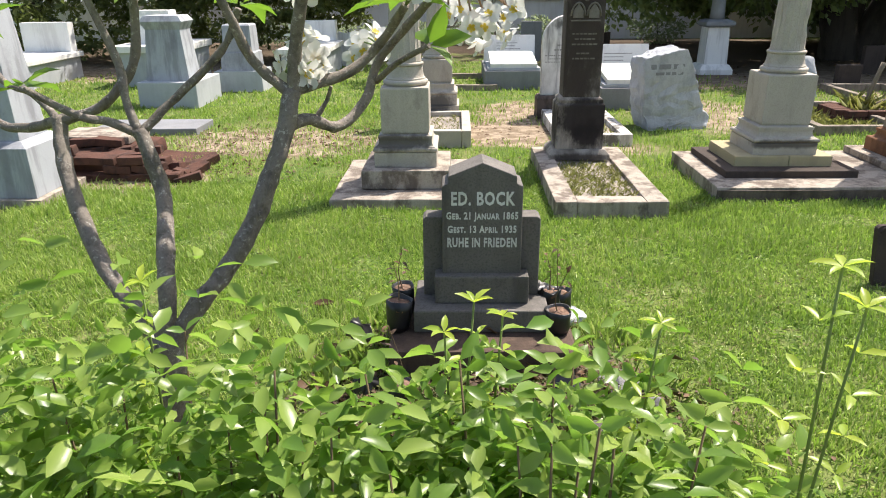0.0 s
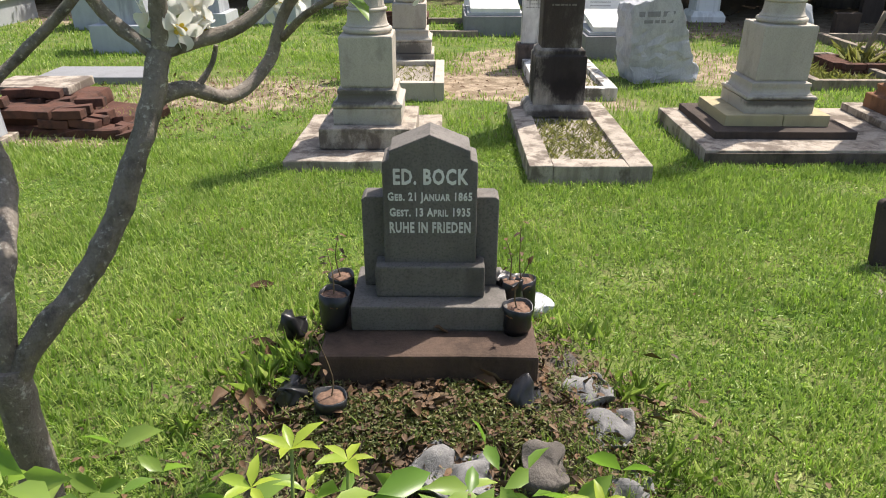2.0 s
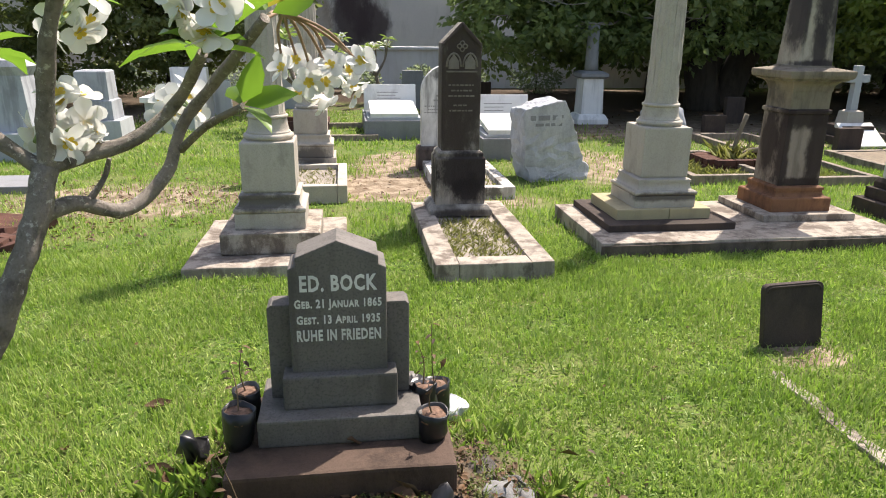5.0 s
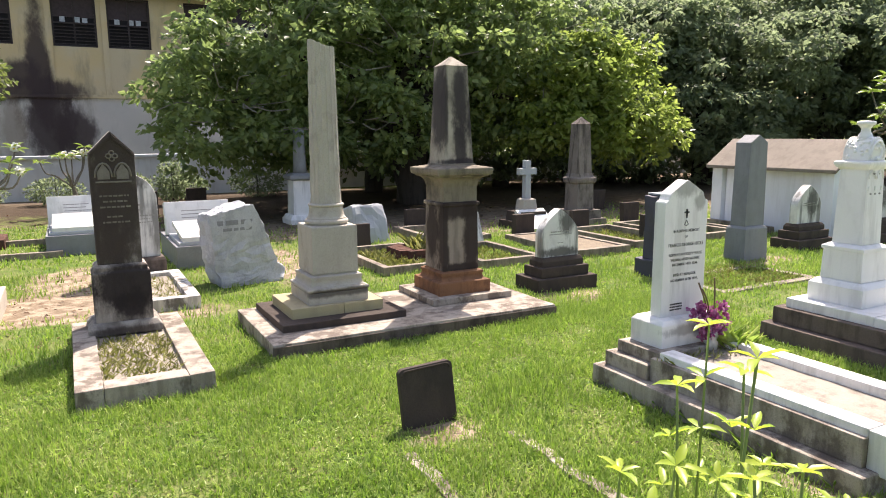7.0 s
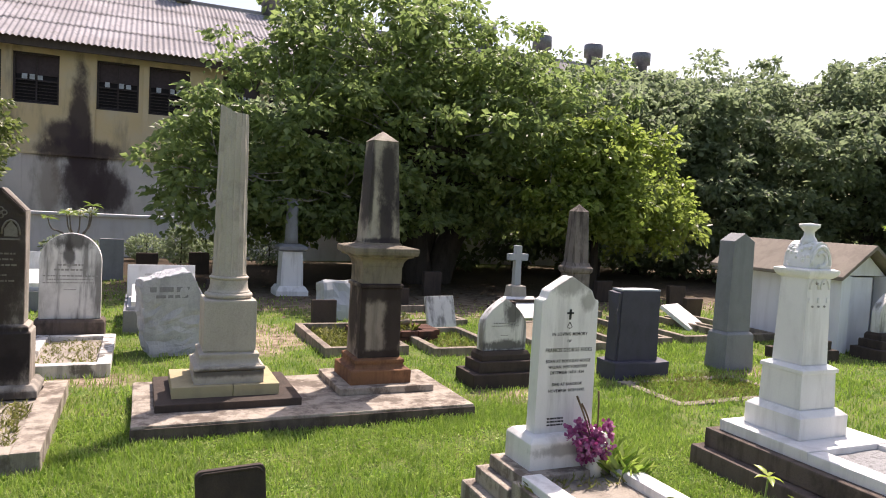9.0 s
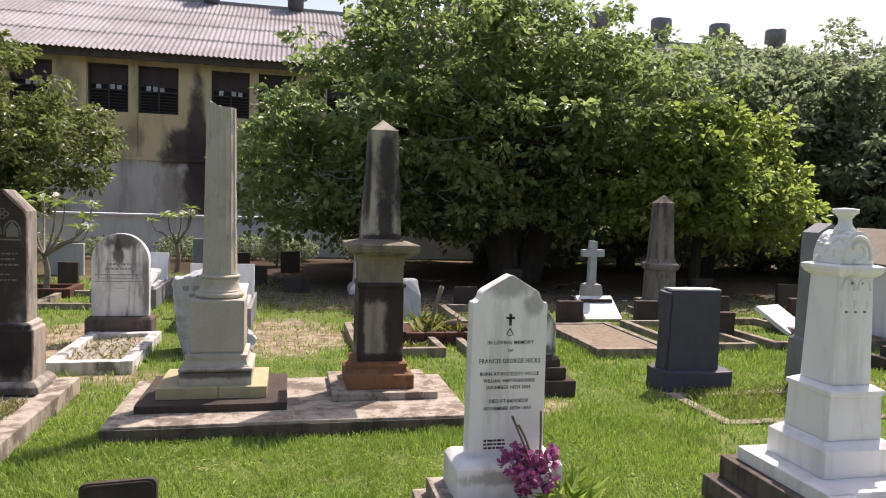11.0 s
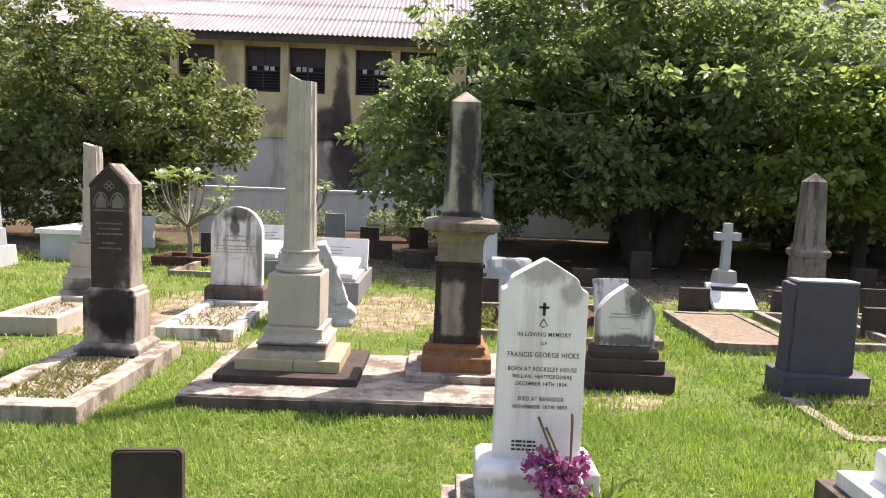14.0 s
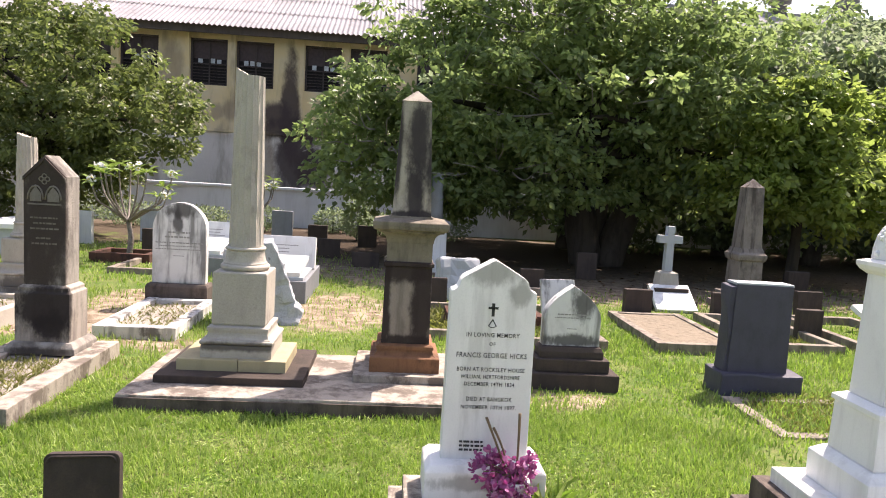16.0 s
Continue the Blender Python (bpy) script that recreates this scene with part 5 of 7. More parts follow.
def build_cross():
    t = thing("stone_cross", 7.46, 9.7, 0.0, "pale stone cross on a stepped base", "grave monument")
    part("step", stack([(-0.03, 0.33, 0.33), (0.12, 0.32, 0.32)]), M_BROWNSTONE, t)
    part("step", stack([(0.12, 0.24, 0.24), (0.27, 0.23, 0.23)]), M_BROWNSTONE, t)
    part("base", stack([(0.27, 0.14, 0.12), (0.46, 0.12, 0.10), (0.48, 0.07, 0.06)]), M_SAND, t)
    o = [(-0.055, 0.48), (0.055, 0.48), (0.05, 0.86), (0.165, 0.86), (0.165, 0.965), (0.05, 0.965), (0.05, 1.09), (-0.05, 1.09), (-0.05, 0.965), (-0.165, 0.965), (-0.165, 0.86), (-0.05, 0.86)]
    part("cross", tablet(o, -0.05, 0.05, 0.006), M_GREYMARB, t)


build_cross()


def build_small_obelisk():
    t = thing("small_obelisk", 8.53, 9.68, 0.0, "dark lichened small obelisk on a moulded pedestal", "grave monument")
    part("step", stack([(-0.03, 0.34, 0.34), (0.10, 0.33, 0.33)], 0.008), M_OBSMALL, t)
    part("base", stack([(0.10, 0.27, 0.27), (0.24, 0.26, 0.26)], 0.006), M_OBSMALL, t)
    part("pedestal", stack([(0.24, 0.175, 0.175), (0.68, 0.165, 0.165)], 0.005), M_OBSMALL, t)
    part("cornice", moulded([(0.68, 0.17), (0.70, 0.19), (0.74, 0.20), (0.77, 0.20), (0.80, 0.17), (0.85, 0.155)], 1.0), M_OBSMALL, t)
    part("obelisk", stack([(0.85, 0.142, 0.142), (1.665, 0.112, 0.112), (1.668, 0.116, 0.116), (1.785, 0.004, 0.004)], 0), M_OBSMALL, t)


build_small_obelisk()


# ---- small headstones and kerbed plots beyond ----
def build_small_stone(x, y, w, h, mat, label, lean=0, turn=0, name="small_headstone"):
    bm = box(-w / 2, w / 2, -0.05, 0.05, -0.06, h, 0.012, 0.006, 2)
    solo(name, bm, mat, pose(x, y, 0, lean, 0, turn), label, "gravestone", "small headstones")


build_kerb(6.33, 7.2, 6.98, 8.6, 0.10, 0.09, M_KERBTAN, "weathered brown cement kerb round a reddish laterite grave", M_REDFILL, 0.85)
build_kerb(7.45, 8.35, 7.15, 8.75, 0.10, 0.09, M_KERBTAN, "weathered brown cement kerb round a grassy grave")
build_kerb(8.6, 9.6, 7.2, 8.9, 0.10, 0.09, M_KERBTAN, "weathered brown cement kerb round a grassy grave")
build_kerb(9.72, 10.28, 7.2, 8.9, 0.10, 0.09, M_KERBTAN, "weathered brown cement kerb round a grassy grave")
build_kerb(3.83, 4.75, 7.15, 8.7, 0.10, 0.08, M_KERBTAN, "weathered brown cement kerb round a weedy grave")
build_kerb(4.98, 5.85, 7.0, 8.3, 0.09, 0.08, M_KERBTAN, "weathered brown cement kerb round a grassy grave")
build_kerb(5.3, 6.2, 8.75, 10.2, 0.10, 0.09, M_KERBTAN, "weathered brown cement kerb round a grassy grave")
build_weeds(3.92, 4.66, 7.25, 8.6, 0.0, 1400, 0.10, M_WEED, 71)
build_weeds(5.07, 5.76, 7.1, 8.2, 0.0, 900, 0.07, M_WEED, 72)
build_weeds(7.55, 8.25, 7.25, 8.65, 0.0, 700, 0.08, M_WEED, 73)
build_small_stone(4.27, 9.02, 0.32, 0.34, M_BROWNSTONE, "small dark brown headstone behind a weedy kerb", -5)
build_small_stone(6.73, 8.72, 0.34, 0.36, M_BROWNSTONE, "small dark brown headstone at the laterite grave")
build_small_stone(7.9, 8.88, 0.32, 0.34, M_BROWNSTONE, "small dark brown headstone by a kerbed grave")
build_small_stone(9.1, 9.05, 0.34, 0.38, M_BROWNSTONE, "small dark brown headstone by a kerbed grave", -4)
build_small_stone(8.4, 7.9, 0.28, 0.34, M_BROWNSTONE, "small dark brown headstone beside a kerb")
build_small_stone(10.4, 9.05, 0.34, 0.36, M_BROWNSTONE, "small dark brown headstone by a kerbed grave", 6)
build_small_stone(5.75, 10.35, 0.34, 0.34, M_BROWNSTONE, "small dark headstone in the shade")
build_small_stone(7.0, 12.0, 0.34, 0.45, M_BROWNSTONE, "small dark headstone under the trees")
build_small_stone(10.2, 11.2, 0.4, 0.4, M_BROWNSTONE, "small dark headstone under the trees", 4, 10)
build_small_stone(11.3, 10.4, 0.35, 0.4, M_BROWNSTONE, "small dark headstone under the trees", -4, -8)
build_small_stone(2.6, 13.2, 0.4, 0.35, M_BROWNSTONE, "small dark headstone by the shaded border")
build_small_stone(3.3, 12.2, 0.45, 0.25, M_BROWNSTONE, "low dark headstone by the shaded border")
build_small_stone(2.2, 15.0, 0.4, 0.45, M_BROWNSTONE, "small dark headstone near the white wall")
build_small_stone(3.2, 15.5, 0.4, 0.45, M_BROWNSTONE, "small dark headstone near the white wall")
build_small_stone(1.6, 14.2, 0.4, 0.75, M_GRANITE, "grey upright headstone near the white wall")
build_small_stone(-0.25, 12.4, 0.3, 0.45, M_BROWNSTONE, "small dark headstone by a planted tub")
build_small_stone(11.6, 5.2, 0.4, 0.4, M_BROWNSTONE, "small brown headstone on the lawn", 0, 10)
build_kerb(-0.15, 0.75, 10.3, 11.7, 0.09, 0.09, M_KERBTAN, "weathered brown cement kerb round a mossy grave")


def build_marble_tablets():
    for x, y, w, h, lean, label in ((5.72, 8.5, 0.42, 0.46, -18, "leaning grey marble tablet streaked black"),):
        solo("leaning_tablet", box(-w / 2, w / 2, -0.03, 0.03, -0.02, h, 0.008), M_STREAKED, pose(x, y, 0, lean, 0, 8), label, "gravestone")
    for x, y, w, h, lean, turn, label in ((7.45, 9.2, 0.55, 0.5, -55, 0, "white marble slab lying at a slope"), (9.7, 8.1, 0.5, 0.6, -60, 20, "white marble slab lying at a slope")):
        solo("sloping_slab", box(-w / 2, w / 2, -0.03, 0.03, 0.02, h, 0.008), M_WHITE, pose(x, y, 0.0, lean, 0, turn), label, "gravestone")
    bm = box(-0.28, 0.3, -0.12, 0.14, -0.05, 0.52, 0.04, 0.05, 4)
    solo("rough_white_stone", bm, M_GREYMARB, pose(4.62, 9.55, 0, -14, 0, 12), "rough pale broken marble stone", "gravestone")


build_marble_tablets()


def build_brick_box():
    t = thing("brick_planter", 4.85, 8.05, 0.0, "low red brick box with dry palm stalk", "planter")
    m = box(-0.105, 0.105, -0.05, 0.05, 0, 0.065, 0.006)
    me = bpy.data.meshes.new("brick")
    m.to_mesh(me)
    m.free()
    me.materials.append(M_BRICK)
    for z in range(2):
        for k in range(4):
            for s, (x, y, a) in enumerate(((-0.33 + k * 0.22, -0.25, 0), (-0.33 + k * 0.22, 0.25, 0), (-0.42, -0.16 + k * 0.11, 0), (0.42, -0.16 + k * 0.11, 0))):
                b = new("brick", me)
                b.parent = t
                b.matrix_local = pose(x + (0.02 if z else 0), y, 0.002 + z * 0.07, 0, 0, a + (z * 7 + k * 3) % 5 - 2)
    part("stalk", limb([(-0.1, 0, 0), (-0.06, 0, 0.3), (0.03, 0, 0.62)], 0.02, 0.028, 7, 3), M_WOOD, t, "dry wooden stalk")
    part("stalk", limb([(-0.05, 0, 0.12), (0.08, -0.05, 0.2), (0.2, -0.08, 0.22)], 0.02, 0.04, 7, 3), M_WOOD, t, "dry wooden stalk")
    build_weeds(4.6, 5.1, 7.9, 8.25, 0.1, 150, 0.2, M_WEED, 81)


build_brick_box()


# ---- tombs on the far side of the lawn ----
def build_far_tombs():
    t = thing("white_obelisk", -3.15, 5.1, 0.0, "white marble obelisk on a square pedestal", "grave monument", "white obelisks")
    part("base", stack([(-0.03, 0.33, 0.33), (0.06, 0.33, 0.33)]), M_SLAB, t)
    part("pedestal", stack([(0.06, 0.28, 0.28), (0.42, 0.265, 0.265), (0.46, 0.2, 0.2)]), M_BLUEWHITE, t)
    part("obelisk", stack([(0.46, 0.185, 0.185), (1.5, 0.12, 0.12), (1.65, 0.004, 0.004)]), M_BLUEWHITE, t)
    t = thing("white_obelisk", 8.22, 3.4, 0.0, "white marble obelisk on a grey stepped base", "grave monument", "white obelisks")
    part("step", stack([(-0.03, 0.32, 0.32), (0.15, 0.31, 0.31)]), M_SLAB, t)
    part("pedestal", stack([(0.15, 0.235, 0.235), (0.36, 0.23, 0.23), (0.4, 0.18, 0.18)]), M_SLAB, t)
    part("obelisk", stack([(0.4, 0.14, 0.14), (1.42, 0.085, 0.085), (1.53, 0.004, 0.004)], 0.006), M_WHITE, t)
    solo("flat_slab", box(-0.7, 0.42, -0.25, 0.3, -0.03, 0.07, 0.01, 0.004, 3), M_GRANITE, pose(-3.0, 7.55, 0), "flat dull grey ledger slab on the lawn", "tomb")
    t = thing("box_tomb", -3.55, 9.35, 0.0, "large grey stone box tomb with a tall headblock", "tomb")
    part("base", box(-0.36, 0.40, -0.35, 0.6, -0.03, 0.32, 0.012, 0.004, 2), M_GREYMARB, t)
    part("headblock", stack([(0.32, 0.28, 0.22), (0.95, 0.22, 0.18), (1.05, 0.27, 0.22), (1.12, 0.22, 0.18)]), M_BLUEWHITE, t)
    t = thing("white_block_tomb", -3.0, 10.6, 0.0, "white marble block monument on a grey base", "tomb")
    part("base", stack([(-0.03, 0.36, 0.32), (0.3, 0.34, 0.3)]), M_GREYMARB, t)
    part("block", stack([(0.3, 0.25, 0.24), (0.55, 0.24, 0.22), (0.56, 0.21, 0.2), (0.92, 0.2, 0.18), (0.94, 0.18, 0.16)]), M_BLUEWHITE, t)
    t = thing("white_chest_tomb", -2.3, 12.3, 0.0, "long white chest tomb with a low headboard", "tomb")
    part("chest", box(-0.35, 0.35, -0.8, 0.9, -0.03, 0.42, 0.01), M_GREYMARB, t)
    part("lid", box(-0.4, 0.4, -0.85, 0.95, 0.42, 0.5, 0.01), M_WHITE, t)
    part("headboard", box(-0.3, 0.3, 0.75, 0.95, 0.5, 0.85, 0.01), M_WHITE, t)
    t = thing("white_chest_tomb", -6.7, 11.3, 0.0, "long white chest tomb weathered grey", "tomb")
    part("chest", box(-0.45, 0.45, -0.9, 0.9, -0.03, 0.35, 0.01), M_GREYMARB, t)
    part("lid", box(-0.5, 0.5, -0.95, 0.95, 0.35, 0.43, 0.01), M_WHITE, t)
    part("headboard", box(-0.4, 0.4, 0.75, 0.95, 0.43, 0.9, 0.01), M_WHITE, t)
    t = thing("white_chest_tomb", -4.6, 11.6, 0.0, "white chest tomb with a grey plinth", "tomb")
    part("chest", box(-0.5, 0.5, -0.6, 0.8, -0.03, 0.5, 0.01), M_GREYMARB, t)
    part("lid", box(-0.55, 0.55, -0.65, 0.85, 0.5, 0.6, 0.01), M_WHITE, t)
    part("headboard", stack([(0.6, 0.3, 0.2), (1.1, 0.26, 0.16)]), M_WHITE, t)
    t = thing("tall_headstone", 15.3, 6.85, 0.0, "tall white pointed headstone on a dark base", "gravestone")
    part("base", stack([(-0.03, 0.36, 0.2), (0.16, 0.34, 0.18)]), M_BROWNSTONE, t)
    part("tablet", tablet(pointed_arch(0.24, 0.16, 1.35, 1.75), -0.06, 0.06, 0.006), M_MARBLE, t)
    t = thing("granite_chest", 14.9, 5.9, 0.0, "dark granite chest headstone on the far lawn", "gravestone")
    part("base", stack([(-0.03, 0.4, 0.3), (0.25, 0.38, 0.28)]), M_GRANITE, t)
    part("chest", stack([(0.25, 0.3, 0.22), (0.9, 0.28, 0.2), (0.93, 0.24, 0.16)]), M_SLATE, t)
    build_kerb(11.2, 13.0, 4.6, 5.6, 0.08, 0.09, M_SLAB, "pale cement kerb round a grassy plot")
    build_small_stone(-1.9, 13.6, 0.4, 0.6, M_MARBLE, "white upright headstone by the hedge")
    build_small_stone(-0.9, 14.6, 0.6, 0.6, M_GREYMARB, "pale grey upright headstone by the hedge")


build_far_tombs()


def build_brick_rubble():
    t = thing("broken_brick_grave", -2.75, 5.75, 0.0, "collapsed red brick grave with loose bricks", "grave")
    m = box(-0.105, 0.105, -0.05, 0.05, -0.033, 0.033, 0.007, 0.004, 1)
    me = bpy.data.meshes.new("brick")
    m.to_mesh(me)
    m.free()
    me.materials.append(M_BRICK)
    g = random.Random(2)
    for row in range(4):
        ledge = 0.1 if row < 3 else 0.5
        for k in range(5):
            for q in range(4):
                if q in (1, 2) and k in (1, 2, 3) and row < 4:
                    continue
                if g.random() < ledge or (row > 2 and k == 4):
                    continue
                b = new("brick", me)
                b.parent = t
                b.matrix_local = pose(-0.62 + k * 0.225 + row % 2 * 0.11 + g.uniform(-0.012, 0.012), -0.22 + q * 0.12 + g.uniform(-0.01, 0.01), 0.03 + row * 0.07, g.uniform(-8, 8), g.uniform(-8, 8), g.uniform(-14, 14))
    for k in range(9):
        b = new("brick", me)
        b.parent = t
        b.matrix_local = pose(g.uniform(0.3, 0.75), g.uniform(-0.4, 0.3), 0.035, g.uniform(-15, 15), g.uniform(-15, 15), g.uniform(0, 180))
    heap = join(box(-0.6, 0.7, -0.3, 0.6, -0.08, 0.04, 0.02, 0.07, 7), box(-0.55, 0.2, -0.15, 0.65, 0.0, 0.18, 0.05, 0.05, 5))
    part("earth", heap, M_BRICK, t, "reddish brick earth")
    part("ledger", box(-0.62, 0.05, 0.26, 0.72, 0.19, 0.26, 0.01, 0.01, 3), M_SLAB, t, "pale broken ledger slab")


build_brick_rubble()


# ---- boundary wall, works building, shelter ----
def build_boundary():
    w = tagged(new("wall_north"), "white-washed boundary wall with a coping", "wall", kind="structure")
    part("wall", box(-40, 40, 19.5, 19.75, -0.1, 0.98, 0.02), M_WALLWHITE, w)
    part("coping", box(-40, 40, 19.45, 19.8, 0.98, 1.06, 0.02), M_WALLWHITE, w)
    e = tagged(new("wall_east"), "white-washed boundary wall beyond the trees", "wall", kind="structure")
    part("wall", box(32, 32.3, -25, 19.4, -0.1, 1.5, 0.02), M_WALLWHITE, e)


build_boundary()


def build_works():
    t = thing("works_building", 0, 22.6, 0, "old stained yellow plaster works building with a corrugated roof", "building")
    x0, x1 = -26.0, 30.0
    pitch = 3.43
    wins = []
    k = -7
    while True:
        a = -2.61 + pitch * k / 1.0
        if a > x1 - 3:
            break
        if a > x0 + 1:
            wins += [(a, a + 1.1), (a + 1.37, a + 2.49)]
        k += 1
    z0, z1 = 3.95, 5.33
    bms = [box(x0, x1, 0, 0.3, 2.6, z0, 0), box(x0, x1, 0, 0.3, z1, 5.6, 0)]
    prev = x0
    for a, b in wins:
        bms.append(box(prev, a, 0, 0.3, z0, z1, 0))
        prev = b
    bms.append(box(prev, x1, 0, 0.3, z0, z1, 0))
    part("upper_wall", join(*bms), M_FACADE, t, "yellow plaster stained black by damp")
    part("lower_wall", box(x0, x1, 0.004, 0.3, -0.1, 2.6, 0), M_FACADELOW, t, "grey plaster stained black by damp")
    part("string_course", box(x0, x1, -0.06, 0.0, 2.56, 2.66, 0.01), M_FACADE, t)
    for a, b in wins:
        m = (a + b) / 2
        part("pier", box(a - 0.16, a - 0.02, -0.05, 0.0, 2.66, 5.6, 0.006), M_FACADE, t)
        if -10 < a < 14:
            wn_ = part("window", box(a, b, 0.2, 0.24, z0, z1, 0), M_WINDOWDARK, t, "dark unglazed window")
            fr = [box(a, a + 0.05, 0.06, 0.14, z0, z1, 0), box(b - 0.05, b, 0.06, 0.14, z0, z1, 0), box(a, b, 0.06, 0.14, z1 - 0.05, z1, 0), box(a, b, 0.06, 0.14, z0, z0 + 0.05, 0),
                  box(m - 0.02, m + 0.02, 0.08, 0.12, z0, z1, 0), box(a, b, 0.08, 0.12, z0 + 0.62, z0 + 0.66, 0)]
            part("frame", join(*fr), M_FRAME, wn_, "dark timber frame")
            part("shutter", box(a + 0.05, b - 0.05, 0.16, 0.18, z0 + 0.80, z1 - 0.05, 0), M_SHUTTER, wn_, "dull purple-brown upper panel")
            slats = [box(a + 0.05, b - 0.05, 0.13, 0.16, z0 + 0.08 + q * 0.09, z0 + 0.10 + q * 0.09, 0) for q in range(6)]
            part("louvre", join(*slats), M_FRAME, wn_, "dark timber louvre")
            g = random.Random(int(a * 10))
            lost = g.randrange(5)
            for q in range(4):
                if q != lost:
                    xx = a + 0.2 + q * 0.185
                    part("pane", box(xx, xx + 0.13, 0.14, 0.15, z0 + 0.66, z0 + 0.66 + g.choice((0.13, 0.15)), 0), M_PANE, wn_, "pale glass pane")
    for x in (-8.3, -4.9, -1.4, 3.5, 6.9):
        part("pier", box(x, x + 0.42, -0.04, 0.004, -0.1, 2.56, 0.006), M_FACADELOW, t)
    part("fascia", box(x0, x1, -0.45, -0.38, 5.42, 5.66, 0), M_FASCIA, t, "dark fascia board")
    part("soffit", box(x0, x1, -0.38, 0.0, 5.60, 5.64, 0), M_FASCIA, t)
    # corrugated sheet in courses
    y0, y1, zr0, zr1 = -0.6, 5.6, 5.6, 8.75
    n = 2600
    xs = np.linspace(x0, x1, n)
    wave = 0.024 * np.sin(xs * 2 * np.pi / 0.15)
    i = np.arange(n - 1)
    for c in range(4):
        V = []
        for e in (0, 1):
            q = (c + e * 1.06) / 4
            V.append(np.stack([xs, np.full(n, y0 + (y1 - y0) * q), zr0 + (zr1 - zr0) * q + wave + (0.03 if e == 0 else 0)], 1))
        under("roof_course", raw_mesh("roof_course", np.concatenate(V), np.stack([i, i + 1, i + n + 1, i + n], 1), M_ROOF, True), t, "grey-brown corrugated cement roof", "")
    part("back_roof", box(x0, x1, 5.55, 11.5, 5.5, 5.6, 0), M_ROOF, t)
    part("gable_fill", box(x0, x1, 5.45, 5.55, 5.4, 8.7, 0), M_FACADELOW, t)
    part("ridge", box(x0, x1, 5.45, 5.85, 8.68, 8.82, 0.02), M_ROOF, t)
    for x in (0.2, 3.27, 6.4, 9.5, 12.6, 15.76, 18.6, 21.4, 24.2):
        v = part("ventilator", lathe([(0.3, 8.7), (0.3, 9.15), (0.44, 9.18), (0.44, 9.7), (0.40, 9.75), (0.1, 9.78)], 20), M_STEEL, t, "round steel roof ventilator")
        v.location = (x, 5.6, 0)


build_works()


def build_shelter():
    t = thing("tomb_shelter", 10.81, 7.37, 0, "low white-walled tomb shelter with a brown gabled roof", "shelter", turn=0)
    L, W = 0.95, 0.44
    for sx in (-1, 1):
        for sy in (-1, 1):
            part("post", box(sx * W - 0.09, sx * W + 0.09, sy * L - 0.1, sy * L + 0.1, -0.03, 1.0, 0.01), M_WALLWHITE, t)
    part("wall", box(-W, -W + 0.1, -L + 0.11, L - 0.11, -0.03, 0.98, 0.006), M_WALLWHITE, t)
    part("wall", box(W - 0.1, W, -L + 0.11, L - 0.11, -0.03, 0.98, 0.006), M_WALLWHITE, t)
    part("wall", box(-W + 0.11, W - 0.11, L - 0.1, L, -0.03, 0.98, 0.006), M_WALLWHITE, t)
    part("wall", box(-W + 0.11, W - 0.25, -L, -L + 0.1, -0.03, 0.98, 0.006), M_WALLWHITE, t)
    part("gable", tablet([(-W, 1.0), (W, 1.0), (0, 1.33)], -L, -L + 0.1, 0.004), M_WALLWHITE, t)
    part("gable", tablet([(-W, 1.0), (W, 1.0), (0, 1.33)], L - 0.1, L, 0.004), M_WALLWHITE, t)
    o = [(-W - 0.17, 0.94), (0, 1.35), (W + 0.17, 0.94), (W + 0.17, 0.99), (0, 1.41), (-W - 0.17, 0.99)]
    part("roof", tablet(o, -L - 0.17, L + 0.17, 0.01), M_ROOFHUT, t, "brown cement roof")


build_shelter()


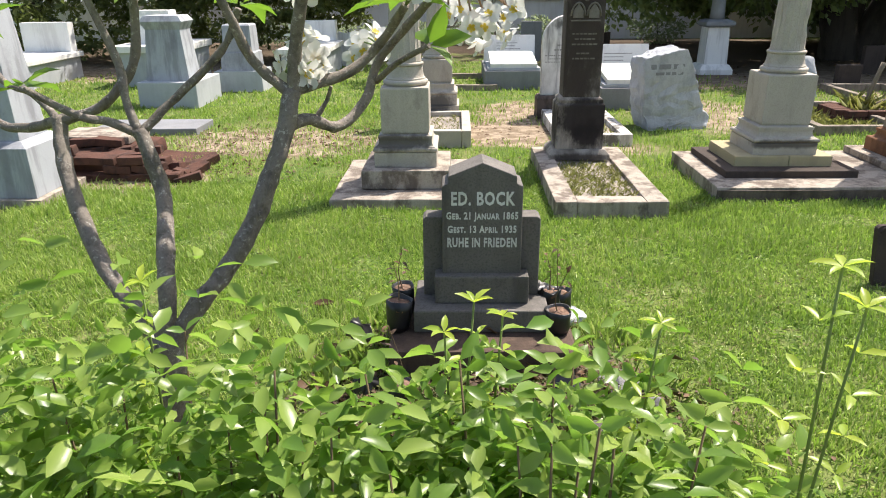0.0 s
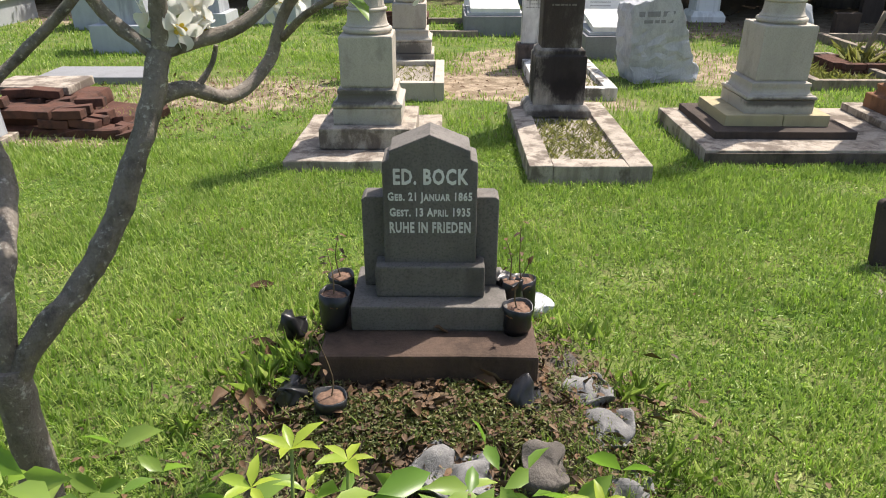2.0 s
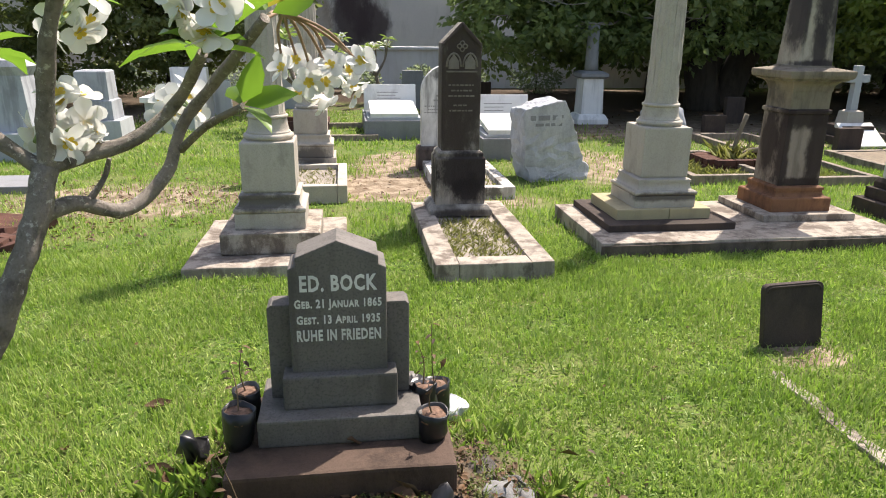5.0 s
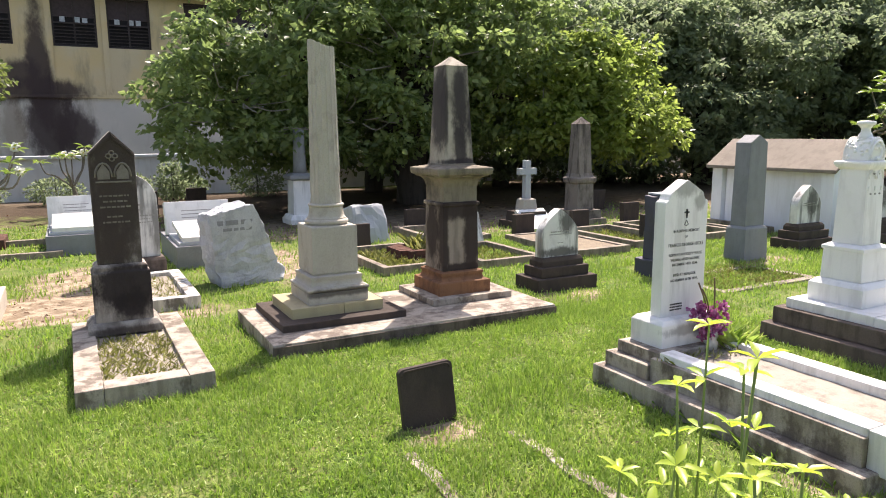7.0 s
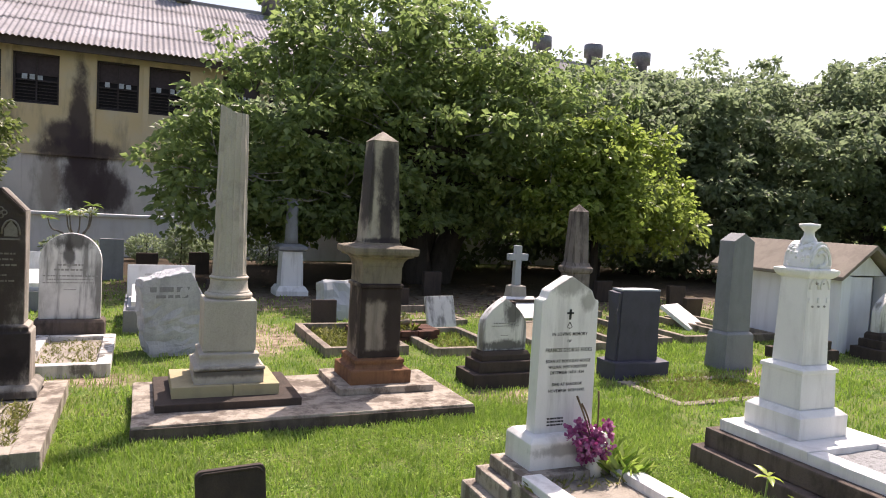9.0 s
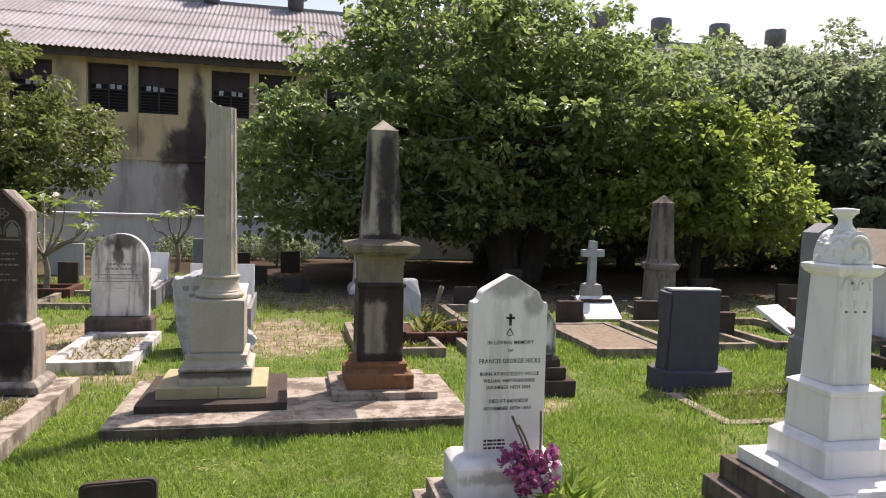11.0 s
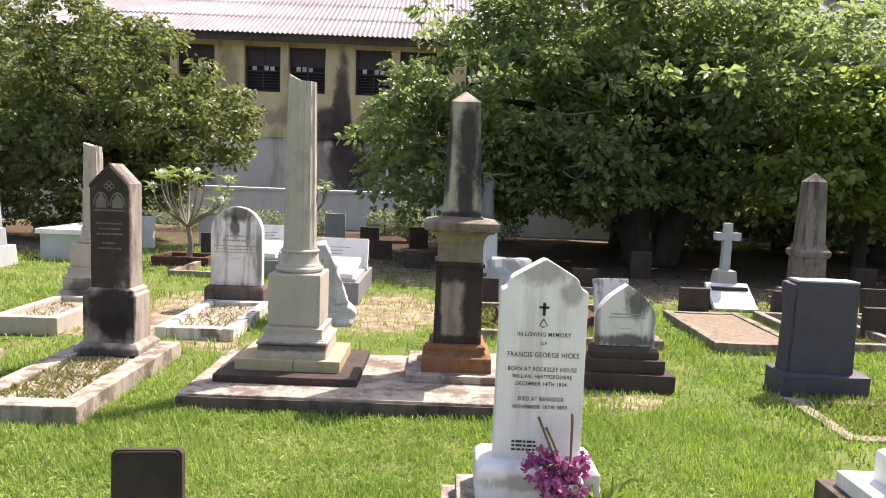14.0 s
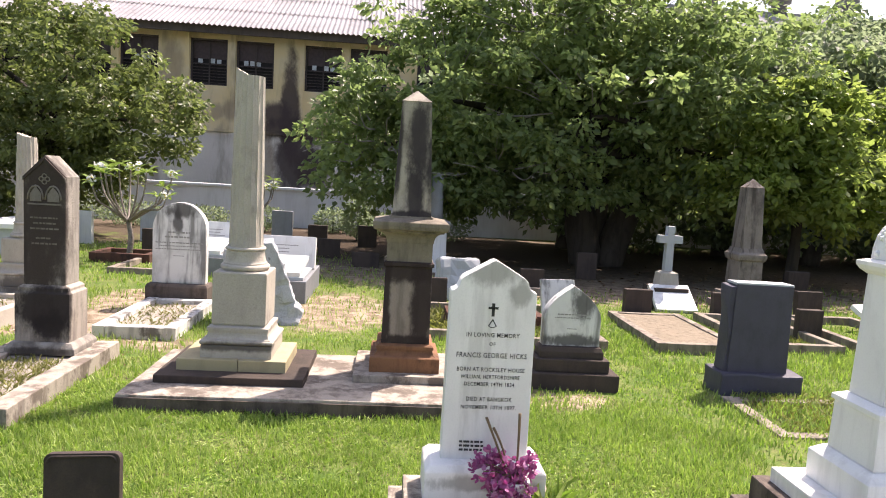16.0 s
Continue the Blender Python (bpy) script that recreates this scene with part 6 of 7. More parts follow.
# ---- trees ----
def build_tree(name, base, label, blobs, n, leaf, mat, trunk_r, limbs, seed, shape="diamond", stems=None, inner=0.35, twigs=0):
    """Trunk, limbs and a crown of leaf clumps; blobs are (x, y, z, rx, ry, rz, share)."""
    t = thing(name, *base, label, "tree")
    r = np.random.default_rng(seed)
    bx, by, bz = base
    stems = stems or [[(0, 0, -0.1), (0.1, 0.05, 0.9), (0.05, 0.1, 1.8)]]
    for s in stems:
        part("trunk", limb(s, trunk_r * 1.25, trunk_r * 0.8, 10, 4, 0.25), M_BARKDARK, t)
    for k, b in enumerate(blobs[:limbs]):
        s = stems[k % len(stems)][-1]
        e = Vector((b[0] - bx, b[1] - by, b[2] - bz))
        mid = (Vector(s) + e) / 2 + Vector((r.uniform(-0.3, 0.3), r.uniform(-0.3, 0.3), 0.25))
        part("limb", limb([s, mid, e], trunk_r * 0.6, 0.03, 7, 4, 0.2), M_BARKDARK, t)
    P, A, N = [], [], []
    share = np.array([b[6] for b in blobs], float)
    share /= share.sum()
    for b, sh in zip(blobs, share):
        total = int(n * sh)
        nc = max(8, total // 75)
        d = unit(nc, r)
        rad = r.uniform(inner, 1.0, nc) ** 0.4
        c = np.array(b[:3]) - np.array(base) + d * rad[:, None] * np.array(b[3:6])
        c += 0.12 * np.array(b[3:6]) * r.normal(size=(nc, 3))
        size = leaf * r.uniform(1.3, 3.0, nc)
        m = max(1, total // nc)
        for q in range(nc):
            # leaves radiate from the end of a twig and hang a little
            e = unit(m, r)
            e[:, 2] = np.where(r.uniform(0, 1, m) < 0.6, np.abs(e[:, 2]), e[:, 2])
            P.append(c[q] + e * size[q] * (r.uniform(0.15, 1.1, m) ** 0.6)[:, None] * (1, 1, 0.58) + d[q] * leaf)
            A.append(e * (1, 1, 0.5) + unit(m, r) * 0.55 + (0, 0, -0.45))
            N.append(np.array([0, 0, 0.35]) + e * 0.5 + unit(m, r) * 0.9)
    P, A, N = np.concatenate(P), np.concatenate(A), np.concatenate(N)
    ok = P[:, 2] + bz > 0.12
    P, A, N = P[ok], A[ok], N[ok]
    under("crown", leaves("crown", P, A, N, leaf * r.uniform(0.5, 1.25, len(P)), 0.62, mat, shape), t)
    for q in range(twigs):
        b = blobs[q % len(blobs)]
        c = np.array(b[:3]) - np.array(base)
        d = unit(1, r)[0] * (1, 1, 0.7) + (-0.1, -0.5, 0.25)
        d /= np.linalg.norm(d)
        s0, s1 = c + d * np.array(b[3:6]) * 0.45, c + d * np.array(b[3:6]) * r.uniform(0.95, 1.2)
        bend = (s0 + s1) / 2 + unit(1, r)[0] * 0.16
        if min(s0[2], s1[2]) + bz > 0.4:
            part("twig", limb([s0, bend, s1], 0.017, 0.005, 5, 3, 0.3), M_TWIGGREY, t, "bare grey twig")
    return t


big = [(4.6, 13.6, 3.0, 1.9, 1.6, 1.7, 1.3), (3.5, 13.2, 2.1, 1.3, 1.2, 1.1, 0.8), (6.3, 13.8, 4.3, 1.9, 1.7, 1.5, 1.1), (8.2, 13.8, 4.2, 1.9, 1.7, 1.5, 1.1), (7.2, 13.0, 2.8, 2.4, 1.5, 1.5, 1.3), (9.8, 13.2, 3.4, 2.0, 1.5, 1.5, 1.2),
       (9.6, 12.9, 2.2, 1.7, 1.1, 0.9, 0.8), (5.5, 12.9, 1.7, 1.7, 1.1, 0.7, 0.6), (5.0, 14.4, 4.6, 1.2, 1.2, 0.8, 0.4), (7.5, 14.6, 3.4, 4.2, 1.2, 1.8, 0.7), (6.3, 14.6, 5.3, 1.6, 1.3, 1.1, 0.45), (8.0, 14.6, 5.1, 1.6, 1.3, 1.0, 0.4), (4.3, 14.2, 1.9, 1.8, 1.0, 1.2, 0.7)]
build_tree("tree", (7.6, 14.2, 0), "broad leafy green tree whose crown droops low over the graves", big, 62000, 0.15, M_TREE1, 0.28, 9, 1,
           stems=[[(0, 0, -0.1), (-0.2, 0, 1.0), (-0.6, -0.1, 2.2)], [(0.4, 0.1, -0.1), (0.8, 0.1, 1.0), (1.5, 0, 2.2)], [(0.1, 0.3, -0.1), (0.2, 0.4, 1.2), (0.2, 0.3, 2.6)]], twigs=150)
small = [(10.3, 12.3, 2.6, 1.1, 1.0, 0.8, 1.0), (11.4, 12.4, 2.3, 1.1, 1.0, 0.8, 1.0), (10.8, 11.9, 1.8, 1.3, 0.9, 0.7, 0.9), (12.0, 12.1, 1.5, 0.8, 0.8, 0.7, 0.6), (9.7, 12.1, 1.9, 0.9, 0.8, 0.7, 0.6), (11.0, 12.5, 3.1, 0.8, 0.8, 0.5, 0.4)]
build_tree("tree", (10.9, 12.6, 0), "small yellow-green leafy tree in front of a darker one", small, 16000, 0.15, M_TREE4, 0.09, 5, 6, inner=0.3, twigs=24)
left = [(-2.6, 14.6, 3.1, 1.6, 1.3, 1.2, 1.0), (-4.3, 14.8, 3.4, 1.6, 1.4, 1.5, 1.0), (-1.4, 14.3, 2.3, 1.3, 1.1, 0.8, 0.7), (-3.2, 14.3, 1.9, 1.7, 1.1, 0.8, 0.8), (-5.2, 14.4, 1.9, 1.3, 1.1, 0.9, 0.6), (-4.2, 15.0, 1.0, 1.8, 0.9, 0.8, 0.6), (-2.6, 15.2, 1.2, 1.0, 0.8, 0.6, 0.3), (-6.5, 15.5, 2.2, 1.6, 1.2, 1.8, 0.8), (-7.6, 14.2, 1.5, 1.7, 1.2, 1.4, 0.8), (-9.6, 13.6, 1.9, 1.7, 1.2, 1.8, 0.8), (-8.6, 14.2, 3.4, 1.9, 1.3, 1.4, 0.7)]
build_tree("tree", (-3.0, 14.9, 0), "dense dark olive-green tree in front of the yellow building", left, 72000, 0.12, M_TREE3, 0.16, 5, 2)
for i, (x, y, h, r0, cnt) in enumerate([(15.5, 17.0, 5.8, 2.6, 24000), (19.5, 16.5, 6.2, 2.8, 24000), (23.5, 15.0, 6.5, 2.8, 22000), (27.0, 12.0, 6.2, 2.8, 18000), (29.0, 7.5, 6.0, 2.8, 14000), (17.5, 15.2, 5.0, 2.4, 24000), (21.5, 14.0, 5.4, 2.6, 24000), (25.0, 12.5, 5.6, 2.6, 20000), (13.6, 16.4, 4.8, 2.3, 22000), (12.0, 17.6, 5.2, 2.4, 20000), (8.0, 17.6, 4.6, 2.4, 22000), (-9.5, 16.5, 6.0, 2.6, 12000)]):
    g = random.Random(i + 40)
    blobs = [(x + g.uniform(-1.6, 1.6), y + g.uniform(-1, 1), h * q + g.uniform(-0.3, 0.3), r0 * (1.1 - 0.45 * q), r0 * 0.8, h * 0.17, 1) for q in (0.27, 0.42, 0.55, 0.68, 0.8, 0.88)]
    build_tree("background_tree", (x, y, 0), "tall dark green tree behind the graveyard", blobs, int(cnt * 1.3), 0.175, M_TREE2, 0.2, 4, 50 + i, inner=0.3)


def build_border_shrubs():
    for i, (x, y, s, h) in enumerate([(2.2, 18.4, 0.5, 0.55), (0.6, 18.2, 0.6, 0.5), (-2.5, 17.8, 0.9, 0.5), (2.9, 16.8, 0.35, 0.85), (3.4, 18.3, 0.5, 0.5), (-4.0, 17.5, 1.0, 0.6), (-1.0, 18.4, 0.7, 0.45), (5.0, 17.8, 0.7, 0.6)]):
        t = thing("border_shrub", x, y, 0, "small dark green shrub along the white wall", "shrub", "border shrubs")
        r = np.random.default_rng(90 + i)
        part("stem", limb([(0, 0, -0.05), (0.02, 0, h * 0.5), (0, 0.02, h * 0.9)], 0.02, 0.008, 6, 2), M_BARKDARK, t)
        n = 900
        d = unit(n, r)
        p = d * (r.uniform(0.2, 1, n) ** 0.5)[:, None] * (s, s * 0.8, h * 0.55) + (0, 0, h * 0.6)
        p[:, 2] = np.maximum(p[:, 2], 0.02)
        under("crown", leaves("crown", p, d + unit(n, r), unit(n, r) + (0, 0, 0.6), 0.09, 0.5, M_TREE2, "diamond"), t)


build_border_shrubs()


# ---- frangipani ----
def flower_head(t, c, n, r, spread=0.05, petal=0.044):
    """A cluster of five-petalled flowers round c."""
    P, A, N, CP, CA, CN = [], [], [], [], [], []
    for k in range(n):
        o = unit(1, r)[0]
        ctr = np.array(c) + o * spread * r.uniform(0.5, 1.0)
        ax = o + unit(1, r)[0] * 0.5 + np.array((0, -0.35, 0.1))
        ax /= np.linalg.norm(ax)
        u = np.cross(ax, unit(1, r)[0])
        u /= np.linalg.norm(u)
        v = np.cross(ax, u)
        for q in range(5):
            a = 2 * math.pi * q / 5
            d = u * math.cos(a) + v * math.sin(a)
            P.append(ctr), A.append(d + ax * 0.35), N.append(ax + 0.25 * np.cross(d, ax))
            CP.append(ctr + ax * 0.002), CA.append(d + ax * 0.45), CN.append(ax)
    f = under("blossom", leaves("blossom", P, A, N, petal, 0.85, M_PETAL, "petal"), t, "white frangipani blossom cluster")
    under("throat", leaves("throat", CP, CA, CN, petal * 0.34, 0.8, M_PETALC, "petal"), f, "yellow flower throats")


def leaf_whorl(t, tip, n, r, length=0.17, width=0.3, mat=None, up=0.5):
    a = r.uniform(0, 6.28) + np.arange(n) * 2.4
    d = np.stack([np.cos(a), np.sin(a), r.uniform(-0.2, 0.7, n) * up * 2], 1)
    p = np.array(tip) + d * 0.012
    under("leaf", leaves("leaf", p, d, np.array([0, 0, 1]) + 0.3 * unit(n, r), length * r.uniform(0.6, 1.15, n), width, mat or M_PLUM, "leaf"), t, "long glossy green leaves")


def build_frangipani():
    t = thing("frangipani_tree", -0.6, 1.62, 0.0, "grey-barked frangipani tree with white blossoms and few leaves", "tree")
    b = Vector((-0.6, 1.62, 0))
    r = np.random.default_rng(12)
    arms = [("trunk", [(-0.6, 1.62, -0.08), (-0.59, 1.62, 0.35), (-0.585, 1.62, 0.66)], 0.05, 0.042),
            ("limb", [(-0.585, 1.62, 0.62), (-0.51, 1.65, 0.73), (-0.44, 1.7, 0.81), (-0.37, 1.74, 0.92), (-0.31, 1.78, 1.06), (-0.28, 1.82, 1.16), (-0.26, 1.86, 1.25)], 0.032, 0.026),
            ("limb", [(-0.26, 1.86, 1.24), (-0.235, 1.84, 1.39), (-0.19, 1.8, 1.52), (-0.13, 1.77, 1.64)], 0.021, 0.012),
            ("limb", [(-0.26, 1.86, 1.24), (-0.35, 1.84, 1.33), (-0.39, 1.8, 1.45), (-0.45, 1.75, 1.62)], 0.018, 0.012),
            ("limb", [(-0.26, 1.86, 1.25), (-0.12, 1.95, 1.29), (-0.04, 1.98, 1.36), (0.04, 1.88, 1.46)], 0.018, 0.013),
            ("limb", [(-0.29, 1.82, 1.15), (-0.24, 1.9, 1.17), (-0.17, 2.0, 1.13), (-0.10, 2.08, 1.19), (-0.06, 2.12, 1.30), (0.04, 2.06, 1.41), (0.15, 1.96, 1.525)], 0.021, 0.013),
            ("limb", [(-0.22, 1.93, 1.165), (-0.19, 1.95, 1.21), (-0.175, 1.95, 1.25)], 0.008, 0.006),
            ("limb", [(-0.585, 1.62, 0.64), (-0.58, 1.66, 0.80), (-0.64, 1.85, 0.96), (-0.67, 1.88, 1.07), (-0.70, 1.9, 1.14)], 0.028, 0.024),
            ("limb", [(-0.70, 1.9, 1.13), (-0.77, 1.88, 1.17), (-0.83, 1.85, 1.19), (-0.95, 1.82, 1.27)], 0.015, 0.011),
            ("limb", [(-0.70, 1.9, 1.13), (-0.63, 1.95, 1.2), (-0.48, 2.0, 1.34), (-0.42, 2.0, 1.45)], 0.016, 0.011),
            ("limb", [(-0.70, 1.9, 1.13), (-0.73, 1.92, 1.22), (-0.75, 1.95, 1.32), (-0.80, 1.95, 1.47), (-0.84, 1.95, 1.6)], 0.016, 0.011),
            ("limb", [(-0.60, 1.62, 0.60), (-0.66, 1.66, 0.69), (-0.78, 1.75, 0.79), (-0.88, 1.85, 0.93), (-0.95, 1.95, 1.07), (-0.97, 2.0, 1.16)], 0.028, 0.023),
            ("limb", [(-0.97, 2.0, 1.15), (-0.86, 2.0, 1.18), (-0.78, 2.0, 1.24), (-0.72, 2.0, 1.33), (-0.70, 2.0, 1.50)], 0.019, 0.013),
            ("limb", [(-0.97, 2.0, 1.15), (-1.14, 2.1, 1.11), (-1.26, 2.15, 1.13), (-1.4, 2.2, 1.3)], 0.019, 0.012),
            ("limb", [(-0.97, 2.0, 1.15), (-1.09, 2.1, 1.21), (-1.21, 2.15, 1.25), (-1.3, 2.2, 1.4)], 0.014, 0.01)]
    for name, pts, r0, r1 in arms:
        part(name, limb([Vector(p) - b for p in pts], r0 * 0.86, r1 * 0.86, 10, 6, 0.3), M_BARK, t)
    loc = lambda p: np.array(p) - np.array(b)
    for tip, n in (((-0.13, 1.77, 1.64), 9), ((-0.45, 1.75, 1.62), 8), ((0.05, 1.87, 1.47), 9), ((-0.95, 1.82, 1.27), 5), ((-0.42, 2.0, 1.46), 6), ((-0.84, 1.95, 1.6), 7), ((-0.70, 2.0, 1.5), 7), ((-1.4, 2.2, 1.3), 6), ((-1.3, 2.2, 1.4), 6),
                   ((-0.3, 1.8, 1.6), 6), ((-0.24, 1.9, 1.56), 6)):
        leaf_whorl(t, loc(tip), n, r)
    part("limb", limb([loc(p) for p in ((-0.07, 2.11, 1.24), (0.0, 2.05, 1.30), (0.093, 1.97, 1.352))], 0.01, 0.007, 8, 3), M_BARK, t)
    for c, n, sp in (((0.07, 1.77, 1.55), 15, 0.06), ((0.24, 2.42, 1.38), 9, 0.10), ((0.17, 2.44, 1.40), 5, 0.07), ((-0.235, 1.92, 1.32), 16, 0.065), ((-0.23, 2.0, 1.53), 8, 0.06), ((-0.13, 2.38, 1.31), 11, 0.065), ((0.33, 2.4, 1.40), 4, 0.05)):
        flower_head(t, loc(c), n, r, sp)
    # broad leaves at the two branch ends nearest the path, one turning yellow
    for base, tip, mat in (((0.158, 1.95, 1.545), (0.112, 1.90, 1.628), M_PLUM), ((0.158, 1.95, 1.545), (0.232, 1.93, 1.645), M_PLUMOLD), ((0.165, 1.95, 1.535), (0.262, 1.96, 1.585), M_PLUM), ((0.15, 1.97, 1.54), (0.13, 2.09, 1.60), M_PLUM),
                           ((0.15, 1.96, 1.54), (0.06, 2.02, 1.57), M_PLUM), ((0.096, 1.96, 1.36), (0.138, 1.92, 1.456), M_PLUM), ((0.098, 1.96, 1.355), (0.206, 1.95, 1.384), M_PLUM), ((0.094, 1.96, 1.352), (0.16, 1.90, 1.315), M_PLUM), ((0.09, 1.97, 1.355), (0.07, 2.08, 1.40), M_PLUM)):
        d = np.array(tip) - np.array(base)
        side = np.cross(d, (0.25, -0.9, 0.35))
        under("leaf", leaves("leaf", [loc(base)], [d], [np.cross(side, d) / 0.02 + unit(1, r)[0] * 0.3], np.linalg.norm(d), 0.46, mat, "leaf"), t, "broad glossy leaf, yellowing" if mat is M_PLUMOLD else "broad glossy green leaf", "")
    # drooping flower stalks
    for e in ((0.26, 2.42, 1.40), (0.18, 2.44, 1.42), (0.34, 2.4, 1.42), (0.22, 2.4, 1.38), (0.29, 2.45, 1.36), (0.31, 2.36, 1.45), (0.14, 2.4, 1.44)):
        part("flower_stalk", limb([loc((0.15, 1.97, 1.525)), loc((0.17, 2.12, 1.54)), loc((0.06 + e[0] * 0.6, 2.3, 1.50)), loc(e)], 0.005, 0.0035, 6, 5), M_STALK, t, "drooping reddish flower stalk")
    for s, e in (((-0.27, 1.85, 1.30), (-0.235, 1.92, 1.33)), ((-0.2, 1.82, 1.5), (-0.23, 2.0, 1.54)), ((-0.04, 2.12, 1.33), (-0.13, 2.38, 1.32)), ((0.04, 1.88, 1.46), (0.10, 1.78, 1.55))):
        for q in range(3):
            o = Vector(unit(1, r)[0]) * 0.03
            part("flower_stalk", limb([loc(s), (loc(s) + loc(e)) / 2 + np.array(o) * 0.6, loc(e) + np.array(o)], 0.004, 0.0025, 6, 4), M_GREENSTEM, t, "green flower stalk")


build_frangipani()


def build_small_frangipani(x, y, h, label, n, seed, tub=True, spread=0.45, whorl=8, leaf=0.2, low=0.55):
    t = thing("small_frangipani", x, y, 0, label, "tree", "small frangipani trees")
    r = np.random.default_rng(seed)
    part("trunk", limb([(0, 0, -0.05), (0.04, 0.02, h * 0.2), (0, 0, h * 0.4)], 0.045 * h / 1.3, 0.03 * h / 1.3, 8, 3), M_BARK, t)
    for k in range(n):
        a = r.uniform(0, 6.28)
        rr = h * spread * r.uniform(0.2, 1.0)
        tip = (rr * math.cos(a), rr * math.sin(a), h * (0.5 + 0.52 * math.sqrt(max(0.0, 1 - (rr / h / spread) ** 2)) * r.uniform(low, 1.0)))
        part("limb", limb([(0, 0, h * 0.38), (tip[0] * 0.5, tip[1] * 0.5, h * 0.52), (tip[0] * 0.85, tip[1] * 0.85, h * 0.4 + (tip[2] - h * 0.4) * 0.55), tip], 0.018 * h / 1.3, 0.010, 6, 3), M_BARK, t)
        leaf_whorl(t, tip, whorl, r, leaf, 0.34, M_PLUMFAR)
        if k % 2 == 0:
            flower_head(t, (tip[0], tip[1] - 0.03, tip[2] + 0.04), 6, r, 0.06, 0.05)
    if tub:
        p = thing("brick_tub", x, y, 0, "low brown brick surround of a planted frangipani", "planter", "brick surrounds")
        part("surround", kerb(-0.45, 0.45, -0.35, 0.35, -0.03, 0.14, 0.1), M_BRICK, p)


build_small_frangipani(-0.4, 11.75, 1.55, "small frangipani with white blossoms in a brick surround", 13, 31, spread=0.62)
build_small_frangipani(0.95, 15.2, 1.5, "young frangipani near the white wall", 7, 32, False)
build_small_frangipani(16.4, 8.05, 3.2, "spreading frangipani with white blossoms on the lawn", 80, 33, True, 0.5, 14, 0.26, -0.1)


# ---- shrubs that the path runs along ----
def bow_of(x, y):
    """A slight bend in a shoot."""
    return np.array((0.03 * math.sin(x * 37 + y * 11), 0.02 * math.cos(x * 19 + y * 23), 0))


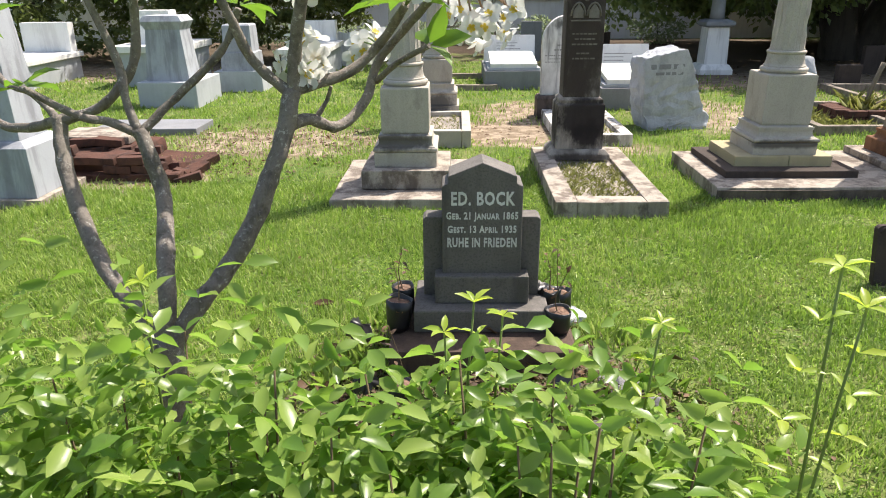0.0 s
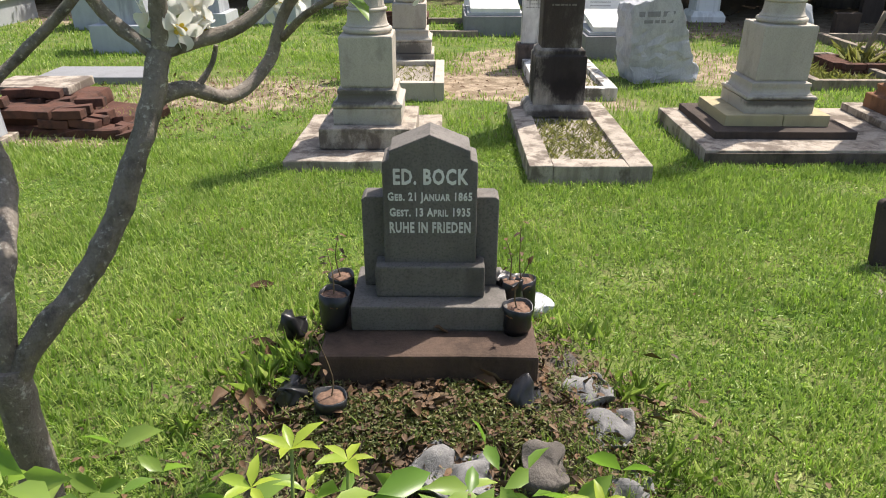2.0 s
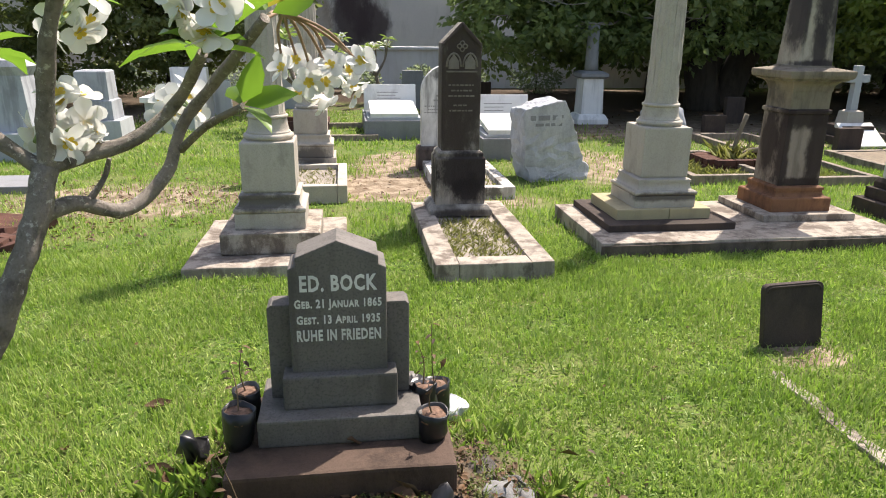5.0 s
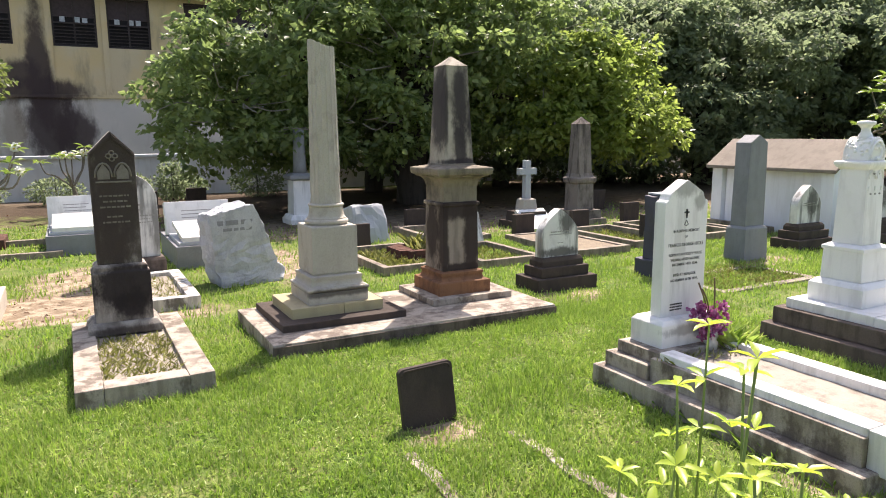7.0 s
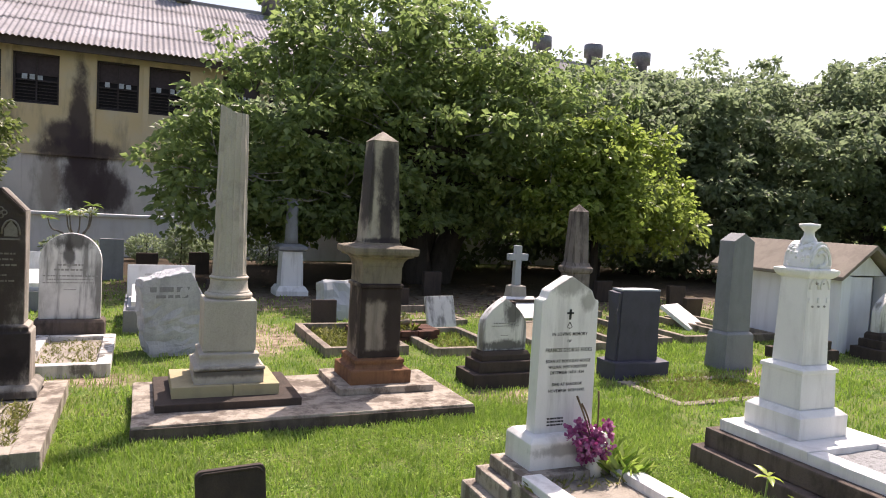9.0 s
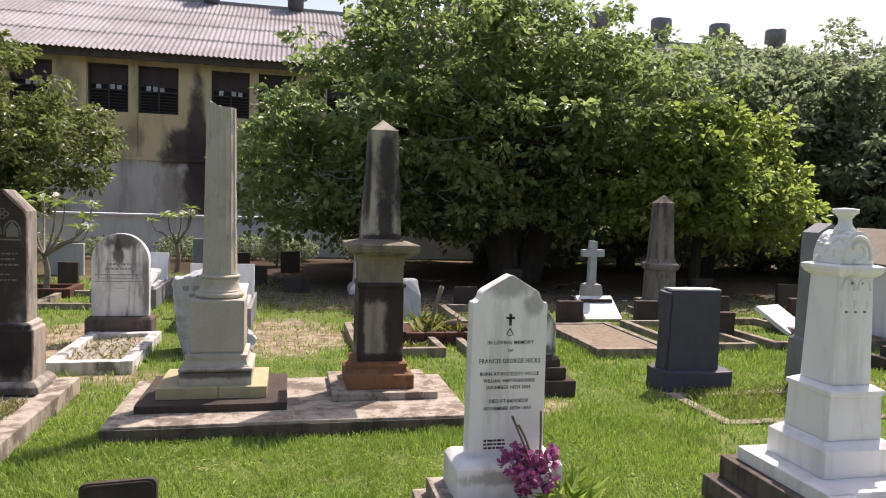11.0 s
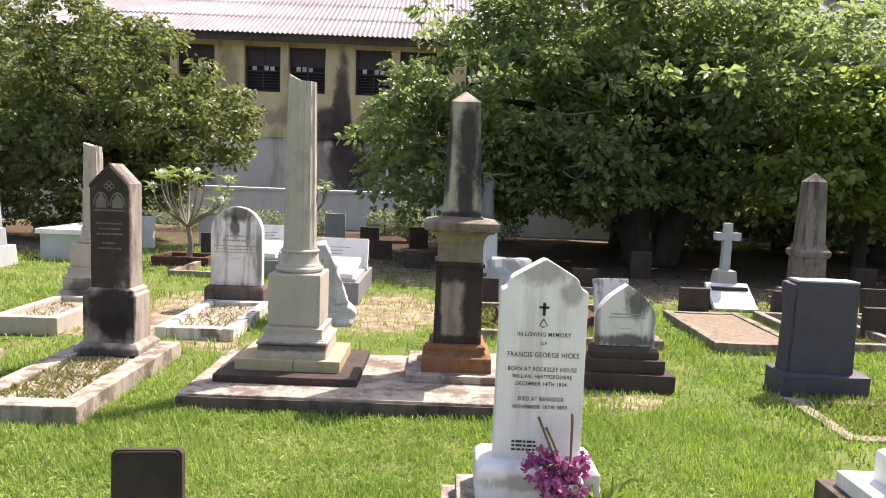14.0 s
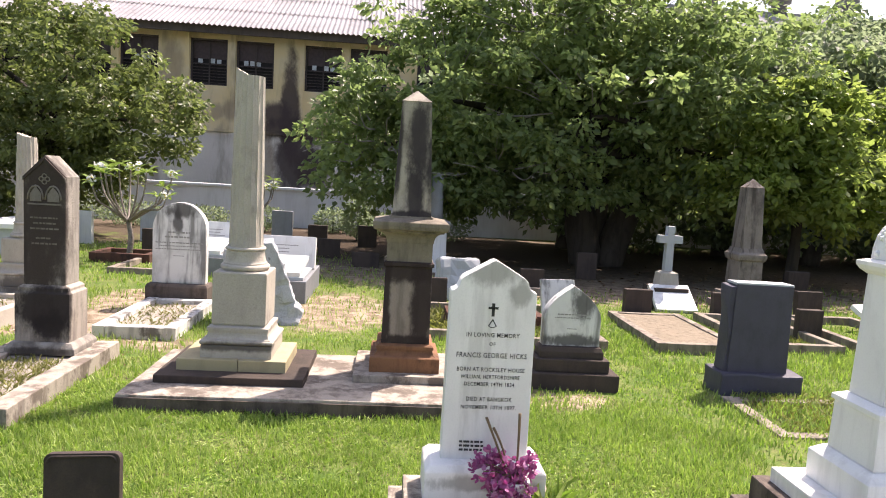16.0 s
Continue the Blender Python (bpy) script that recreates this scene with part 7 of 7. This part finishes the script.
def build_shrub(x, y, w, d, h, n, seed, label, mat, sprigs, size=1.0):
    """Upright stems with opposite leaves, and taller shoots at places (x, y, z)."""
    t = thing("garden_shrub", x, y, 0, label, "shrub", "shrubs along the path")
    r = np.random.default_rng(seed)
    P, A, N, L = [], [], [], []
    for k in range(n):
        sx, sy = r.uniform(-w, w), r.uniform(-d, d)
        edge = max(abs(sx) / w, abs(sy) / d)
        top = h * r.uniform(0.72, 1.0) * (1 - 0.25 * edge ** 3)
        lean = np.array([sx * 0.2 + r.normal(0, 0.05), sy * 0.15 + r.normal(0, 0.06), 0])
        m = int(r.integers(12, 18))
        for q in np.linspace(0.3, 1.0, m):
            c = np.array([sx, sy, 0]) + lean * q + np.array([0, 0, top * q])
            a = r.uniform(0, 6.28)
            for s in (0, math.pi):
                P.append(c), A.append((math.cos(a + s), math.sin(a + s), r.uniform(-0.1, 0.75))), N.append(np.array((0, 0, 0.8)) + 0.8 * unit(1, r)[0]), L.append(r.uniform(0.034, 0.066) * size)
        if k % 9 == 0:
            part("stem", limb([(sx, sy, -0.03), np.array([sx, sy, 0]) + lean * 0.5 + (0, 0, top * 0.5), np.array([sx, sy, 0]) + lean + (0, 0, top)], 0.004, 0.0015, 5, 2), M_TWIG, t)
    under("foliage", leaves("foliage", P, A, N, L, 0.44, mat, "leaf"), t)
    for sx, sy, sz in sprigs:
        p0 = np.array((sx - x, sy - y, 0.3))
        p1 = np.array((sx - x, sy - y, sz))
        part("shoot", limb([p0 - (0.05, 0, 0.3), p0, (p0 + p1) / 2 + bow_of(sx, sy), p1], 0.0035, 0.0015, 6, 3), M_GREENSTEM, t)
        P, A, N, L = [], [], [], []
        bow = np.array((r.normal(0, 0.05), r.normal(0, 0.04), 0))
        for q in np.linspace(0.3, 1.0, 12):
            a = r.uniform(0, 6.28)
            for s in (0, 2.1, 4.2) if q < 0.99 else (0, 1.3, 2.6, 3.8, 5.0):
                P.append(p0 + (p1 - p0) * q + bow * q * (1 - q) * 2), A.append((math.cos(a + s), math.sin(a + s), r.uniform(-0.1, 0.75))), N.append(np.array((0, 0, 1)) + 0.3 * unit(1, r)[0]), L.append(r.uniform(0.036, 0.056) * (1.15 - 0.4 * q) * max(size, 0.78))
        under("shoot_leaf", leaves("shoot_leaf", P, A, N, L, 0.35, M_SPRIG, "leaf"), t, "yellow-green young leaves")


shoot_rng = random.Random(8)
build_shrub(-0.44, 0.80, 0.62, 0.13, 1.19, 600, 1, "dense light-green shrub in sunlight", M_HEDGE, [(-0.25, 0.86, 1.15), (-0.6, 0.86, 1.16)], 0.8)
build_shrub(0.30, 0.77, 0.23, 0.12, 1.12, 400, 2, "dense light-green shrub in sunlight", M_HEDGE, [(0.19, 0.86, 1.12), (0.23, 0.88, 1.09), (0.15, 0.87, 1.07), (0.42, 0.80, 1.12)], 0.78)
build_shrub(0.56, 0.68, 0.07, 0.04, 0.92, 14, 5, "sparse light-green shrub in sunlight", M_HEDGE, [(0.55, 0.67, 1.25), (0.59, 0.68, 1.2)], 0.8)
build_shrub(1.46, 0.80, 0.2, 0.15, 0.95, 70, 3, "light-green shrub with tall yellow-green shoots", M_HEDGE, [(1.44, 0.68, 1.33), (1.5, 0.74, 1.29), (1.38, 0.63, 1.25), (1.47, 0.8, 1.26), (1.55, 0.83, 1.31), (1.42, 0.75, 1.2), (1.52, 0.68, 1.2), (1.3, 0.8, 1.1), (1.25, 0.78, 1.07), (1.36, 0.72, 1.18), (1.33, 0.66, 1.14)] + [(shoot_rng.uniform(1.16, 1.62), shoot_rng.uniform(0.64, 0.88), shoot_rng.uniform(1.0, 1.2)) for k in range(24)], 0.66)
build_shrub(3.04, 0.92, 0.32, 0.2, 1.1, 1000, 4, "rounded olive-green shrub beside the marble grave", M_HEDGEDULL, [(2.89, 0.9, 1.2), (3.38, 0.9, 1.18)], 0.56)
